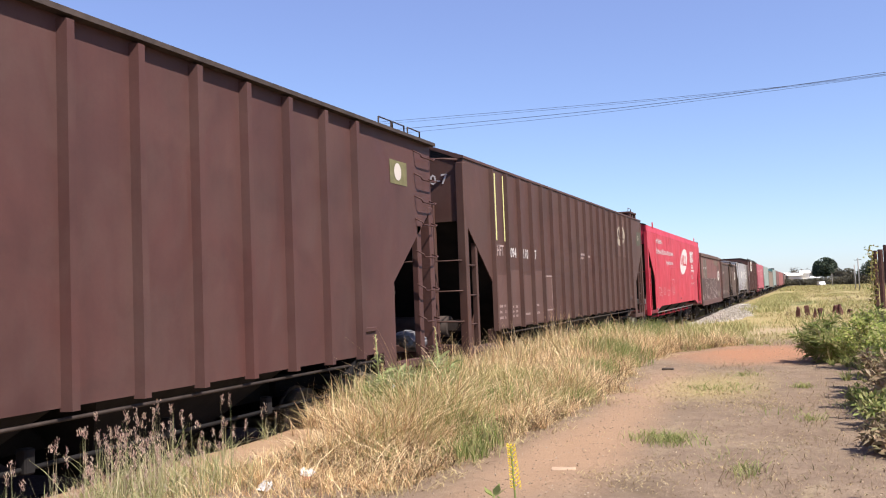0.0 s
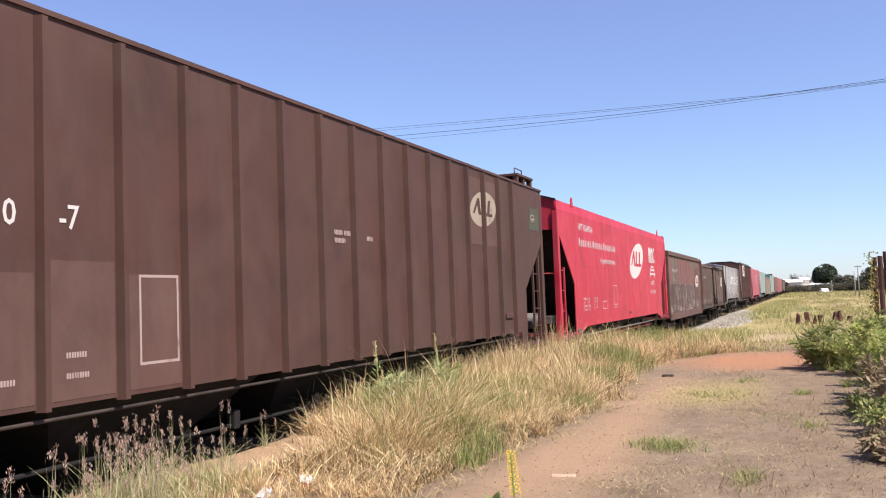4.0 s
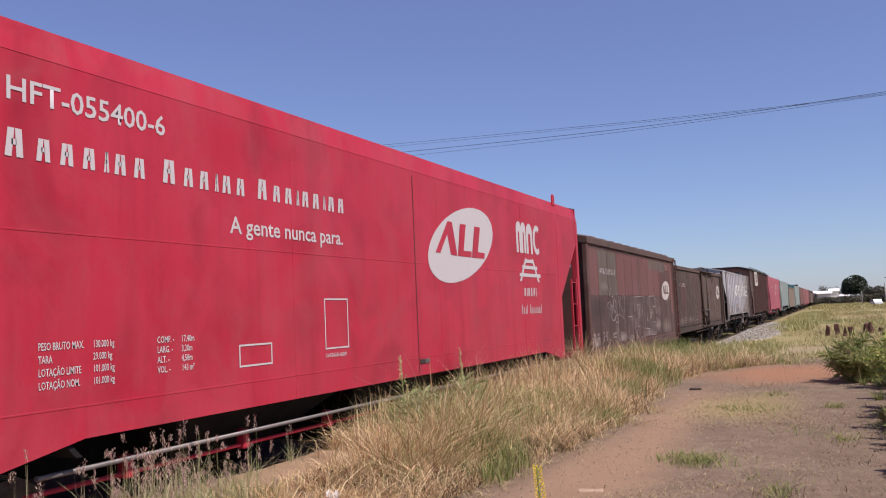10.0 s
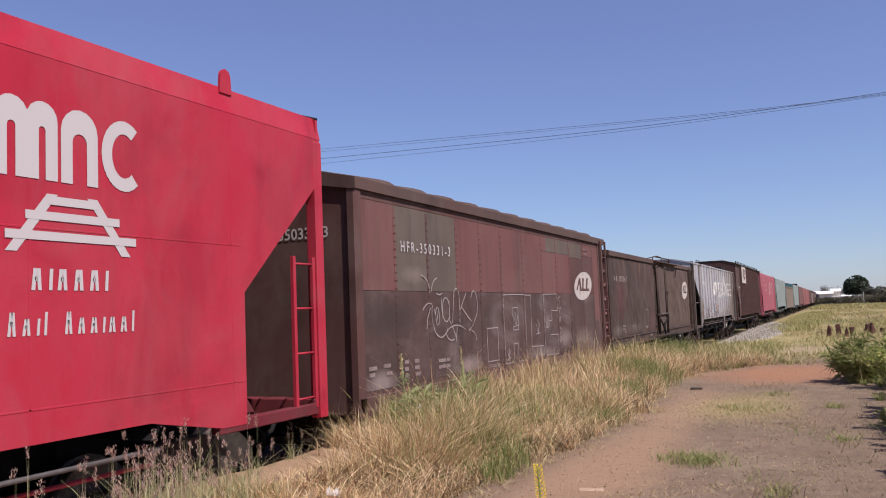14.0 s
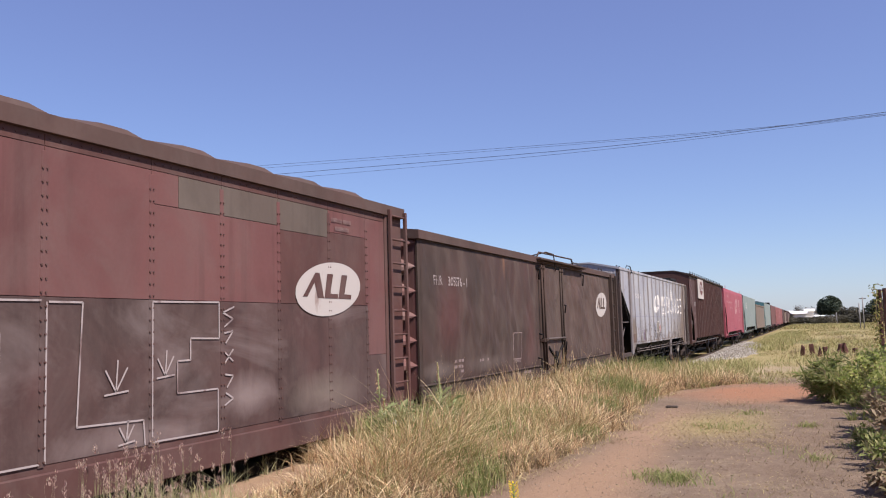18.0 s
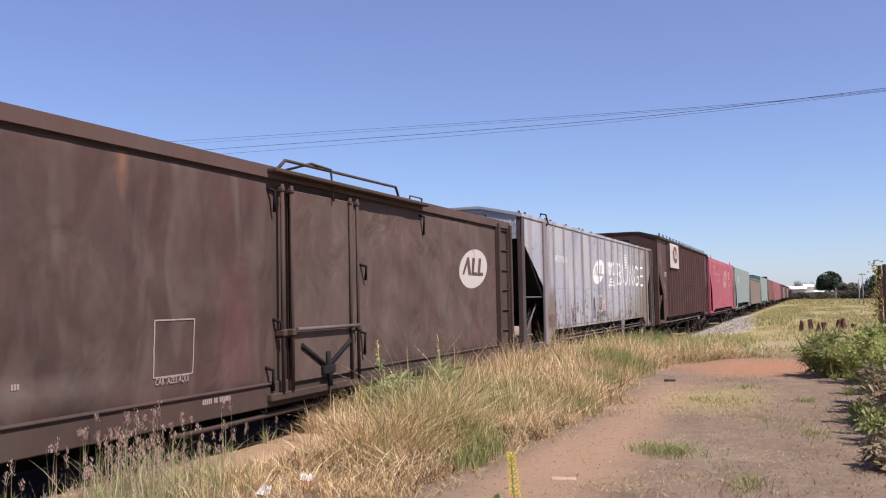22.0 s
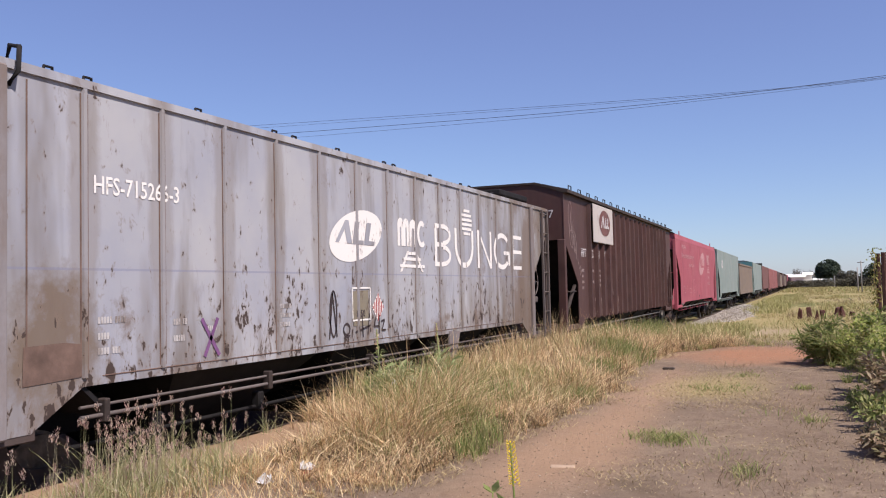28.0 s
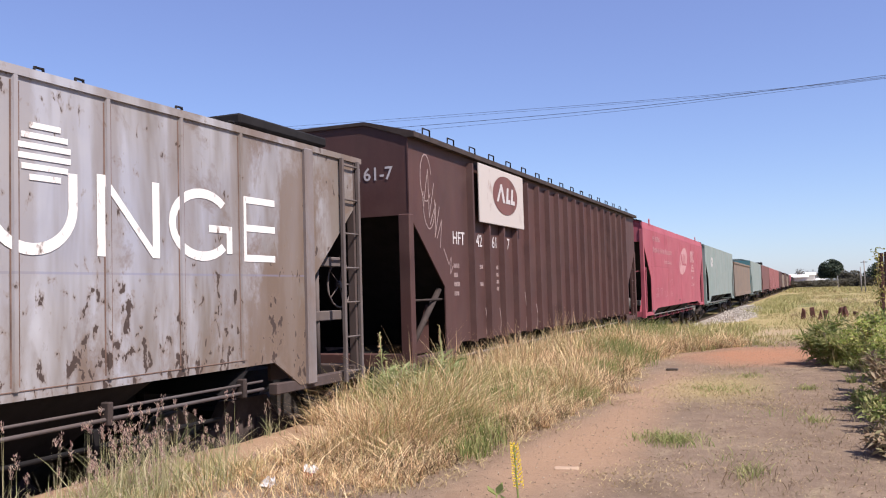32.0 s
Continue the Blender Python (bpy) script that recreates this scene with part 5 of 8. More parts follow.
# wagon F: grey ribbed hopper with rust specks
def speckled(name):
    m, nt, b = mat_base(name)
    co = nt.nodes.new("ShaderNodeTexCoord").outputs["Object"]
    sep = nt.nodes.new("ShaderNodeSeparateXYZ")
    nt.links.new(co, sep.inputs[0])
    mr = nt.nodes.new("ShaderNodeMapRange")
    nt.links.new(sep.outputs[2], mr.inputs[0])
    mr.inputs[1].default_value, mr.inputs[2].default_value, mr.inputs[3].default_value, mr.inputs[4].default_value = 1.35, 2.5, 0.105, 0.0

    def plus(a, c):
        n = nt.nodes.new("ShaderNodeMath")
        nt.links.new(a, n.inputs[0])
        nt.links.new(c, n.inputs[1])
        return n.outputs[0]

    rear = nt.nodes.new("ShaderNodeMapRange")
    nt.links.new(sep.outputs[1], rear.inputs[0])
    rear.inputs[1].default_value, rear.inputs[2].default_value, rear.inputs[3].default_value, rear.inputs[4].default_value = 10.0, 15.5, 0.0, 0.22
    big = noise_tex(nt, co, 0.8, 5, 0.6)
    runs = noise_tex(nt, co, 1.1, 4, 0.6, (1.7, 1.7, 0.3), 0.3)
    c = mix(nt, ramp(nt, big, [(0.35, 0.0), (0.65, 1.0)]), (0.295, 0.292, 0.325), (0.365, 0.350, 0.352))
    c = mix(nt, ramp(nt, plus(plus(runs, mr.outputs[0]), rear.outputs[0]), [(0.51, 0.0), (0.76, 0.85)]), c, (0.135, 0.100, 0.070))
    patch = noise_tex(nt, co, 1.1, 6, 0.7, (1, 1, 0.8), 0.4)
    c = mix(nt, ramp(nt, plus(plus(patch, mr.outputs[0]), rear.outputs[0]), [(0.64, 0.0), (0.74, 0.75)]), c, (0.135, 0.086, 0.056))
    def off(axis, mid, half):
        n = nt.nodes.new("ShaderNodeMath")
        n.operation = "SUBTRACT"
        n.inputs[1].default_value = mid
        nt.links.new(sep.outputs[axis], n.inputs[0])
        q = nt.nodes.new("ShaderNodeMath")
        q.operation = "DIVIDE"
        q.inputs[1].default_value = half
        nt.links.new(n.outputs[0], q.inputs[0])
        sq = nt.nodes.new("ShaderNodeMath")
        sq.operation = "MULTIPLY"
        nt.links.new(q.outputs[0], sq.inputs[0])
        nt.links.new(q.outputs[0], sq.inputs[1])
        return sq.outputs[0]

    blot = plus(plus(off(1, 2.12, 0.85), off(2, 1.72, 1.0)), noise_tex(nt, co, 3.0, 5, 0.7))
    c = mix(nt, ramp(nt, blot, [(0.60, 0.9), (0.92, 0.0)]), c, (0.145, 0.10, 0.066))
    halo = noise_tex(nt, co, 6.0, 5, 0.65, (1, 1, 0.3))
    c = mix(nt, ramp(nt, plus(halo, mr.outputs[0]), [(0.63, 0.0), (0.80, 0.45)]), c, (0.14, 0.095, 0.072))
    line = nt.nodes.new("ShaderNodeMath")
    line.operation = "COMPARE"
    line.inputs[1].default_value, line.inputs[2].default_value = 2.29, 0.010
    nt.links.new(sep.outputs[2], line.inputs[0])
    faint = nt.nodes.new("ShaderNodeMath")
    faint.operation = "MULTIPLY"
    faint.inputs[1].default_value = 0.45
    nt.links.new(line.outputs[0], faint.inputs[0])
    c = mix(nt, faint.outputs[0], c, (0.17, 0.17, 0.25))
    crowd = nt.nodes.new("ShaderNodeMapRange")
    nt.links.new(noise_tex(nt, co, 1.5, 4, 0.6, (1, 1, 0.7)), crowd.inputs[0])
    crowd.inputs[1].default_value, crowd.inputs[2].default_value, crowd.inputs[3].default_value, crowd.inputs[4].default_value = 0.38, 0.66, -0.05, 0.055
    # rust run down beside each rib
    cell = nt.nodes.new("ShaderNodeMath")
    cell.operation = "PINGPONG"
    cell.inputs[1].default_value = 0.4515
    shift = nt.nodes.new("ShaderNodeMath")
    shift.operation = "ADD"
    shift.inputs[1].default_value = 0.903 * 10 - 2.41
    nt.links.new(sep.outputs[1], shift.inputs[0])
    nt.links.new(shift.outputs[0], cell.inputs[0])
    wear = nt.nodes.new("ShaderNodeMath")
    wear.operation = "MULTIPLY_ADD"
    wear.inputs[1].default_value = -0.26
    nt.links.new(noise_tex(nt, co, 1.6, 7, 0.75, (1, 1, 0.5), 0.4), wear.inputs[0])
    nt.links.new(cell.outputs[0], wear.inputs[2])
    c = mix(nt, ramp(nt, plus(wear.outputs[0], mr.outputs[0]), [(0.0, 0.42), (0.06, 0.0)]), c, (0.18, 0.14, 0.115))
    # larger flakes gone down to the rust, with a run below
    flake = noise_tex(nt, co, 4.2, 6, 0.72, (1, 1.4, 0.55), 0.7)
    c = mix(nt, ramp(nt, plus(flake, mr.outputs[0]), [(0.665, 0.0), (0.735, 0.6)]), c, (0.17, 0.12, 0.09))
    c = mix(nt, ramp(nt, plus(flake, mr.outputs[0]), [(0.735, 0.0), (0.755, 0.9)]), c, (0.06, 0.038, 0.028))
    spots = noise_tex(nt, co, 11.0, 3.0, 0.6, (1, 1, 0.6), 0.3)
    worn = plus(plus(spots, mr.outputs[0]), crowd.outputs[0])
    c = mix(nt, ramp(nt, worn, [(0.61, 0.0), (0.69, 0.55)]), c, (0.18, 0.125, 0.09))
    c = mix(nt, ramp(nt, worn, [(0.680, 0.0), (0.705, 1.0)]), c, (0.052, 0.032, 0.024))
    nt.links.new(c, b.inputs["Base Color"])
    b.inputs["Roughness"].default_value = 0.65
    bump(nt, b, spots, 0.3, 0.004)
    return m


GREY = speckled("rust_specked_grey_paint")
GREY_WHITE = worn_letter("flaking_white_on_grey", (0.72, 0.66, 0.61), (0.15, 0.105, 0.08), 0.585, 11.0)
# rust brown taken darker: shade of the open end is in the colour
F_BEAM = paint("shaded_rust_brown_paint", (0.066, 0.046, 0.040), (0.088, 0.066, 0.060), (0.085, 0.052, 0.04), 0.6, 0.5, 0.8)
RUST_SEAM = plain("rust_seam", (0.14, 0.088, 0.068), 0.85, 0.4, 4)
L = 15.8
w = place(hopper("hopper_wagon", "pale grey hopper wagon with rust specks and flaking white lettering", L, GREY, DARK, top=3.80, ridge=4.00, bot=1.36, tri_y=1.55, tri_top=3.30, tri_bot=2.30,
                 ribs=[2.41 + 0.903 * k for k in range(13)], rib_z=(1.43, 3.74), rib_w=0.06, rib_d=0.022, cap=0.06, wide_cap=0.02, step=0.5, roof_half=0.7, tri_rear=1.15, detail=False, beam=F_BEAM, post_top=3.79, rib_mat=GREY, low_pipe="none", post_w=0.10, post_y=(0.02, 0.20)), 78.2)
lettering("HFS-715266-3", 0.21, side_text(2.50, 2.91, XP), GREY_WHITE, w, "white stencilled number", 0.86)
lettering("HFS-715266-3", 0.124, end_text(0.78, 3.61, 0.02), GREY_WHITE, w, "white stencilled number")
emblem(w, 6.93, 2.78, 0.70, 0.33, GREY_WHITE, GREY, XP, 0.36)
lessor_mark(w, GREY_WHITE, 8.12, 1.905, 0.68, XP, False)
# large customer mark: plain bars and bands
z0, z1, t = 2.43, 3.10, 0.09
bm = bmesh.new()
bar(bm, 9.43, 9.43 + t, z0, z1, XP)
for c in (z0 + 0.175, z1 - 0.165):
    ring_strip(bm, 9.76, c, 0.33, 0.172, 0.075, -1.57, 1.57, XP + 0.001, 10)
for zz in (z0, z0 + 0.31, z1 - 0.07):
    bar(bm, 9.43 + t, 9.78, zz, zz + 0.07, XP)
part("customer_mark", bm, GREY_WHITE, w, "large white painted bars")
bm = bmesh.new()
for y in (10.26, 11.03):
    bar(bm, y, y + t, z0 + 0.36, z1 - 0.03, XP)
ring_strip(bm, 10.69, z0 + 0.37, 0.43, 0.38, t, math.pi, math.tau, XP + 0.001, 16)
part("customer_mark", bm, GREY_WHITE, w, "large white painted bars")
bm = bmesh.new()
for y in (11.32, 11.96):
    bar(bm, y, y + t, z0, z1, XP)
plate(bm, [(11.32 + t, z1), (11.32, z1), (11.96, z0), (11.96 + t, z0)], XP + 0.001)
part("customer_mark", bm, GREY_WHITE, w, "large white painted bars")
bm = bmesh.new()
ring_strip(bm, 12.64, (z0 + z1) / 2, 0.47, 0.345, t, 0.75, 5.55, XP, 22)
bar(bm, 12.73, 13.09, 2.70, 2.77, XP + 0.001)
bar(bm, 13.00, 13.09, 2.50, 2.70, XP + 0.001)
part("customer_mark", bm, GREY_WHITE, w, "large white painted bars")
bm = bmesh.new()
bar(bm, 13.24, 13.24 + t, z0, z1, XP)
for zz in (z0, z0 + 0.31, z1 - 0.07):
    bar(bm, 13.24 + t, 13.84, zz, zz + 0.07, XP)
part("customer_mark", bm, GREY_WHITE, w, "large white painted bars")
for k in range(6):
    zz = 2.98 + 0.078 * k
    hw = 0.29 * math.sqrt(max(0.05, 1 - ((k - 2.5) / 3.1) ** 2))
    bm = bmesh.new()
    bar(bm, 10.81 - hw * 0.85, 10.81 + hw * 0.85, zz, zz + 0.045, XP + 0.002)
    part("mark_stripe", bm, GREY_WHITE, w)
bm = bmesh.new()
plate(bm, [(1.82, 1.42), (2.38, 1.44), (2.37, 1.70), (2.20, 1.72), (1.83, 1.71)], XP + 0.001)
part("rust_patch", bm, RUST_SEAM, w, "rusty red-brown patch")
for y in [1.86] + [2.41 + 0.903 * k + d for k in range(13) for d in (-0.036, 0.036)]:
    bm = bmesh.new()
    bar(bm, y - 0.008, y + 0.008, 1.46, 3.70, XP - 0.002)
    part("rust_seam", bm, RUST_SEAM, w)
small_lines(w, worn_letter("worn_white_data", (0.46, 0.42, 0.40), (0.20, 0.16, 0.14), 0.46, 5.0), [(2.55, 1.85, 0.055, (5, 4)), (2.55, 1.72, 0.055, (4,)), (2.55, 1.6, 0.055, (4, 3)), (3.45, 1.8, 0.055, (3, 2)), (3.45, 1.65, 0.055, (5,)), (3.9, 1.72, 0.05, (6,)), (5.15, 1.9, 0.05, (8,)), (5.15, 1.8, 0.05, (8,)), (5.15, 1.7, 0.05, (7,))], XP)
scribble(w, [[(6.78, 1.72), (6.78, 2.11), (7.26, 2.11), (7.26, 1.70), (6.78, 1.70)]], XP + 0.003, 0.011, GREY_WHITE)
INK = plain("dark_spray_paint", (0.05, 0.035, 0.035), 0.8)
VIOLET = plain("violet_spray_paint", (0.16, 0.07, 0.16), 0.8)
scribble(w, [loop(6.30, 1.80, 0.08, 0.28), [(6.20, 1.5), (6.28, 2.05), (6.38, 1.52)], loop(6.62, 1.60, 0.08, 0.07), [(6.55, 1.50), (6.70, 1.52)], [(6.85, 1.55), (7.25, 1.62)], [(7.05, 1.48), (7.02, 1.80)], [(7.18, 1.50), (7.22, 1.78)],
             [(7.40, 1.72), (7.36, 1.60), (7.50, 1.60), (7.50, 1.75), (7.50, 1.50)], [(7.56, 1.66), (7.66, 1.68), (7.58, 1.54), (7.70, 1.54)]], XP + 0.003, 0.013, INK)
bm = bmesh.new()
plate(bm, [(6.80, 1.63), (7.21, 1.62), (7.20, 2.08), (6.77, 2.07)], XP + 0.001)
part("card_stain", bm, worn_letter("rust_stained_card", (0.20, 0.165, 0.115), (0.10, 0.066, 0.048), 0.50, 5.0), w, "rust-stained square")
lettering("1350", 0.13, side_text(6.86, 1.74, XP + 0.004), INK, w, "dark stencilled number", 0.95)
bm = bmesh.new()
plate(bm, [(7.31, 1.85), (7.48, 1.66), (7.65, 1.85), (7.48, 2.04)], XP + 0.001)
part("warning_diamond", bm, GREY_WHITE, w, "white diamond with red stripes")
SPRAY = worn_letter("flaking_red_paint", (0.33, 0.05, 0.045), (0.20, 0.13, 0.12), 0.56, 9.0)
for k in range(-3, 4):
    y, hz = 7.48 + 0.048 * k, 0.19 * (1 - abs(k) * 0.048 / 0.17)
    bm = bmesh.new()
    bar(bm, y - 0.014, y + 0.014, 1.85 - hz + 0.01, 1.85 + hz - 0.01, XP + 0.003)
    part("diamond_stripe", bm, SPRAY, w)
scribble(w, [[(3.84, 1.84), (4.10, 1.48)], [(4.08, 1.84), (3.88, 1.48)]], XP + 0.003, 0.022, VIOLET)
roof_rings(w, DARK, [0.15, 0.55, 2.1, 2.5, 3.9, 5.2, 5.6, 6.6, 7.9, 8.2, 9.5, 10.8, 11.2, 12.4, 13.2], 1.5, 3.81, 0.10, 0.06)
bm = bmesh.new()
tube(bm, [(HALF, 1.70, 3.62), (HALF + 0.08, 1.72, 3.72), (HALF + 0.02, 1.78, 3.92), (HALF - 0.1, 1.80, 3.95), (HALF - 0.15, 1.80, 3.8)], 0.02, 6)
part("corner_grab", bm, DARK, w)
for y in (1.58, L - 1.30):
    bm = bmesh.new()
    soft_box(bm, HALF - 0.02, HALF + 0.05, y - 0.085, y + 0.085, 1.06, 3.76, 0.015)
    part("bolster_post", bm, RUSTY_GREY, w)
for y in (1.0, 3.9):
    bm = bmesh.new()
    tube(bm, [(HALF - 0.06, 0.1, 2.1), (HALF - 0.06, 1.6, 2.1)] if y == 1.0 else [(HALF - 0.2, 0.5, 1.1), (HALF - 0.2, 1.55, 1.95)], 0.02, 6)
    part("end_brace", bm, DIRTY, w)
ladder(w, DIRTY, HALF + 0.04, L - 0.55, 1.0, 3.75, "y", 0.40, 7, 0.013)
bm = bmesh.new()
for z in (1.75, 2.42):
    soft_box(bm, HALF - 0.35, HALF - 0.2, L - 1.15, L - 0.2, z, z + 0.12, 0.01)
for y in (L - 0.95, L - 0.72):
    tube(bm, [(HALF - 0.25, y, 1.1), (HALF - 0.25, y, 2.45)], 0.035, 8)
part("brake_frame", bm, DIRTY, w)
brake_wheel(w, DIRTY, 1.25, L + 0.02, 2.2, 0.30)
bm = bmesh.new()
soft_box(bm, -0.9, 1.2, L - 2.0, L - 0.15, 3.98, 4.10, 0.02)
part("roof_platform", bm, DARK, w)
bm = bmesh.new()
slab(bm, [(9.95, 1.40), (10.42, 1.38), (10.10, 0.72), (9.92, 0.74)], HALF - 0.02, HALF + 0.005)
part("jacking_bracket", bm, RUSTY_GREY, w)
for x, z, r in ((HALF + 0.01, 1.20, 0.013), (HALF + 0.02, 1.12, 0.017)):
    bm = bmesh.new()
    tube(bm, [(x, 2.35, z), (x, 6.0, z - 0.005), (x, 13.55, z - 0.01)], r, 8)
    part("brake_pipe", bm, DIRTY, w, "rust-stained brake pipe under the sill")
for y in (2.6, 4.9, 7.2, 9.3, 11.4, 13.2):
    bm = bmesh.new()
    soft_box(bm, HALF - 0.03, HALF + 0.06, y - 0.03, y + 0.03, 1.06, 1.25, 0.01)
    part("pipe_clamp", bm, GRIME_AND_SHADE, w)
bm = bmesh.new()
soft_box(bm, HALF - 0.01, HALF + 0.006, 2.6, 13.3, 1.425, 1.435, 0.002)
part("sill_seam", bm, RUST_SEAM, w)
bm = bmesh.new()
tube(bm, [(1.1, 0.62, 1.18), (1.1, 0.62, 1.5)], 0.22, 14)
part("brake_reservoir", bm, plain("rusty_cream_tank", (0.24, 0.17, 0.13), 0.7), w, "rusty cream brake reservoir")
bm = bmesh.new()
tube(bm, [(1.4, -0.15, 1.30), (1.4, 1.2, 1.30), (1.4, 1.25, 1.24)], 0.03, 6)
part("uncoupling_rod", bm, DIRTY, w)
bm = bmesh.new()
tube(bm, [(HALF - 0.04, 0.35, 1.05), (HALF - 0.04, 0.35, 0.62), (HALF - 0.04, 0.85, 0.62), (HALF - 0.04, 0.85, 1.05)], 0.022, 6)
tube(bm, [(HALF - 0.04, 0.35, 0.82), (HALF - 0.04, 0.85, 0.82)], 0.018, 6)
part("stirrup_step", bm, DIRTY, w)

# wagon G: dark brown ribbed hopper with a cream sign
L = 17.5
MAROON = paint("dark_brown_paint", (0.066, 0.031, 0.026), (0.082, 0.035, 0.029), (0.125, 0.075, 0.063), 0.35, 0.3)
# dark roof colour again carries the shade along the eave
w = place(hopper("hopper_wagon", "dark brown ribbed hopper wagon with a cream sign board", L, MAROON, DARK, top=4.40, ridge=4.62, bot=1.24, tri_y=1.28, tri_top=3.20, tri_bot=2.14,
                 ribs=[2.39 + 0.78 * k for k in range(18)], rib_z=(1.22, 4.24), rib_w=0.12, rib_d=0.10, cap=0.07, wide_cap=0.11, step=0.3, roof_half=0.9, detail=False, cap_mat=GRIME_AND_SHADE), 95.45)
bm = bmesh.new()
soft_box(bm, HALF + 0.10, HALF + 0.13, 2.60, 5.08, 3.25, 4.28, 0.008)
sign = part("sign_board", bm, CREAM, w, "cream painted sign board")
bm = bmesh.new()
oval(bm, 3.98, 3.82, 0.70, 0.36, HALF + 0.136)
part("sign_oval", bm, BOX_RED, sign, "dull red painted oval")
bm = bmesh.new()
x = HALF + 0.142
plate(bm, [(3.46, 3.68), (3.56, 3.68), (3.72, 3.92), (3.80, 3.68), (3.93, 3.68), (3.78, 4.02), (3.70, 4.02)], x)
for k in (3.98, 4.25):
    plate(bm, [(k, 3.68), (k + 0.24, 3.68), (k + 0.25, 3.76), (k + 0.13, 3.76), (k + 0.17, 3.98), (k + 0.07, 3.98)], x)
part("sign_shapes", bm, WHITE, sign)
for y, t in ((1.62, "HFT"), (2.70, "42"), (3.5, "61"), (4.35, "7")):
    lettering(t, 0.30, side_text(y, 2.84, XP), WHITE, w, "white stencilled number", 1.0)
lettering("161-7", 0.27, end_text(0.72, 3.74, 0.02), WHITE, w, "white stencilled number")
small_lines(w, FADED, [(1.65, 2.45, 0.07, (6,)), (1.65, 2.3, 0.07, (4,)), (1.65, 2.15, 0.07, (6,)), (1.65, 2.0, 0.07, (5,)), (2.85, 2.45, 0.07, (4,)), (2.85, 2.15, 0.07, (4,)), (3.7, 2.45, 0.07, (3,)), (3.7, 2.32, 0.07, (3,)), (3.7, 2.19, 0.07, (3,)), (3.7, 2.06, 0.07, (3,))], XP)
scribble(w, [loop(0.62, 3.80, 0.20, 0.36, 0.2, 5.6), loop(0.72, 3.45, 0.22, 0.42, 2.8, 6.4), [(0.50, 3.30), (0.70, 3.95), (0.72, 3.20), (0.92, 3.75)], [(0.75, 3.10), (0.98, 3.45), (0.92, 2.90), (1.12, 3.40)], [(1.00, 2.90), (1.20, 3.20), (1.12, 2.75)], [(1.25, 2.75), (1.45, 2.50), (1.55, 2.62), (1.50, 2.35), (1.62, 2.48)]], XP, 0.010, FADED)
streaks = []
for k in range(11):
    y = 2.9 + 0.78 * k + rng.uniform(0.1, 0.5)
    zt = rng.uniform(1.7, 2.3)
    streaks.append([(y, 1.3), (y + 0.05, (1.3 + zt) / 2), (y + rng.uniform(-0.1, 0.1), zt)])
scribble(w, streaks, XP, 0.016, FADED)
roof_rings(w, DARK, [0.6 + 0.98 * k for k in range(17)], HALF - 0.02, 4.43, 0.28, 0.13)
bm = bmesh.new()
tube(bm, [(HALF - 0.06, 0.1, 1.95), (HALF - 0.06, 1.25, 1.95)], 0.02, 6)
tube(bm, [(HALF - 0.1, 0.1, 1.2), (HALF - 0.1, 1.25, 2.1)], 0.05, 6)
part("end_brace", bm, GRIME_AND_SHADE, w)
ladder(w, MAROON, HALF - 0.04, L - 0.5, 1.0, 3.1, "y", 0.42, 6, 0.014)

# the rest of the train, farther back
red_hopper(114.6, RED_FADED, 18.1, "faded, haze-dulled red smooth hopper wagon with a faint emblem", PINK_WHITE)


def far_hopper(y0, L, mat, lab, ribs=True, **kw):
    return place(hopper("hopper_wagon", lab, L, mat, DARK, ribs=[1.7 + (L - 3.4) * k / 14 for k in range(15)] if ribs else (), detail=False, **kw), y0)


w = far_hopper(134.1, 19.0, TEAL, "faded teal hopper wagon with dirt streaks", False, top=4.30, ridge=4.62, bot=1.4)
emblem(w, 3.6, 3.4, 0.6, 0.3, WHITE, TEAL, XP)
place(boxcar("boxcar", "rusty grey-brown boxcar with stained sides", 19.3, OLIVE, 3.75, 4.05, 1.15, OLIVE), 154.3)
w = far_hopper(175.2, 20.0, TEAL, "faded teal hopper wagon with deep teal end", False, top=4.3, ridge=4.55)
bm = bmesh.new()
box(bm, -1.55, 1.55, -0.12, 0.0, 1.3, 4.35)
part("end_plate", bm, TEAL_DEEP, w, "deep teal end plate")
far_hopper(196.8, 21.0, BOX_RED, "dull red hopper wagon with dusty sides", False)
w = far_hopper(219.5, 20.0, PINK, "haze-dulled red hopper wagon with a roof box", True)
bm = bmesh.new()
soft_box(bm, -0.6, 0.6, 0.6, 2.0, 4.58, 5.15, 0.05)
part("roof_box", bm, DARK, w, "dark roof box")
far_hopper(241.0, 20.0, PINK, "haze-dulled red ribbed hopper wagon with dust", True)
for k, (m, lab) in enumerate(((BROWN, "brown hopper wagon far down the train"), (OLIVE, "olive-brown boxcar far down the train"), (BROWN_DULL, "dull brown hopper wagon far down the train"), (OLIVE, "olive-brown boxcar far down the train"), (BROWN, "brown hopper wagon far down the train"), (RED_FADED, "faded, haze-dulled red hopper wagon far down the train"), (BROWN_DULL, "dull brown hopper wagon far down the train"), (OLIVE, "olive-brown boxcar far down the train"))):
    if m is OLIVE:
        place(boxcar("boxcar", lab, 18.5, m, 3.8, 4.0, 1.1, m), 262.5 + 20.0 * k)
    else:
        far_hopper(262.5 + 20.0 * k, 18.5, m, lab, False)

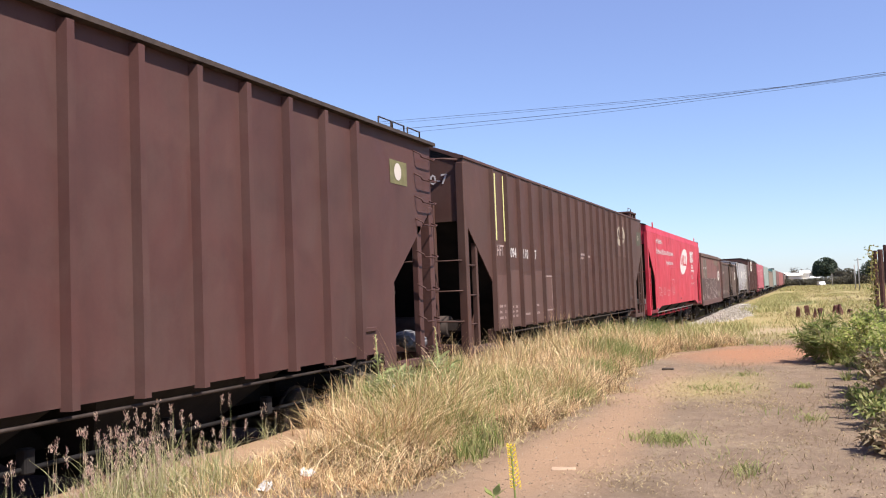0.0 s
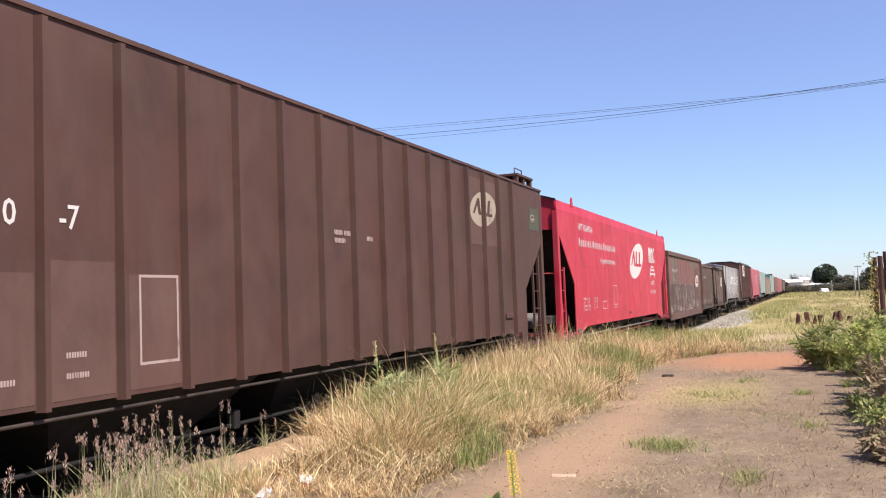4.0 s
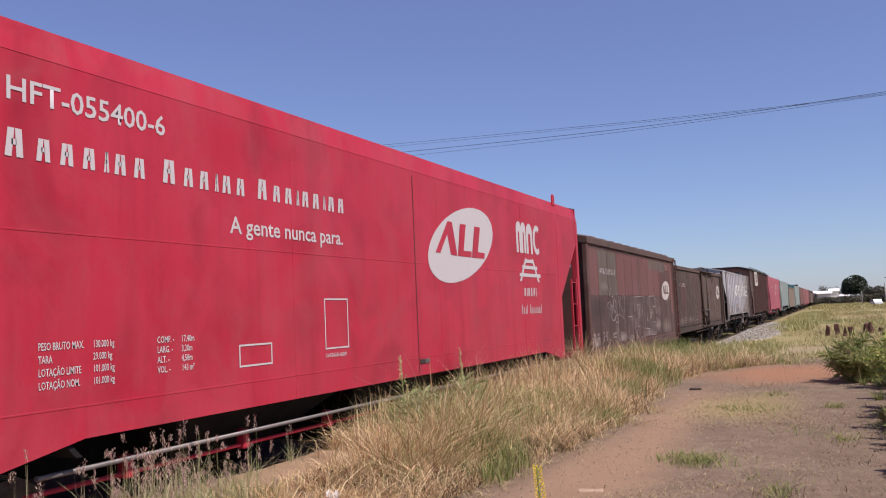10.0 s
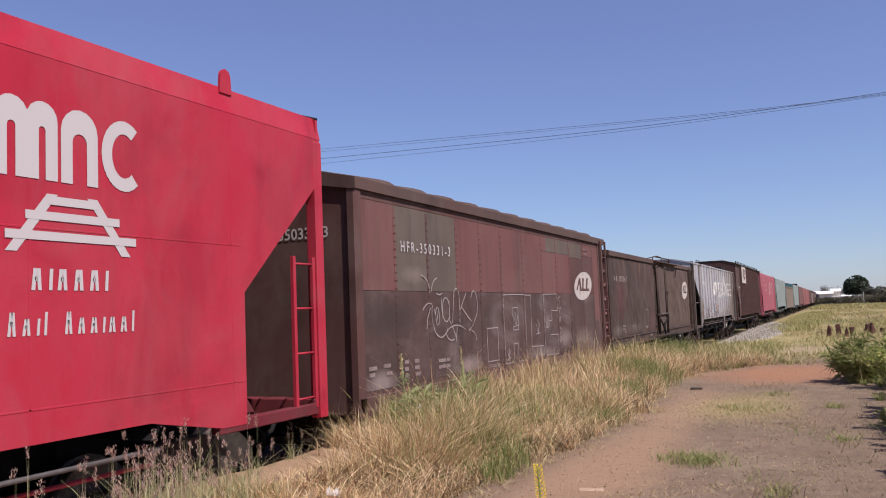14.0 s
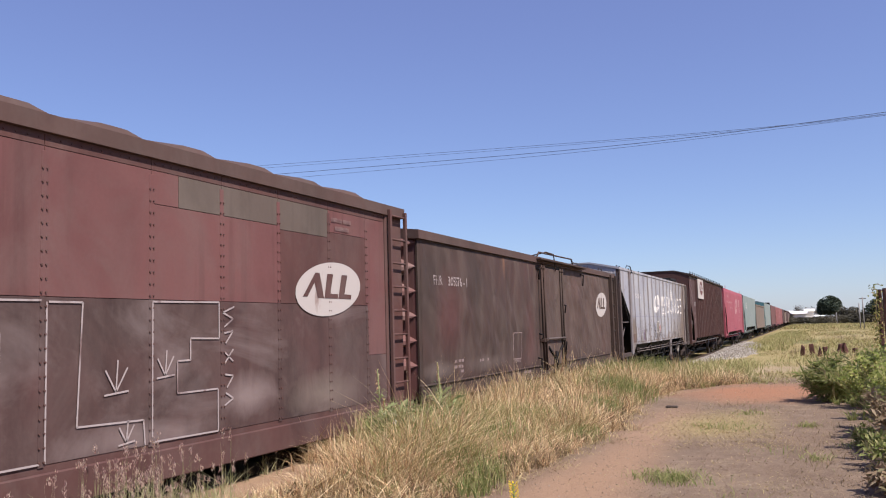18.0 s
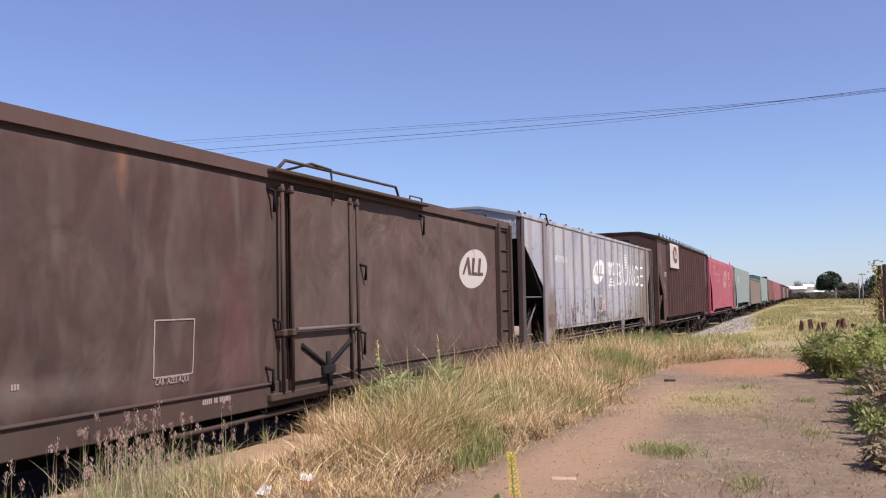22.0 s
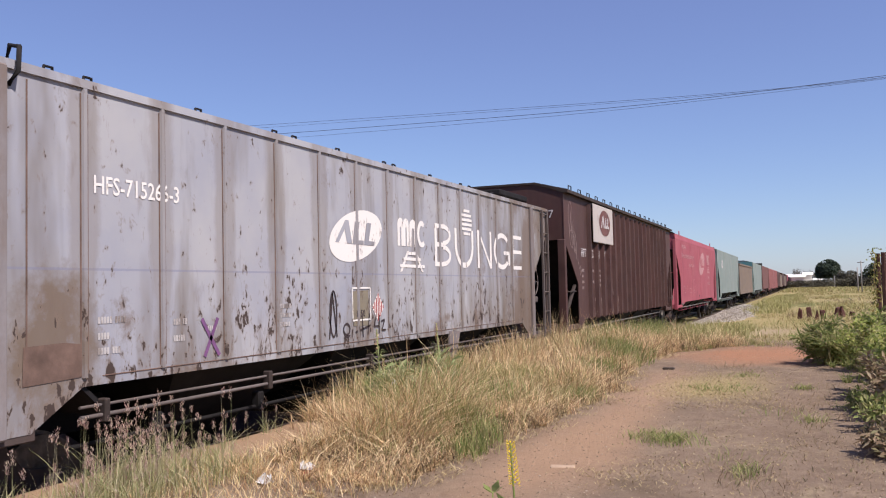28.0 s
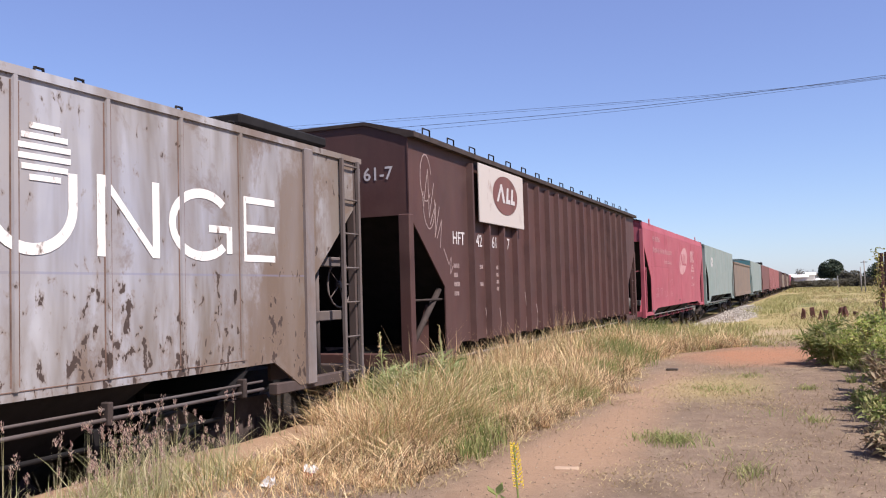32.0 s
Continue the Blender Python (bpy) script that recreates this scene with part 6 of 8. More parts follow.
# ---- grass, weeds and shrubs ----
STRAW = leafy("straw_blades", [(0.0, (0.68, 0.48, 0.26)), (0.15, (0.95, 0.77, 0.48)), (0.30, (0.76, 0.56, 0.31)), (0.46, (0.58, 0.37, 0.20)), (0.60, (0.42, 0.24, 0.14)), (0.72, (0.26, 0.17, 0.09)), (0.86, (0.39, 0.34, 0.15)), (1.0, (0.70, 0.48, 0.30))], through=0.32)
OLIVE_GRASS = leafy("olive_blades", [(0.0, (0.24, 0.25, 0.09)), (0.35, (0.38, 0.34, 0.15)), (0.65, (0.30, 0.29, 0.11)), (1.0, (0.47, 0.39, 0.21))])
GREEN = leafy("green_blades", [(0.0, (0.15, 0.19, 0.055)), (0.4, (0.25, 0.285, 0.09)), (0.75, (0.37, 0.36, 0.15)), (1.0, (0.42, 0.35, 0.18))], through=0.4)
DARK_GREEN = leafy("dark_leaves", [(0.0, (0.20, 0.25, 0.06)), (0.45, (0.38, 0.43, 0.12)), (0.8, (0.54, 0.53, 0.20)), (1.0, (0.50, 0.42, 0.23))], through=0.5)
DEAD = leafy("dead_leaves", [(0.0, (0.24, 0.165, 0.105)), (0.5, (0.34, 0.25, 0.155)), (0.8, (0.20, 0.18, 0.09)), (1.0, (0.46, 0.36, 0.24))])
PURPLE = leafy("purple_seed_heads", [(0.0, (0.26, 0.13, 0.12)), (0.3, (0.42, 0.27, 0.23)), (0.75, (0.66, 0.51, 0.40)), (1.0, (0.50, 0.41, 0.27))], through=0.4)
FIELD = leafy("field_blades", [(0.0, (0.36, 0.32, 0.14)), (0.3, (0.46, 0.38, 0.19)), (0.55, (0.29, 0.29, 0.11)), (0.8, (0.27, 0.20, 0.10)), (1.0, (0.42, 0.32, 0.16))])


class Blades:
    """Gathers tapered, bending grass blades into one mesh."""

    def __init__(self, seed):
        self.rng = np.random.default_rng(seed)
        self.v, self.f, self.n = [], [], 0

    def add(self, pos, height, width, bend, droop=1.0, aim=None, scale=None):
        r = self.rng
        n = len(pos)
        pos = np.array(pos, float)
        h = height[0] + (height[1] - height[0]) * r.random(n)
        wd = width[0] + (width[1] - width[0]) * r.random(n)
        if scale is not None:
            h = h * np.array(scale)
        a = r.random(n) * math.tau if aim is None else np.array(aim) + r.normal(0, 0.5, n)
        b = (bend[0] + (bend[1] - bend[0]) * r.random(n)) * h
        face = a + r.normal(0, 0.9, n)
        side = np.stack([np.cos(face + 1.57), np.sin(face + 1.57), np.zeros(n)], 1)
        lean = np.stack([np.cos(a), np.sin(a), np.zeros(n)], 1)
        up = np.array([0, 0, 1.0])
        pts = []
        for k, w in ((0.0, 1.0), (0.4, 0.85), (0.75, 0.55), (1.0, 0.0)):
            c = pos + lean * (b * k ** 1.8)[:, None] + up * (h * (k - 0.18 * droop * (b / h) * k * k))[:, None]
            if w:
                pts += [c - side * (wd * w / 2)[:, None], c + side * (wd * w / 2)[:, None]]
            else:
                pts.append(c)
        self.v.append(np.stack(pts, 1).reshape(-1, 3))
        base = self.n + 7 * np.arange(n)
        for q in ((0, 1, 3, 2), (2, 3, 5, 4), (4, 5, 6)):
            self.f.append([tuple(row) for row in (base[:, None] + np.array(q)).tolist()])
        self.n += 7 * n

    def made(self, name, mat, label="", category="grass"):
        verts = np.concatenate(self.v).tolist()
        faces = [f for part_f in self.f for f in part_f]
        return tagged(mesh_thing(name, verts, faces, mat), label, category, kind="stuff")


def scatter(rng, n, x_of, y_range, keep=None, drop=0.01, clump=0.0, per=1):
    pts = []
    while len(pts) < n:
        y = rng.uniform(*y_range)
        lo, hi = x_of(y)
        x = rng.uniform(lo, hi)
        if keep and not keep(x, y):
            continue
        for _ in range(per):
            px, py = x + rng.gauss(0, clump), y + rng.gauss(0, clump)
            pts.append((px, py, ground_z(px, py) - drop))
    return pts


def border(y):
    """Where the grass meets the path."""
    for (a, p), (b, q) in zip(BORDER, BORDER[1:]):
        if a <= y <= b:
            return p + (q - p) * (y - a) / (b - a) + 0.22 * noise.noise(Vector((0, y * 1.3, 7)))
    return BORDER[0][1] if y < BORDER[0][0] else BORDER[-1][1]


BORDER = [(2.0, -3.9), (5.0, -3.7), (6.6, -3.2), (8.4, -3.12), (10.5, -2.85), (13.0, -2.8), (15.5, -3.1), (18.0, -3.25), (21.0, -3.1), (23.0, -2.0), (25.0, -0.8)]
rng = random.Random(11)


def bank_keep(x, y):
    bare = y < 8.5 and x < -4.45 - 0.12 * (y - 6)
    patchy = noise.noise(Vector((x * 1.1, y * 1.1, 2))) + 0.5 * noise.noise(Vector((x * 2.7, y * 2.7, 12))) > -0.15
    return patchy and not (bare and rng.random() < 0.97)


strip = lambda y: (-5.45 + 0.9 * smooth(18, 30, y), border(y))


def tufts(g, n, x_of, y_range, keep, blades, radius, height, width, bend, mess=0.7):
    """Separate tussocks: blades fan out from each root, and every tussock has its own size."""
    roots = scatter(rng, n, x_of, y_range, keep)
    pos, aim, scale = [], [], []
    for x, y, _ in roots:
        size = rng.uniform(0.45, 1.25) * (0.35 + 0.65 * smooth(6.4, 8.6, y + 0.5 * (x + 4.2)))
        size *= 0.85 + 0.75 * noise.noise(Vector((x * 1.1, y * 0.8, 51)))
        size *= 0.42 + 0.58 * smooth(-0.05, 0.55, border(y) - x)
        for _ in range(int(blades * rng.uniform(0.5, 1.3))):
            a, q = rng.uniform(0, math.tau), radius * math.sqrt(rng.random()) * size
            px, py = x + q * math.cos(a), y + q * math.sin(a)
            pos.append((px, py, ground_z(px, py) - 0.01))
            aim.append(a + rng.gauss(0, mess))
            scale.append(size)
    g.add(pos, height, width, bend, 1.0, aim, scale)


g = Blades(1)
tufts(g, 330, strip, (5.8, 13), bank_keep, 74, 0.17, (0.15, 0.62), (0.005, 0.011), (0.1, 2.0), 1.3)
tufts(g, 260, strip, (6.6, 14), bank_keep, 9, 0.07, (0.45, 0.95), (0.005, 0.010), (0.05, 0.9), 1.0)
g.add(scatter(rng, 2600, strip, (6.4, 13), bank_keep, 0.01, 0.05, 2), (0.12, 0.42), (0.004, 0.010), (0.7, 2.6))
tufts(g, 360, strip, (13, 25), bank_keep, 60, 0.22, (0.2, 0.66), (0.007, 0.015), (0.1, 1.8), 1.3)
tufts(g, 200, strip, (13, 25), bank_keep, 9, 0.09, (0.5, 0.95), (0.008, 0.014), (0.05, 0.8), 1.0)
g.add(scatter(rng, 2400, strip, (13, 25), bank_keep, 0.01, 0.06, 3), (0.15, 0.5), (0.006, 0.012), (0.7, 2.0))
g.add(scatter(rng, 3000, lambda y: (border(y) - 0.35, border(y) + 0.1), (5.0, 22), None, 0.0, 0.05, 6), (0.08, 0.22), (0.004, 0.009), (0.4, 1.2))
tufts(g, 240, lambda y: (-5.35, -4.5), (8.4, 20), None, 14, 0.10, (0.5, 0.85), (0.005, 0.010), (0.05, 0.5))
g.add(scatter(rng, 2600, lambda y: (-4.75, -3.6), (4.4, 7.4), None, 0.0, 0.06, 8), (0.05, 0.2), (0.003, 0.008), (0.3, 1.4))
# short dark blades added to paint the shade in the hollows
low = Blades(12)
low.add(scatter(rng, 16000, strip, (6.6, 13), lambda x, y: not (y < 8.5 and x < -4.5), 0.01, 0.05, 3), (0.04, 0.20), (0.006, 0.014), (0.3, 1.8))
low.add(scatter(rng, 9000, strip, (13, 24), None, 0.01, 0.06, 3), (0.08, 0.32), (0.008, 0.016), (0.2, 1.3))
low.made("gap_shade_blades", leafy("gap_shade_blades", [(0.0, (0.11, 0.07, 0.045)), (0.45, (0.22, 0.14, 0.08)), (0.8, (0.17, 0.15, 0.07)), (1.0, (0.36, 0.25, 0.14))], 0.85, 0.2), "short dark blades standing for shade between the grass tufts")
g.made("dry_grass", STRAW, "straw-coloured dry grass on the bank beside the track")
g = Blades(2)
tufts(g, 340, strip, (7.2, 14), lambda x, y: noise.noise(Vector((x * 0.7, y * 0.7, 31))) > 0.0 and bank_keep(x, y), 38, 0.14, (0.20, 0.6), (0.004, 0.010), (0.1, 1.2), 1.2)
tufts(g, 240, strip, (14, 25), lambda x, y: noise.noise(Vector((x * 0.7, y * 0.7, 31))) > 0.0, 28, 0.14, (0.3, 0.62), (0.009, 0.017), (0.1, 0.7))
g.add(scatter(rng, 800, lambda y: (-5.2, -4.2), (3.8, 6.4), None, 0.01, 0.06, 8), (0.06, 0.24), (0.004, 0.008), (0.1, 0.6))
g.made("olive_grass", OLIVE_GRASS, "half-dry olive grass among the straw")
g = Blades(3)
for cx, cy, r, n, h in ((-3.75, 17.6, 0.5, 1400, 0.66), (-3.55, 15.2, 0.32, 700, 0.45), (-3.12, 12.0, 0.25, 320, 0.3), (-3.16, 8.0, 0.22, 260, 0.25), (-4.7, 21.6, 0.7, 1100, 0.8), (-4.3, 9.4, 0.5, 650, 0.62), (-3.8, 8.8, 0.35, 420, 0.45), (-3.7, 10.6, 0.35, 400, 0.5), (-3.85, 12.6, 0.4, 420, 0.5), (-3.25, 8.6, 0.2, 200, 0.3), (-4.75, 9.5, 0.35, 420, 0.62), (-4.95, 10.4, 0.25, 300, 0.7), (-4.8, 11.5, 0.22, 280, 0.78), (-4.6, 21.5, 0.8, 700, 0.6), (-3.4, 9.2, 0.25, 140, 0.3), (-3.9, 24.0, 1.0, 900, 0.6), (-4.6, 27.5, 0.9, 900, 0.75)):
    pts = []
    for _ in range(n):
        px, py = rng.gauss(cx, r * 0.6), rng.gauss(cy, r * 0.8)
        pts.append((px, py, ground_z(px, py)))
    g.add(pts, (h * 0.5, h), (0.006, 0.016), (0.1, 0.7))
for cx, cy, rx, ry, n in ((-1.42, 9.22, 0.34, 0.30, 620), (-1.3, 13.9, 0.6, 0.45, 260), (-0.09, 14.1, 0.2, 0.2, 120), (0.0, 10.8, 0.14, 0.14, 90), (-0.54, 7.7, 0.14, 0.25, 110), (-0.3, 11.2, 0.5, 0.5, 60), (-1.0, 15.6, 0.3, 0.3, 120), (0.55, 12.2, 0.25, 0.3, 160), (0.75, 10.3, 0.25, 0.5, 260), (-0.75, 8.2, 0.3, 0.3, 40)):
    pts = []
    for _ in range(n):
        px, py = rng.gauss(cx, rx * 0.5), rng.gauss(cy, ry * 0.6)
        pts.append((px, py, ground_z(px, py)))
    g.add(pts, (0.03, 0.12), (0.004, 0.011), (0.4, 1.4))
g.made("green_grass", GREEN, "fresh green grass tufts in the dry ground")

# short straw lying on the path
g = Blades(4)
pts = []
for _ in range(6500):
    y = 6.0 + 18 * rng.random() ** 1.3
    x = rng.uniform(border(y) - 0.2, 1.6)
    if noise.noise(Vector((x * 0.9, y * 0.5, 14))) + rng.uniform(-0.35, 0.35) > 0.05:
        pts.append((x, y, ground_z(x, y) + 0.004))
g.add(pts, (0.006, 0.016), (0.004, 0.009), (1.5, 4.5), droop=0.2)
g.add(scatter(rng, 2600, lambda y: (border(y) - 0.15, border(y) + 0.30), (5.0, 22), None, -0.004, 0.05, 5), (0.02, 0.06), (0.005, 0.011), (1.2, 4.0), droop=0.3)
pts = []
for _ in range(1500):
    px, py = rng.gauss(-1.5, 0.55), rng.gauss(14.3, 1.3)
    pts.append((px, py, ground_z(px, py)))
g.add(pts, (0.015, 0.05), (0.004, 0.010), (0.6, 2.5))
for cx, cy, rx, ry, n in ((-1.35, 13.6, 0.75, 0.8, 900), (-1.1, 11.9, 0.7, 0.5, 420), (-1.5, 7.3, 0.5, 0.35, 260), (-1.1, 7.9, 0.55, 0.3, 260), (-0.6, 12.6, 0.4, 0.5, 200), (-0.3, 9.2, 0.7, 0.9, 220)):
    pts = []
    for _ in range(n):
        px, py = rng.gauss(cx, rx * 0.6), rng.gauss(cy, ry * 0.7)
        pts.append((px, py, ground_z(px, py)))
    g.add(pts, (0.010, 0.036), (0.004, 0.009), (0.6, 3.0), droop=0.4)
g.made("straw_litter", leafy("lying_straw", [(0.0, (0.36, 0.28, 0.14)), (0.4, (0.50, 0.40, 0.21)), (0.7, (0.27, 0.19, 0.10)), (1.0, (0.42, 0.32, 0.17))], 0.9, 0.1), "short dry straw scattered on the earth path", "straw")

# withered weeds and leaf litter on the path
g = Blades(14)
pts = []
while len(pts) < 2600:
    y = 5.6 + 15 * rng.random() ** 1.3
    x = rng.uniform(border(y) - 0.1, 1.9)
    worn_track = 1.3 * math.exp(-((x + 2.3) / 0.6) ** 4) * (1 - smooth(16, 19, y)) + smooth(17, 18.5, y)
    if noise.noise(Vector((x * 1.3, y * 0.9, 33))) + 0.5 * noise.noise(Vector((x * 4, y * 3, 35))) - worn_track + rng.uniform(-0.25, 0.25) > 0.12:
        pts.append((x, y, ground_z(x, y) + 0.002))
g.add(pts, (0.005, 0.022), (0.006, 0.018), (0.8, 3.0), droop=0.3)
for cx, cy, r, n, h in ((-0.54, 7.5, 0.16, 70, 0.14), (-0.35, 7.3, 0.22, 60, 0.08), (0.02, 10.45, 0.14, 60, 0.10), (0.2, 8.1, 0.22, 60, 0.07), (0.62, 13.8, 0.3, 90, 0.14), (-1.4, 17.3, 0.35, 120, 0.12), (0.3, 9.2, 0.3, 60, 0.08), (-0.1, 12.0, 0.4, 90, 0.08), (-3.2, 9.6, 0.3, 90, 0.10), (-3.0, 12.0, 0.3, 90, 0.10), (0.5, 11.2, 0.25, 70, 0.12)):
    pts = []
    for _ in range(n):
        px, py = rng.gauss(cx, r), rng.gauss(cy, r * 1.3)
        pts.append((px, py, ground_z(px, py)))
    g.add(pts, (h * 0.3, h), (0.004, 0.011), (0.3, 1.6))
g.made("leaf_litter", DEAD, "brown leaf litter and withered weeds on the path", "litter")

# the field beyond
g = Blades(5)
fieldx = lambda y: (-4.3 + 0.02 * y, 8 + 0.06 * y)
g.add(scatter(rng, 15000, fieldx, (23, 55), lambda x, y: noise.noise(Vector((x * 0.35, y * 0.2, 5))) > -0.15 and not (x < -2.7 and 33 < y < 74) and ((x + 1.2) / 1.1) ** 2 + ((y - 33.5) / 3.6) ** 2 > 1 + rng.uniform(-0.6, 0.6), 0.02, 0.3, 8), (0.05, 0.24), (0.009, 0.022), (0.3, 1.5))
g.add(scatter(rng, 14000, fieldx, (55, 170), lambda x, y: noise.noise(Vector((x * 0.3, y * 0.09, 25))) + 0.5 * noise.noise(Vector((x * 0.9, y * 0.3, 27))) > 0.0, 0.02, 0.35, 8), (0.08, 0.40), (0.018, 0.045), (0.2, 1.2))
g.add(scatter(rng, 4200, lambda y: (-4.0, 10 + 0.1 * y), (165, 285), None, 0.02, 0.8, 4), (0.25, 0.6), (0.10, 0.25), (0.2, 0.9))
g.made("field_grass", FIELD, "yellowing dry grass across the open field")
g = Blades(6)
g.add(scatter(rng, 7000, fieldx, (26, 150), lambda x, y: noise.noise(Vector((x * 0.25, y * 0.1, 15))) > 0.12, 0.02, 0.3, 8), (0.12, 0.42), (0.02, 0.05), (0.2, 0.9))
g.add(scatter(rng, 5000, lambda y: (-4.4 + 0.008 * y, -1.6 + 0.004 * y), (56, 130), None, 0.02, 0.3, 8), (0.15, 0.45), (0.025, 0.06), (0.2, 0.8))
g.add(scatter(rng, 2200, lambda y: (-4.6, -2.0), (25, 37), None, 0.02, 0.2, 8), (0.15, 0.5), (0.014, 0.03), (0.2, 0.8))
g.add(scatter(rng, 700, lambda y: (-3.7, 0.6), (26, 42), lambda x, y: noise.noise(Vector((x * 0.5, y * 0.3, 44))) > -0.1, 0.02, 0.25, 8), (0.08, 0.30), (0.012, 0.026), (0.3, 1.1))
g.add(scatter(rng, 4200, lambda y: (-4.0, 10 + 0.1 * y), (165, 285), None, 0.02, 0.8, 1), (0.25, 0.6), (0.10, 0.2), (0.2, 0.9))
g.made("green_field_grass", OLIVE_GRASS, "greener grass patches in the open field")

STALK = leafy("feather_grass_stalks", [(0.0, (0.24, 0.26, 0.11)), (0.4, (0.36, 0.34, 0.17)), (0.8, (0.50, 0.42, 0.27)), (1.0, (0.28, 0.25, 0.12))])
g = Blades(13)
g.add(scatter(rng, 420, lambda y: (-0.9, 3.2), (45.5, 54), lambda x, y: noise.noise(Vector((x * 0.7, y * 0.4, 61))) > -0.05, 0.02, 0.15, 8), (0.10, 0.36), (0.014, 0.030), (0.2, 1.0))
g.add(scatter(rng, 300, lambda y: (1.5, 7.0), (58, 95), lambda x, y: noise.noise(Vector((x * 0.5, y * 0.15, 71))) > 0.1, 0.02, 0.3, 8), (0.15, 0.5), (0.03, 0.06), (0.2, 1.0))
g.made("brown_field_weeds", DEAD, "withered brown weeds round the sleeper stumps", "weeds")
# feather grass with purple heads near the bank's edge
g = Blades(7)
heads = Blades(8)
pts = []
for _ in range(190):
    cy = rng.choice((4.0, 4.5, 4.75, 4.9, 5.05, 5.15, 5.25, 5.35, 5.5, 6.0))
    pts.append((rng.gauss(-4.72, 0.20), rng.gauss(cy, 0.13)))
for _ in range(16):
    pts.append((rng.gauss(-5.3, 0.10), rng.uniform(6.0, 8.0)))
for x, y in pts:
    z = ground_z(x, y)
    h = 0.10 + 0.54 * rng.random() ** 1.2 if y < 6.3 else rng.uniform(0.12, 0.35)
    ax, ay = rng.gauss(0, 0.09), rng.gauss(0, 0.09)
    g.add([(x, y, z), (x + 0.004, y + 0.003, z)], (h, h + 0.02), (0.003, 0.0045), (0.0, 0.06))
    hl = 0.04 + 0.09 * rng.random() ** 1.5
    cluster = [(x + rng.gauss(0, 0.008) + ax * 0.1, y + rng.gauss(0, 0.008), z + h - 0.03 + hl * k / 30) for k in range(30)]
    heads.add(cluster, (0.012, 0.026), (0.003, 0.006), (0.2, 0.9))
    g.add([(x + rng.gauss(0, 0.03), y + rng.gauss(0, 0.04), z) for _ in range(9)], (h * 0.3, h * 0.85), (0.004, 0.008), (0.2, 1.1))
g.made("feather_grass_stalk", STALK, "thin stalks of feather grass on the bank")
heads.made("feather_grass_head", PURPLE, "fluffy purplish seed heads of feather grass")

WEED = leafy("weed_leaves", [(0.0, (0.24, 0.28, 0.11)), (0.6, (0.36, 0.40, 0.18)), (1.0, (0.50, 0.48, 0.28))], through=0.45)
# taller weeds with seed spikes standing in the grass
for x, y, top in ((-4.6, 8.9, 1.62), (-4.75, 11.0, 1.60), (-4.7, 9.25, 1.25), (-4.9, 11.4, 1.35)):
    z = ground_z(x, y)
    weed = tagged(new("tall_weed"), "tall green weed with a pale seed spike", "weed", "tall weeds in the grass")
    weed.location = (x, y, z)
    bm = bmesh.new()
    h = top - z
    tube(bm, [(0, 0, 0), (0.02, 0.01, h * 0.5), (-0.02, 0.03, h)], 0.006, 5)
    part("stem", bm, WEED, weed)
    bm = bmesh.new()
    for k in range(70):
        t = rng.uniform(0.72, 1.0)
        c = Vector((-0.02 * t + rng.gauss(0, 0.008), 0.03 * t + rng.gauss(0, 0.008), h * t))
        d = Vector((rng.gauss(0, 1), rng.gauss(0, 1), rng.gauss(0.8, 0.5))).normalized() * 0.025
        s = d.cross(Vector((rng.gauss(0, 1), rng.gauss(0, 1), 1))).normalized() * 0.006
        bm.faces.new([bm.verts.new(c - s), bm.verts.new(c + d * 0.5 - s), bm.verts.new(c + d), bm.verts.new(c + s)])
    part("seed_spike", bm, STRAW, weed)
    for k in range(44):
        t = rng.uniform(0.1, 0.75)
        a = rng.uniform(0, math.tau)
        bm = bmesh.new()
        ln = rng.uniform(0.08, 0.20)
        c = Vector((0.02 * t, 0.01, h * t))
        u = Vector((math.cos(a), math.sin(a), 0.6)) * ln
        s = Vector((-math.sin(a), math.cos(a), 0)) * ln * 0.055
        b0 = c + u * 0.5 + Vector((0, 0, 0.02))
        bm.faces.new([bm.verts.new(c), bm.verts.new(b0 - s), bm.verts.new(c + u - Vector((0, 0, ln * 0.3))), bm.verts.new(b0 + s)])
        part("leaf", bm, WEED, weed)

# yellow flower spike close to the camera
fx, fy = -1.08, 3.2
fz = ground_z(fx, fy)
flower = tagged(new("yellow_flower"), "yellow flower spike on a thin green stem", "flower")
flower.location = (fx, fy, fz)
bm = bmesh.new()
tip = 2.06 - 0.60 - fz
tube(bm, [(0.03, 0, 0), (0.018, 0.0, tip * 0.6), (-0.002, 0, tip)], 0.004, 6)
part("stem", bm, GREEN, flower)
PETAL = plain("yellow_petals", (0.75, 0.55, 0.02), 0.6, 0.2, 40)
bm = bmesh.new()
for k in range(120):
    t = k / 120
    a = k * 2.4
    r = 0.0145 * (1 - 0.35 * t)
    c = Vector((0.012 + r * math.cos(a) - 0.014 * t, r * math.sin(a), tip - 0.165 + 0.17 * t))
    u = Vector((math.cos(a), math.sin(a), 0.5)) * 0.007
    s = Vector((-math.sin(a), math.cos(a), 0)) * 0.0045
    w0 = Vector((0, 0, 0.004))
    bm.faces.new([bm.verts.new(c), bm.verts.new(c + u - s), bm.verts.new(c + u * 1.2 + w0), bm.verts.new(c + u + s)])
part("petal_spike", bm, PETAL, flower, "bright yellow petals")
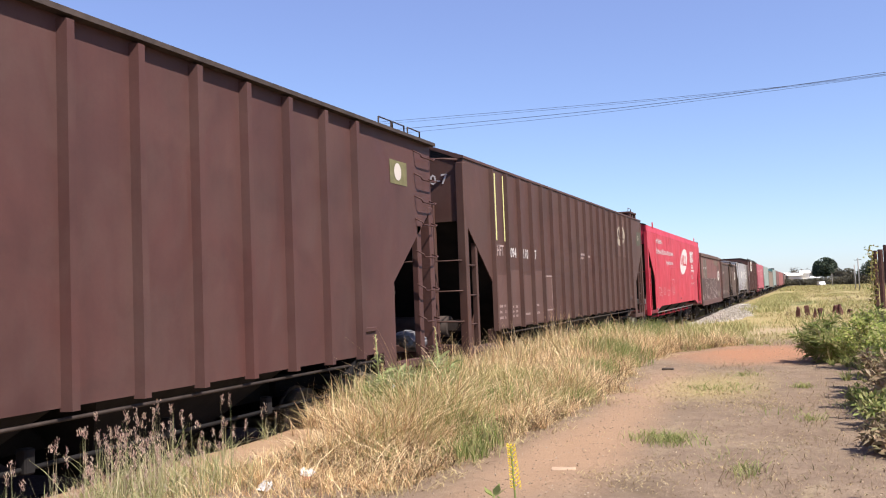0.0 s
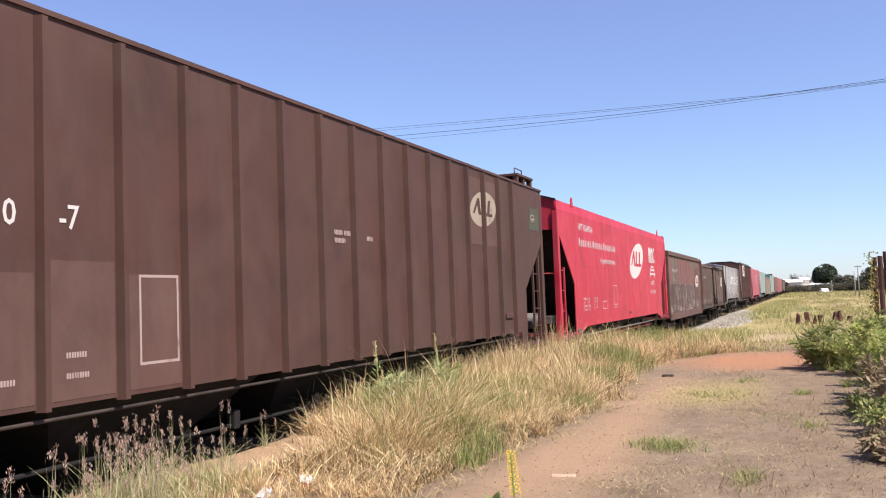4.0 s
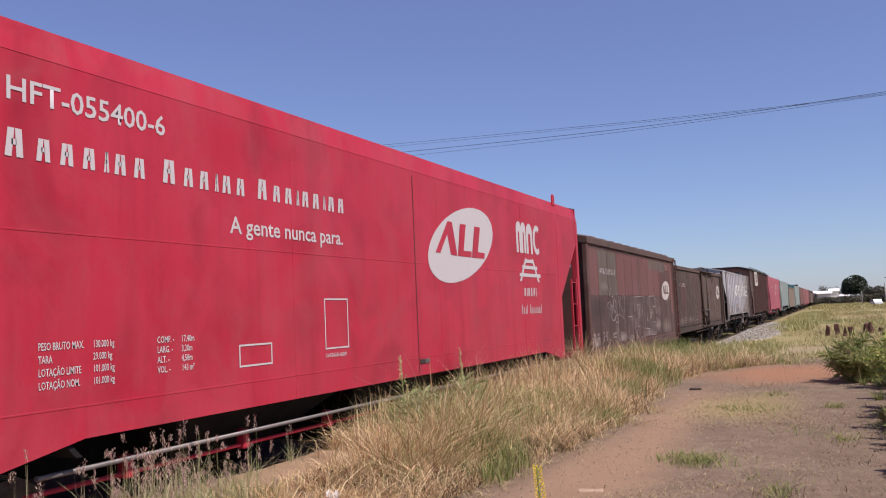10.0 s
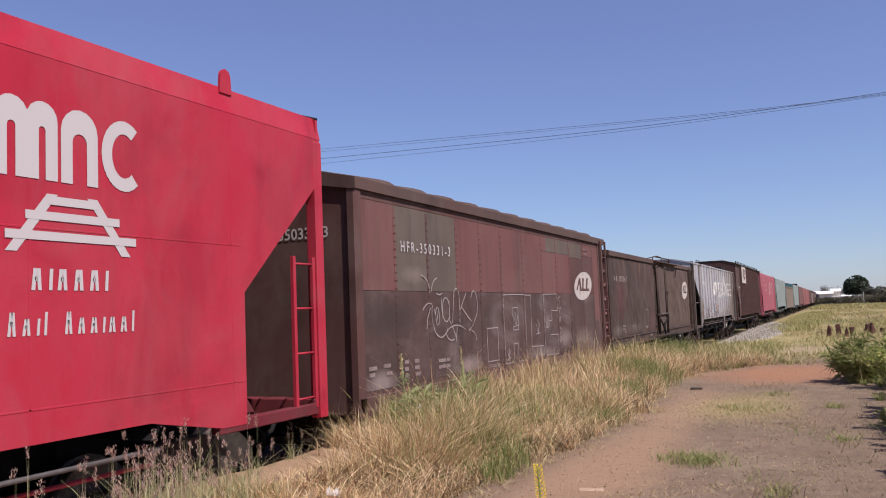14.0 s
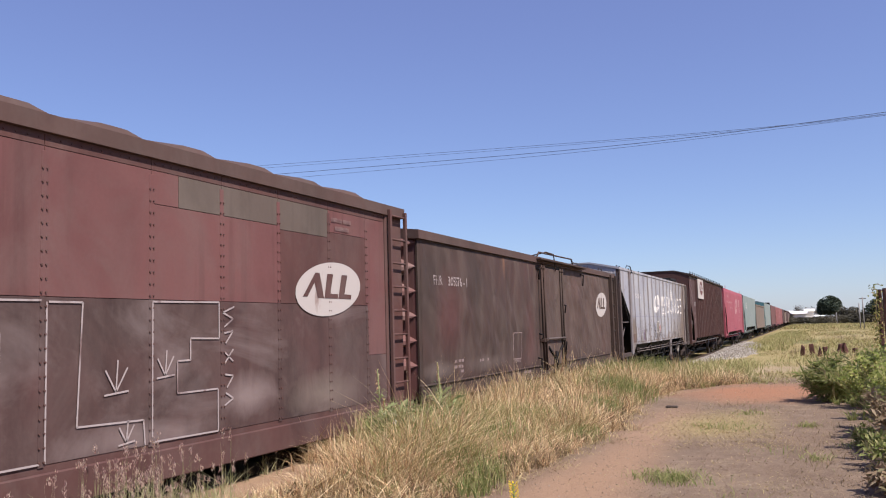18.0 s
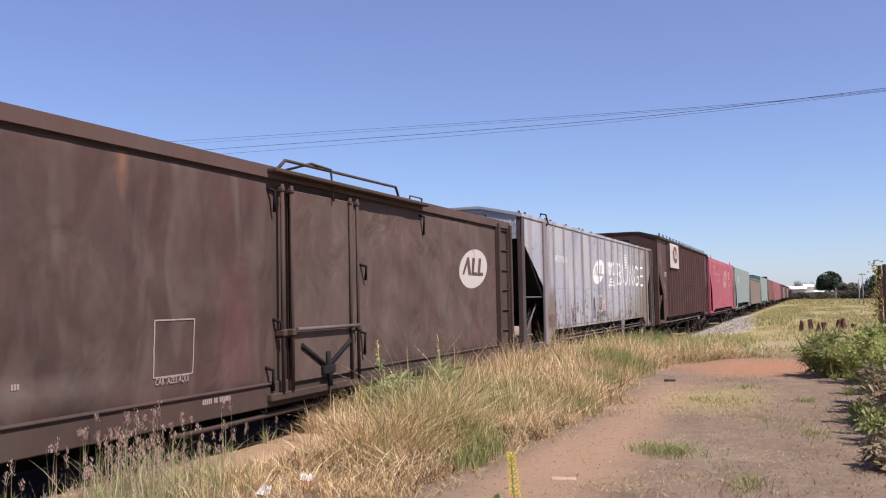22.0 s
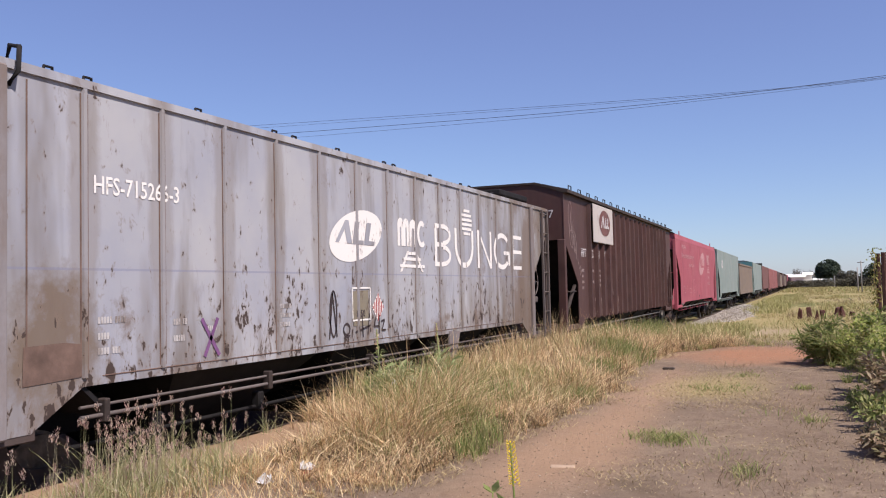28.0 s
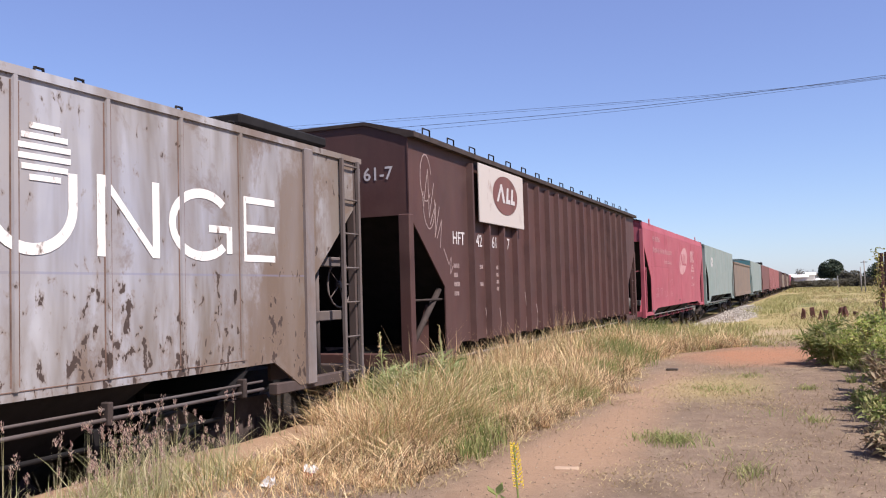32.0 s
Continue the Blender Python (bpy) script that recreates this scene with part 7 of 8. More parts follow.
for a, ln, z in ((2.6, 0.10, tip - 0.26), (3.6, 0.08, tip - 0.30), (0.4, 0.08, tip - 0.36), (5.0, 0.09, tip - 0.42)):
    bm = bmesh.new()
    c = Vector((0, 0, z))
    u = Vector((math.cos(a), math.sin(a), 0.55)) * ln
    s = Vector((-math.sin(a), math.cos(a), 0)) * ln * 0.22
    bm.faces.new([bm.verts.new(c), bm.verts.new(c + u * 0.5 - s), bm.verts.new(c + u), bm.verts.new(c + u * 0.5 + s)])
    part("leaf", bm, GREEN, flower)
sprout = tagged(new("green_sprout"), "small green sprout beside the path", "weed")
sprout.location = (-1.17, 3.2, fz)
bm = bmesh.new()
tube(bm, [(0, 0, 0), (0.01, 0, tip - 0.19)], 0.003, 5)
part("stem", bm, GREEN, sprout)
for a, ln in ((0.3, 0.05), (2.8, 0.05), (1.5, 0.06), (4.2, 0.05)):
    bm = bmesh.new()
    c = Vector((0.01, 0, tip - 0.20))
    u = Vector((math.cos(a), math.sin(a), 0.7)) * ln
    s = Vector((-math.sin(a), math.cos(a), 0)) * ln * 0.3
    bm.faces.new([bm.verts.new(c), bm.verts.new(c + u * 0.5 - s), bm.verts.new(c + u), bm.verts.new(c + u * 0.5 + s)])
    part("leaf", bm, GREEN, sprout)


def shrub(x, y, rx, ry, h, leaves, mat, label, seed, stems=34, leaf=(0.04, 0.10), slim=0.24, twig=None):
    """A shrub of arching stems with many separate leaves."""
    r = random.Random(seed)
    z0 = ground_z(x, y) - 0.02
    b = tagged(new("shrub"), label, "shrub", "shrubs along the fence")
    b.location = (x, y, z0)
    lines = []
    bm = bmesh.new()
    for _ in range(stems):
        a, q = r.uniform(0, math.tau), math.sqrt(r.random())
        bx, by = rx * 0.45 * q * math.cos(a), ry * 0.45 * q * math.sin(a)
        tx, ty = rx * q * math.cos(a) * r.uniform(0.8, 1.15), ry * q * math.sin(a) * r.uniform(0.8, 1.15)
        hz = h * r.uniform(0.55, 1.05) * (1 - 0.35 * q * q)
        p = [Vector((bx + (tx - bx) * t ** 1.5, by + (ty - by) * t ** 1.5, hz * math.sin(t * 1.45) / math.sin(1.45))) for t in (0, 0.35, 0.7, 1.0)]
        lines.append(p)
        tube(bm, p, 0.006, 4)
    tagged(part("stem_cluster", bm, twig or DEAD, b), kind="stuff")
    verts, faces = [], []
    for _ in range(int(leaves * 1.7)):
        p = r.choice(lines)
        t = r.uniform(0.05, 3.0) if r.random() < 0.25 else r.uniform(0.7, 3.0)
        i = min(int(t), 2)
        c = p[i].lerp(p[i + 1], t - i) + Vector((r.gauss(0, 0.05), r.gauss(0, 0.05), r.gauss(0, 0.04)))
        c.z = max(c.z, 0.03)
        ln = r.uniform(*leaf)
        u = Vector((r.gauss(0, 1), r.gauss(0, 1), r.gauss(0.55, 0.7))).normalized() * ln
        s = u.cross(Vector((r.gauss(0, 1), r.gauss(0, 1), r.gauss(0, 1)))).normalized() * ln * slim
        k = len(verts)
        dip = Vector((0, 0, -ln * 0.15))
        verts += [c, c + u * 0.5 - s, c + u + dip, c + u * 0.5 + s]
        faces.append((k, k + 1, k + 2, k + 3))
    me = bpy.data.meshes.new("leaves")
    me.from_pydata([tuple(v) for v in verts], [], faces)
    me.materials.append(mat)
    lv = new("foliage", me)
    lv.parent = b
    tagged(lv, kind="stuff")
    return b


shrub(0.45, 18.8, 0.75, 0.9, 0.85, 2600, GREEN, "bright green grassy shrub beside the path", 1, leaf=(0.10, 0.30), slim=0.07)
shrub(1.15, 17.2, 0.65, 0.9, 1.05, 3200, DARK_GREEN, "dark green leafy shrub beside the path", 2)
shrub(1.55, 15.3, 0.65, 0.8, 1.15, 3000, DARK_GREEN, "dark green leafy shrub along the fence", 3)
shrub(1.50, 19.6, 0.6, 0.9, 1.15, 1800, GREEN, "green leafy shrub along the fence", 4, leaf=(0.08, 0.22), slim=0.12)
shrub(1.12, 13.4, 0.55, 0.9, 0.98, 2600, DARK_GREEN, "green leafy shrub by the fence", 5, leaf=(0.05, 0.14), slim=0.16)
shrub(1.08, 11.7, 0.52, 0.8, 0.85, 2600, DEAD, "withered brown shrub by the fence", 6, leaf=(0.05, 0.15), slim=0.14)
shrub(0.88, 10.3, 0.40, 0.7, 0.48, 2000, GREEN, "low green weeds at the path's edge", 7, leaf=(0.05, 0.14), slim=0.16)
shrub(0.72, 9.0, 0.30, 0.6, 0.32, 1300, DEAD, "low withered weeds at the path's edge", 8, leaf=(0.04, 0.12), slim=0.16)
shrub(1.9, 12.5, 0.5, 1.2, 1.1, 1600, DARK_GREEN, "dark green leafy shrub along the fence", 9)
shrub(-4.62, 9.25, 0.36, 0.5, 0.66, 420, WEED, "leafy blue-green weeds standing in the dry grass", 31, 24, (0.08, 0.22), 0.09)
shrub(-4.75, 10.9, 0.25, 0.4, 0.60, 260, WEED, "leafy blue-green weeds standing in the dry grass", 32, 16, (0.08, 0.22), 0.09)
shrub(0.62, 12.3, 0.22, 0.25, 0.22, 500, GREEN, "small green weed clump on the path", 10, 10, (0.04, 0.12), 0.12)

g = Blades(9)
tufts(g, 120, lambda y: (0.35 + 0.05 * abs(y - 17), 2.2), (9.5, 21), lambda x, y: x > 0.75 or y > 13.8, 60, 0.18, (0.3, 0.8), (0.005, 0.012), (0.2, 1.2))
g.made("tall_green_grass", GREEN, "tall green grass along the rail fence")
g = Blades(10)
tufts(g, 80, lambda y: (0.7, 2.3), (9.0, 22), lambda x, y: x > 0.95 or y > 15, 30, 0.14, (0.4, 1.05), (0.006, 0.015), (0.1, 0.7))
g.made("withered_grass", DEAD, "withered brown stalks along the rail fence")

# pebbles, dead leaves and ballast stones
def stones(name, spots, size, mat, label, category, seed):
    r = random.Random(seed)
    verts, faces = [], []
    oct_f = ((0, 2, 4), (2, 1, 4), (1, 3, 4), (3, 0, 4), (2, 0, 5), (1, 2, 5), (3, 1, 5), (0, 3, 5))
    for x, y, z in spots:
        s = r.uniform(*size)
        k = len(verts)
        rot = Euler((r.uniform(0, 3), r.uniform(0, 3), r.uniform(0, 3))).to_matrix()
        for d in ((1, 0, 0), (-1, 0, 0), (0, 1, 0), (0, -1, 0), (0, 0, 0.7), (0, 0, -0.7)):
            v = rot @ (Vector(d) * s * r.uniform(0.7, 1.2))
            verts.append((x + v.x, y + v.y, z + v.z))
        faces += [tuple(k + i for i in f) for f in oct_f]
    return tagged(mesh_thing(name, verts, faces, mat), label, category, kind="stuff")


# dirty ballast, coloured near black for the shade under the wagons
BED = leafy("shade_dark_ballast", [(0.0, (0.02, 0.014, 0.011)), (0.7, (0.035, 0.025, 0.020)), (1.0, (0.07, 0.05, 0.04))], 0.9, 0.0)
EARTH = leafy("earth_clod", [(0.0, (0.20, 0.145, 0.10)), (0.5, (0.27, 0.19, 0.13)), (0.9, (0.30, 0.22, 0.15)), (1.0, (0.38, 0.31, 0.24))], 0.95, 0.0)
spots = []
for _ in range(15000):
    y = rng.uniform(27, 92)
    t = rng.random()
    top_x = -5.1 + 2.25 * smooth(36, 50, y) * (1 - smooth(66, 82, y)) + 0.3 * noise.noise(Vector((y * 0.4, 3, 1)))
    x = -6.0 + (top_x + 6.0) * t
    mound = 0.34 * smooth(38, 50, y) * (1 - smooth(64, 80, y)) * math.sin(math.pi * min(1, t * 1.02) ** 1.3)
    spots.append((x, y, max(ground_z(x, y), -0.12) + mound * rng.uniform(0.0, 1.0)))
HEAP = leafy("pale_crushed_stone", [(0.0, (0.30, 0.265, 0.225)), (0.5, (0.44, 0.395, 0.34)), (1.0, (0.54, 0.49, 0.43))], 0.9, 0.0)
stones("ballast", spots, (0.025, 0.06), HEAP, "pale grey crushed stone heaped beside the track", "ballast", 3)
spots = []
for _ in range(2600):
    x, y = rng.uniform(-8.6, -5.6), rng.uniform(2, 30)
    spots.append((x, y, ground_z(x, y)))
stones("track_ballast", spots, (0.03, 0.06), BED, "dirty, shade-dark crushed stone under the track", "ballast", 4)
spots = []
for _ in range(7500):
    y = 5.5 + 20 * rng.random() ** 1.6
    x = rng.uniform(border(y) - 0.1, 1.8)
    spots.append((x, y, ground_z(x, y)))
stones("pebble", spots, (0.004, 0.016), EARTH, "small pebbles and clods on the earth path", "pebbles", 5)

# ---- small loose things ----
def crumple(name, label, x, y, z, sx, sy, sz, mat, seed, cat="litter"):
    r = random.Random(seed)
    n = 7
    vs, fs = [], []
    for j in range(n):
        for i in range(n):
            u, v = i / (n - 1) - 0.5, j / (n - 1) - 0.5
            vs.append((u * sx + r.gauss(0, sx * 0.04), v * sy + r.gauss(0, sy * 0.04), sz * (1 - 2 * abs(u)) * r.uniform(0.3, 1.0) + 0.01))
    for j in range(n - 1):
        for i in range(n - 1):
            fs.append((j * n + i, j * n + i + 1, (j + 1) * n + i + 1, (j + 1) * n + i))
    ob = mesh_thing(name, vs, fs, mat)
    ob.location = (x, y, z)
    ob.rotation_euler = (0.15, 0.1, seed)
    sol = ob.modifiers.new("thickness", "SOLIDIFY")
    sol.thickness = 0.002
    return tagged(ob, label, cat)


PAPER = plain("white_paper", (0.55, 0.53, 0.51), 0.7, 0.2, 15)
RED_PRINT = plain("red_print", (0.45, 0.05, 0.05), 0.6, 0.2, 15)
z1 = ground_z(-4.02, 6.42) + 0.07
crumple("crumpled_wrapper", "crumpled white wrapper lying in dry grass", -4.02, 6.42, z1 - 0.045, 0.24, 0.12, 0.06, PAPER, 2)
crumple("red_wrapper", "torn red wrapper lying in dry grass", -3.99, 6.36, z1 - 0.055, 0.20, 0.08, 0.03, RED_PRINT, 5)
crumple("plastic_bag_scrap", "crumpled white plastic scrap in dry grass", -4.08, 5.88, ground_z(-4.08, 5.88) + 0.0, 0.13, 0.11, 0.09, PAPER, 8)
crumple("plastic_bag", "white plastic bag caught in tall grass", -4.52, 9.15, 0.93, 0.09, 0.06, 0.10, PAPER, 3)
bm = bmesh.new()
soft_box(bm, -0.11, 0.11, -0.05, 0.05, -0.02, 0.008, 0.008)
me = bpy.data.meshes.new("flat_stone")
bm.to_mesh(me)
bm.free()
me.materials.append(plain("pale_stone", (0.40, 0.28, 0.19), 0.9, 0.15, 12))
ob = new("flat_stone", me)
ob.location = (-2.08, 7.6, ground_z(-2.08, 7.6) + 0.004)
ob.rotation_euler = (0, 0, 0.2)
tagged(ob, "pale flat stone sunk in the path", "stone")
bm = bmesh.new()
soft_box(bm, -0.11, 0.11, -0.05, 0.05, -0.02, 0.03, 0.015)
me = bpy.data.meshes.new("dark_clod")
bm.to_mesh(me)
bm.free()
me.materials.append(plain("dark_clod_earth", (0.06, 0.045, 0.035), 0.9))
ob = new("dark_clod", me)
ob.location = (-2.49, 16.95, ground_z(-2.49, 16.95) + 0.01)
tagged(ob, "dark lump lying on the dirt path", "stone")
# silver sack on the platform of the first hopper
bm = bmesh.new()
bmesh.ops.create_icosphere(bm, subdivisions=3, radius=0.22)
for v in bm.verts:
    v.co *= 1 + 0.35 * noise.noise(v.co * 5 + Vector((3, 1, 2))) + 0.16 * noise.noise(v.co * 16 + Vector((1, 5, 2)))
    v.co.z = max(v.co.z * 0.75, -0.16)
    v.co.y *= 1.3
part("plastic_sack", bm, PLASTIC, hopper_a, "crumpled silvery plastic sack").location = (1.28, 17.0, 1.36)

# ---- fence of old rails ----
RUST = plain("rusty_rail", (0.085, 0.042, 0.032), 0.8, 0.35, 5)
def rail_post(x, y, top, lean, seed):
    z = ground_z(x, y) - 0.2
    bm = bmesh.new()
    h = top - z
    sec = [(-0.065, -0.07), (0.065, -0.07), (0.065, -0.055), (0.012, -0.03), (0.012, 0.04), (0.035, 0.045), (0.035, 0.075), (-0.035, 0.075), (-0.035, 0.045), (-0.012, 0.04), (-0.012, -0.03), (-0.065, -0.055)]
    a = [bm.verts.new((p, q, 0)) for p, q in sec]
    b = [bm.verts.new((p, q, h)) for p, q in sec]
    for i in range(len(sec)):
        bm.faces.new((a[i], a[(i + 1) % len(sec)], b[(i + 1) % len(sec)], b[i]))
    bm.faces.new(a[::-1])
    bm.faces.new(b)
    for k in (0.05, 0.14):
        disc(bm, 0, 0.076, h - k, 0.012, -0.012, 0.012, 6)
    me = bpy.data.meshes.new("fence_post")
    bm.to_mesh(me)
    bm.free()
    me.materials.append(RUST)
    ob = new("fence_post", me)
    ob.matrix_basis = pose(x, y, z, lean * 0.6, lean, 25 + seed * 13)
    return tagged(ob, "rusty upright rail used as a fence post", "fence post", "rail fence posts")


rng = random.Random(21)
for k in range(13):
    y = 4.3 + 2.045 * k
    rail_post(2.0, y, 2.86 + rng.uniform(-0.03, 0.03), rng.uniform(-0.8, 0.8), k)
# creeper on the last post
r = random.Random(9)
vine = tagged(new("creeper"), "yellow-green creeper climbing a rusty fence post", "creeper")
vine.location = (1.93, 28.75, ground_z(1.93, 28.75))
bm = bmesh.new()
tube(bm, [(0.0, 0, 0), (0.05, 0.02, 0.9), (-0.03, 0, 1.7), (0.02, 0, 2.5)], 0.012, 5)
part("stem", bm, DEAD, vine)
vs, fs = [], []
for _ in range(420):
    c = Vector((r.gauss(0, 0.08), r.gauss(0, 0.08), r.uniform(0.2, 2.7)))
    u = Vector((r.gauss(0, 1), r.gauss(0, 1), r.gauss(0, 1))).normalized() * r.uniform(0.05, 0.10)
    s = u.cross(Vector((r.gauss(0, 1), r.gauss(0, 1), r.gauss(0, 1)))).normalized() * u.length * 0.35
    k = len(vs)
    vs += [tuple(c), tuple(c + u * 0.5 - s), tuple(c + u), tuple(c + u * 0.5 + s)]
    fs.append((k, k + 1, k + 2, k + 3))
me = bpy.data.meshes.new("foliage")
me.from_pydata(vs, [], fs)
me.materials.append(leafy("creeper_leaves", [(0.0, (0.16, 0.2, 0.05)), (0.6, (0.34, 0.32, 0.1)), (1.0, (0.4, 0.27, 0.12))]))
lv = new("foliage", me)
lv.parent = vine
tagged(lv, kind="stuff")

# stumps of sawn sleepers in the field
STUMP = plain("burnt_timber", (0.11, 0.05, 0.038), 0.9, 0.4, 4)
for x, y, h, lean in ((-0.35, 48.0, 0.62, 6), (0.12, 48.6, 0.60, -5), (0.45, 47.6, 0.48, 9), (0.78, 48.3, 0.42, -8), (1.45, 50.5, 0.75, 10), (1.75, 50.0, 0.62, -12), (2.2, 50.8, 0.45, 8)):
    bm = bmesh.new()
    box(bm, -0.13, 0.13, -0.10, 0.10, -0.15, h * 0.70)
    for v in bm.verts:
        if v.co.z > 0:
            v.co.x *= 0.62 + 0.25 * math.sin(x * 9)
            v.co.z += 0.16 * math.sin(v.co.x * 30 + y)
    bmesh.ops.bevel(bm, geom=list(bm.edges), offset=0.02, segments=1, affect="EDGES")
    me = bpy.data.meshes.new("sleeper_stump")
    bm.to_mesh(me)
    bm.free()
    me.materials.append(STUMP)
    ob = new("sleeper_stump", me)
    ob.matrix_basis = pose(x, y, ground_z(x, y), lean * 0.5, lean, 20 * x)
    tagged(ob, "weathered red-brown sleeper stump in the grass", "stump", "sleeper stumps in the field")

# ---- wires across the track ----
WIRE = plain("wire_black", (0.035, 0.035, 0.04), 0.6)
for y, z, x0, k, r in ((23.3, 6.93, -3.6, 0.030, 0.0065), (23.45, 6.89, -4.6, 0.022, 0.0040), (23.6, 7.04, 0.65, 0.041, 0.0045), (23.9, 7.08, 0.3, 0.037, 0.0035)):
    bm = bmesh.new()
    pts = []
    for n in range(61):
        x = -36 + 66 * n / 60
        pts.append((x, y, z + k * (math.hypot(x - x0, 3.0) - 3.0)))
    tube(bm, pts, r, 5)
    me = bpy.data.meshes.new("overhead_wire")
    bm.to_mesh(me)
    bm.free()
    me.materials.append(WIRE)
    tagged(new("overhead_wire", me), "black overhead wire sagging across the track", "wire", "overhead wires", kind="structure")

# ---- distance ----
def spot(az, d):
    return d * math.sin(radians(az)), d * math.cos(radians(az))


def crown(parent, cx, cy, cz, rx, ry, rz, n, leaf, mat, seed, flat=0.35):
    r = random.Random(seed)
    vs, fs = [], []
    hubs = [Vector((r.gauss(0, 0.45), r.gauss(0, 0.45), r.gauss(0.1, 0.4))) for _ in range(26)]
    for _ in range(n):
        hb = r.choice(hubs)
        p = hb + Vector((r.gauss(0, 0.22), r.gauss(0, 0.22), r.gauss(0, 0.2)))
        if p.length > 1.05:
            p = p.normalized() * r.uniform(0.85, 1.03)
        p.z = max(p.z, -flat - r.uniform(0, 0.15))
        c = Vector((cx + p.x * rx, cy + p.y * ry, cz + p.z * rz))
        u = Vector((r.gauss(0, 1), r.gauss(0, 1), r.gauss(0, 0.7))).normalized() * leaf * r.uniform(0.6, 1.3)
        s = u.cross(Vector((r.gauss(0, 1), r.gauss(0, 1), r.gauss(0, 1)))).normalized() * leaf * 0.45
        k = len(vs)
        vs += [tuple(c - u * 0.5), tuple(c - s), tuple(c + u * 0.5), tuple(c + s)]
        fs.append((k, k + 1, k + 2, k + 3))
    me = bpy.data.meshes.new("crown")
    me.from_pydata(vs, [], fs)
    me.materials.append(mat)
    ob = new("crown", me)
    ob.parent = parent
    return tagged(ob, kind="stuff")


TREE_LEAF = leafy("tree_leaves", [(0.0, (0.038, 0.050, 0.034)), (0.6, (0.052, 0.068, 0.044)), (1.0, (0.075, 0.090, 0.058))], through=0.1)
GREY_LEAF = leafy("bare_twigs", [(0.0, (0.10, 0.09, 0.08)), (1.0, (0.2, 0.18, 0.15))], through=0.1)
SCRUB = leafy("scrub_leaves", [(0.0, (0.070, 0.066, 0.048)), (0.6, (0.10, 0.092, 0.064)), (1.0, (0.145, 0.125, 0.09))], through=0.1)
BARK = plain("bark", (0.10, 0.075, 0.055), 0.9)


def tree(az, d, h, w, mat, label, seed, trunk=0.3, n=3000, leaf=0.45):
    x, y = spot(az, d)
    t = tagged(new("tree"), label, "tree", "far trees")
    t.location = (x, y, 0)
    bm = bmesh.new()
    tube(bm, [(0, 0, -0.2), (0.05, 0, h * 0.25), (0.0, 0.1, h * 0.55)], 0.035 * h, 8)
    for a in (0.5, 2.4, 4.3):
        tube(bm, [(0, 0, h * 0.3), (w * 0.15 * math.cos(a), w * 0.15 * math.sin(a), h * 0.5), (w * 0.32 * math.cos(a), w * 0.32 * math.sin(a), h * 0.72)], 0.014 * h, 6)
    part("trunk", bm, BARK, t)
    crown(t, 0, 0, h * (0.5 + trunk * 0.45), w / 2, w / 2, h * (0.5 - trunk * 0.45), n, leaf, mat, seed)
    return t


tree(1.28, 290, 8.6, 7.4, TREE_LEAF, "dense dark round-crowned tree in the distance", 1, 0.15, 9500, 0.55)
tree(-0.42, 335, 7.6, 4.6, GREY_LEAF, "thin grey sparse tree in the distance", 2, 0.35, 700, 0.30)
tree(0.2, 345, 6.4, 5.0, GREY_LEAF, "thin grey sparse tree in the distance", 12, 0.3, 700, 0.30)
tree(2.05, 280, 5.2, 5.0, SCRUB, "grey-green low tree in the distance", 3, 0.1, 2600, 0.34)
tree(2.55, 278, 5.0, 4.5, SCRUB, "grey-green low tree in the distance", 4, 0.1, 2400, 0.34)
tree(3.95, 262, 6.7, 8.5, TREE_LEAF, "dark olive tree beside a utility pole", 5, 0.1, 5200, 0.42)
tree(5.2, 260, 7.2, 9.0, TREE_LEAF, "dark olive tree in the distance", 6, 0.1, 5200, 0.42)
for k, (az, d, h, w) in enumerate(((0.62, 285, 2.0, 9), (1.6, 270, 2.9, 13), (2.4, 265, 3.0, 12), (3.2, 265, 3.2, 13), (4.2, 260, 3.6, 13), (5.4, 255, 3.8, 14), (-0.2, 285, 2.4, 11), (-1.1, 288, 2.4, 12), (0.45, 284, 2.4, 8), (6.8, 260, 4.6, 16), (8.4, 260, 4.6, 16))):
    x, y = spot(az, d)
    t = tagged(new("far_shrub"), "grey-brown scrub at the field's end", "shrub", "far scrub")
    t.location = (x, y, 0)
    crown(t, 0, 0, h * 0.42, w / 2, 2.5, h * 0.6, 3600, 0.26, SCRUB, 40 + k, 0.6)
# pale house and low buildings
HOUSE = plain("white_wall", (0.75, 0.72, 0.68), 0.8, 0.08, 0.5)
ROOF = plain("tile_roof", (0.42, 0.30, 0.24), 0.9, 0.15, 1.0)
GLASS = plain("dark_window", (0.03, 0.035, 0.04), 0.2, 0.1, 1.0)


def house(az, d, w, h, dep, ridge, label, wins):
    x, y = spot(az, d)
    b = tagged(new("house"), label, "house", "far houses")
    b.location = (x, y, 0)
    bm = bmesh.new()
    box(bm, -w / 2, w / 2, 0, dep, -0.2, h)
    part("wall", bm, HOUSE, b)
    bm = bmesh.new()
    slab(bm, [(-0.4, h), (dep + 0.4, h), (dep / 2, h + ridge)], -w / 2 - 0.4, w / 2 + 0.4)
    part("roof", bm, HOUSE if ridge < 1.0 else ROOF, b)
    for k in range(wins):
        bm = bmesh.new()
        cx = -w / 2 + w * (k + 0.5) / wins
        box(bm, cx - 0.5, cx + 0.5, -0.03, 0.02, h * 0.35, h * 0.7)
        part("window", bm, GLASS, b)
    return b


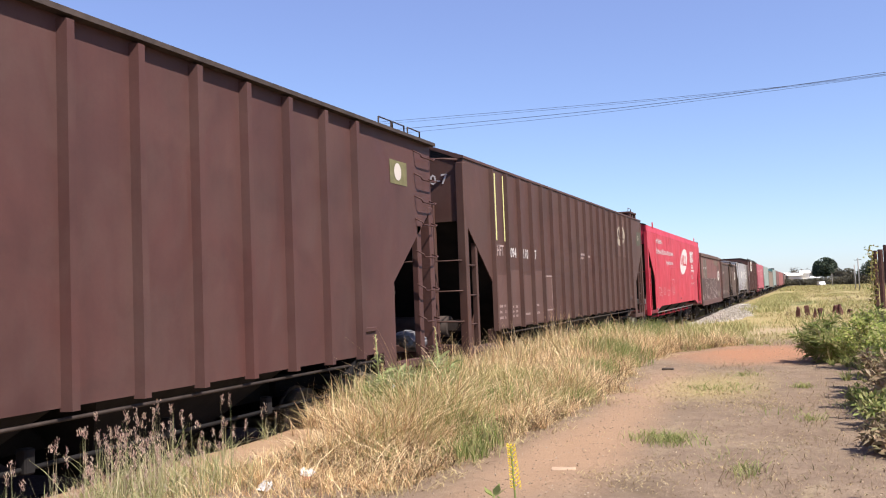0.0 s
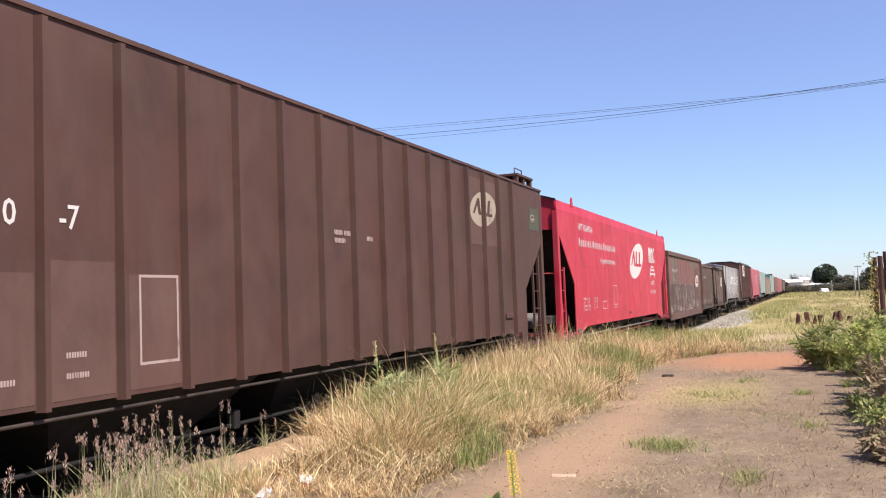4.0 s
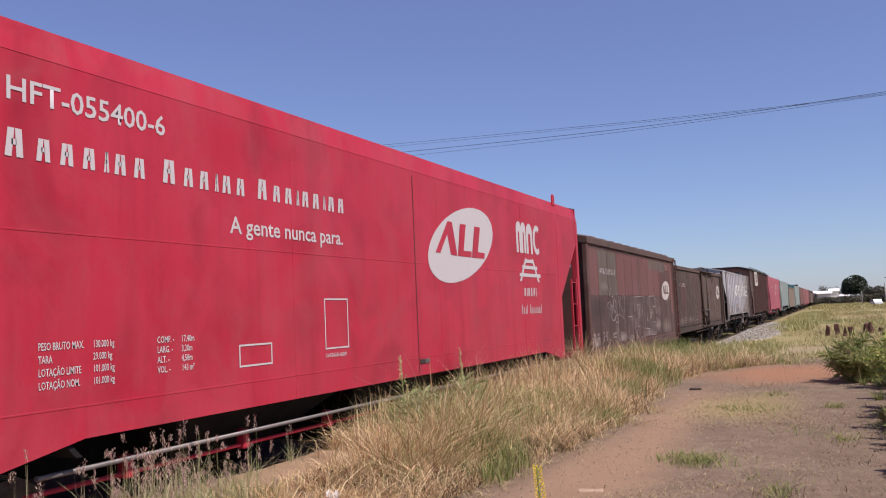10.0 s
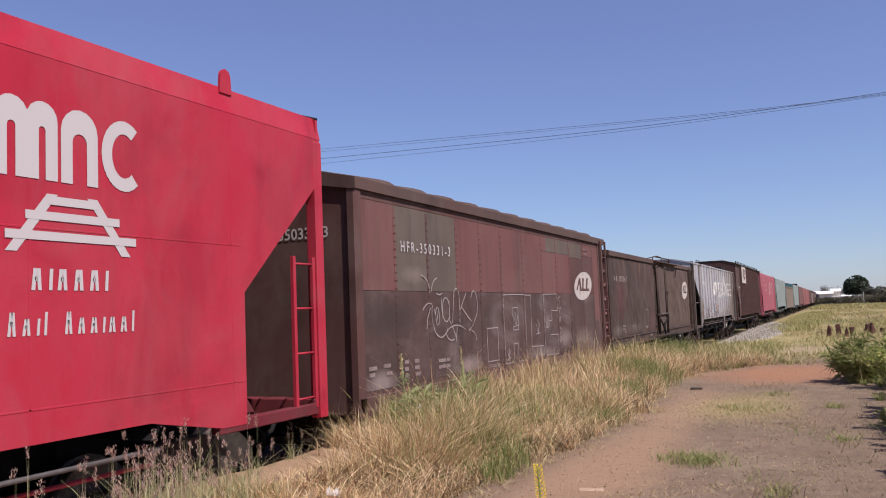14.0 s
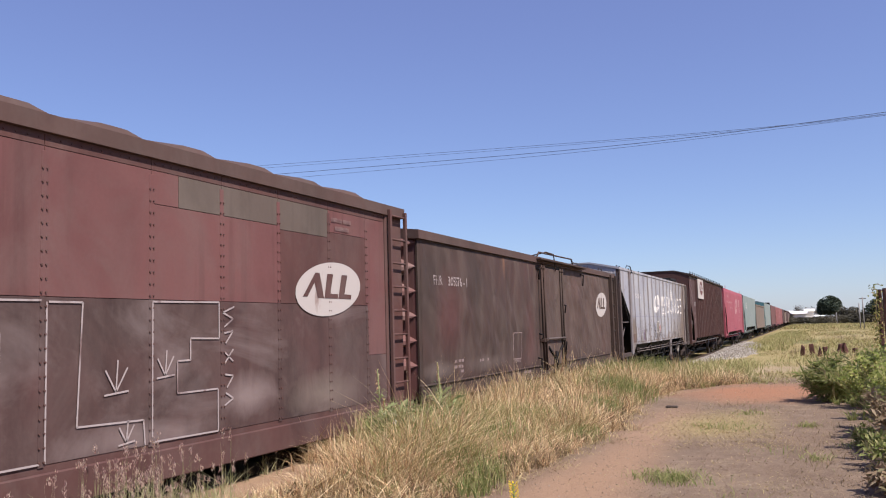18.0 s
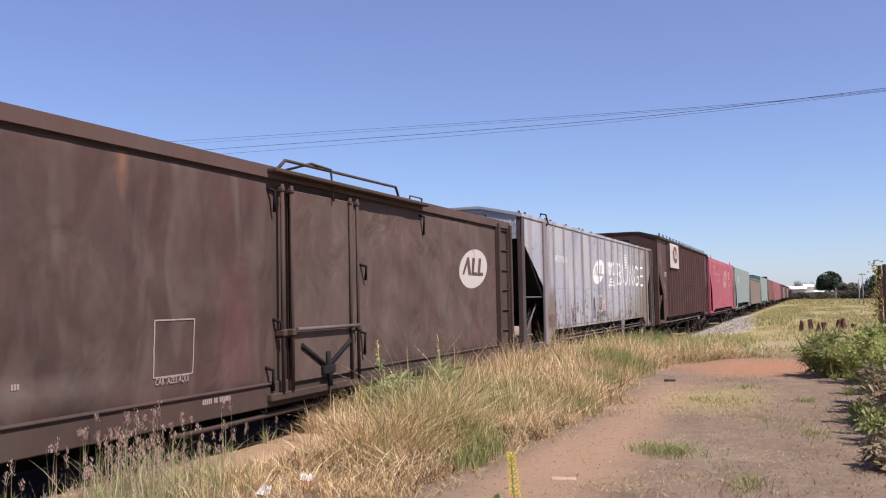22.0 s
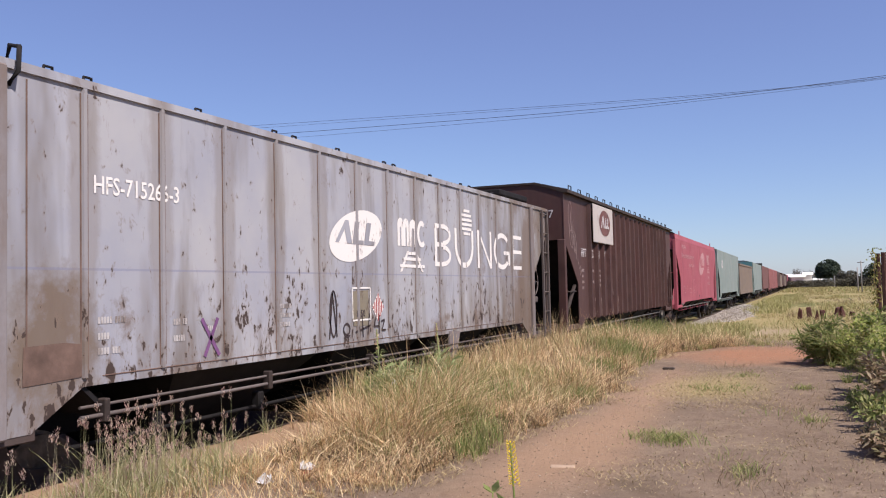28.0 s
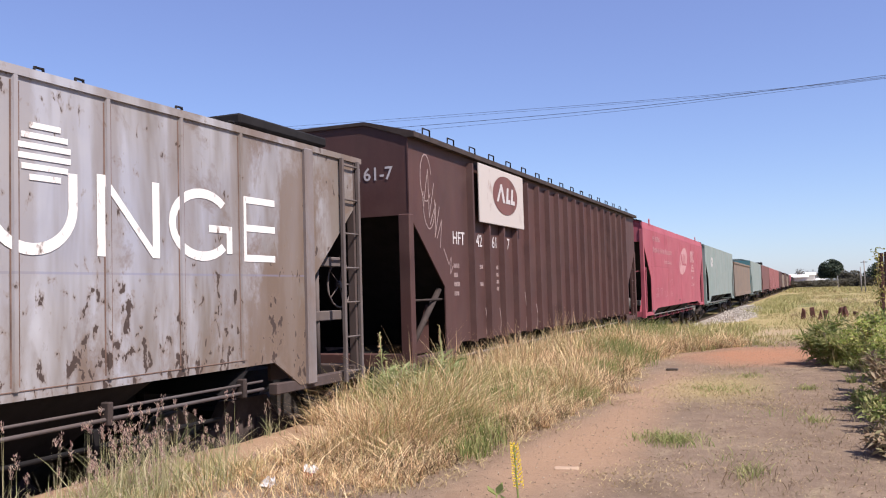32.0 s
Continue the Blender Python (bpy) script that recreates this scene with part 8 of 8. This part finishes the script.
house(-0.45, 300, 4.0, 3.6, 8, 0.9, "white low house with a pale roof", 1)
house(0.12, 306, 2.6, 4.3, 8, 0.9, "white low house with a pale roof", 0)
house(-1.3, 305, 5.0, 3.8, 7, 0.9, "white low house at the horizon", 2)
house(0.68, 295, 2.2, 2.6, 4, 0.5, "small white building at the horizon", 1)
# poles
CONC = plain("weathered_concrete", (0.27, 0.25, 0.23), 0.9, 0.1, 2)
for az, d, h, arms in ((3.09, 150, 5.15, 1), (2.88, 160, 4.3, 0), (1.62, 240, 3.4, 0)):
    x, y = spot(az, d)
    p = tagged(new("utility_pole"), "weathered grey utility pole in the field", "utility pole", "far utility poles")
    p.location = (x, y, 0)
    bm = bmesh.new()
    tube(bm, [(0, 0, -0.3), (0, 0, h)], 0.085, 8)
    part("pole", bm, CONC, p)
    if arms:
        bm = bmesh.new()
        box(bm, -0.5, 0.5, -0.05, 0.05, h - 0.30, h - 0.20)
        part("crossarm", bm, BARK, p)
# white car on the far road
CAR = plain("white_car_paint", (0.78, 0.78, 0.78), 0.35, 0.05, 1.0)
car = tagged(new("car"), "small white car driving on the far road", "car")
bm = bmesh.new()
slab(bm, [(-2.0, 0.35), (2.0, 0.35), (2.0, 0.75), (1.1, 0.9), (0.5, 1.4), (-1.0, 1.4), (-1.7, 0.95), (-2.0, 0.85)], -0.8, 0.8)
part("body", bm, CAR, car)
bm = bmesh.new()
slab(bm, [(0.95, 0.92), (0.45, 1.34), (-0.95, 1.34), (-1.5, 0.95)], -0.81, 0.81)
part("side_glass", bm, GLASS, car)
for s in (-1, 1):
    for y in (-1.25, 1.25):
        bm = bmesh.new()
        disc(bm, 0, y, 0.3, 0.3, s * 0.72 - 0.1, s * 0.72 + 0.1, 14)
        part("wheel", bm, DARK, car)


# ---- movement ----
RUN = [
    (0.0, -0.000),
    (0.5, 1.610),
    (1.0, 3.218),
    (1.5, 4.821),
    (2.0, 6.412),
    (2.5, 7.993),
    (3.0, 9.566),
    (3.5, 11.130),
    (5.5, 17.255),
    (6.0, 18.720),
    (6.5, 20.159),
    (7.0, 21.603),
    (7.5, 23.059),
    (8.0, 24.506),
    (8.5, 25.921),
    (9.0, 27.332),
    (9.5, 28.788),
    (10.0, 30.243),
    (10.5, 31.659),
    (11.0, 33.056),
    (11.5, 34.455),
    (12.0, 35.834),
    (12.5, 37.202),
    (13.0, 38.559),
    (13.5, 39.891),
    (15.5, 45.162),
    (16.0, 46.484),
    (16.5, 47.804),
    (17.0, 49.118),
    (17.5, 50.417),
    (18.0, 51.697),
    (18.5, 52.974),
    (19.0, 54.255),
    (19.5, 55.516),
    (20.0, 56.728),
    (20.5, 57.932),
    (21.0, 59.153),
    (21.5, 60.384),
    (22.0, 61.612),
    (22.5, 62.827),
    (23.0, 64.012),
    (23.5, 65.161),
    (24.0, 66.281),
    (24.5, 67.420),
    (26.5, 72.010),
    (27.0, 73.157),
    (27.5, 74.301),
    (28.0, 75.428),
    (28.5, 76.548),
    (29.0, 77.652),
    (29.5, 78.739),
    (30.0, 79.818),
    (30.5, 80.928),
    (31.0, 82.018),
    (31.5, 83.118),
    (32.0, 84.235),
]


def run_at(t):
    for (a, p), (b, q) in zip(RUN, RUN[1:]):
        if a <= t <= b:
            return p + (q - p) * (t - a) / (b - a)
    return RUN[-1][1]


def motions():
    for w, y0 in STARTS:
        walk(w, [(t, pose(TRACK_X, y0 - s, 0)) for t, s in RUN])
    walk(car, [(t, pose(x, y, 0.05, 0, 0, 190)) for t, x, y in ((0.0, 4.6, 262.0), (3.5, 4.9, 245.0), (8.0, 6.6, 215.0), (12.0, 11.0, 190.0), (15.5, 17.0, 172.0), (20.0, 26.0, 150.0), (32.0, 60.0, 110.0))])
    ticks = [k * 0.2 for k in range(161)]
    for w, y in spinning:
        top = w.parent.parent
        y0 = next(b for a, b in STARTS if a is top)
        if y0 < 160:
            walk(w, [(t, pose(0, y, 0.457, math.degrees(run_at(t) / 0.457), 0, 0)) for t in ticks])


motions()
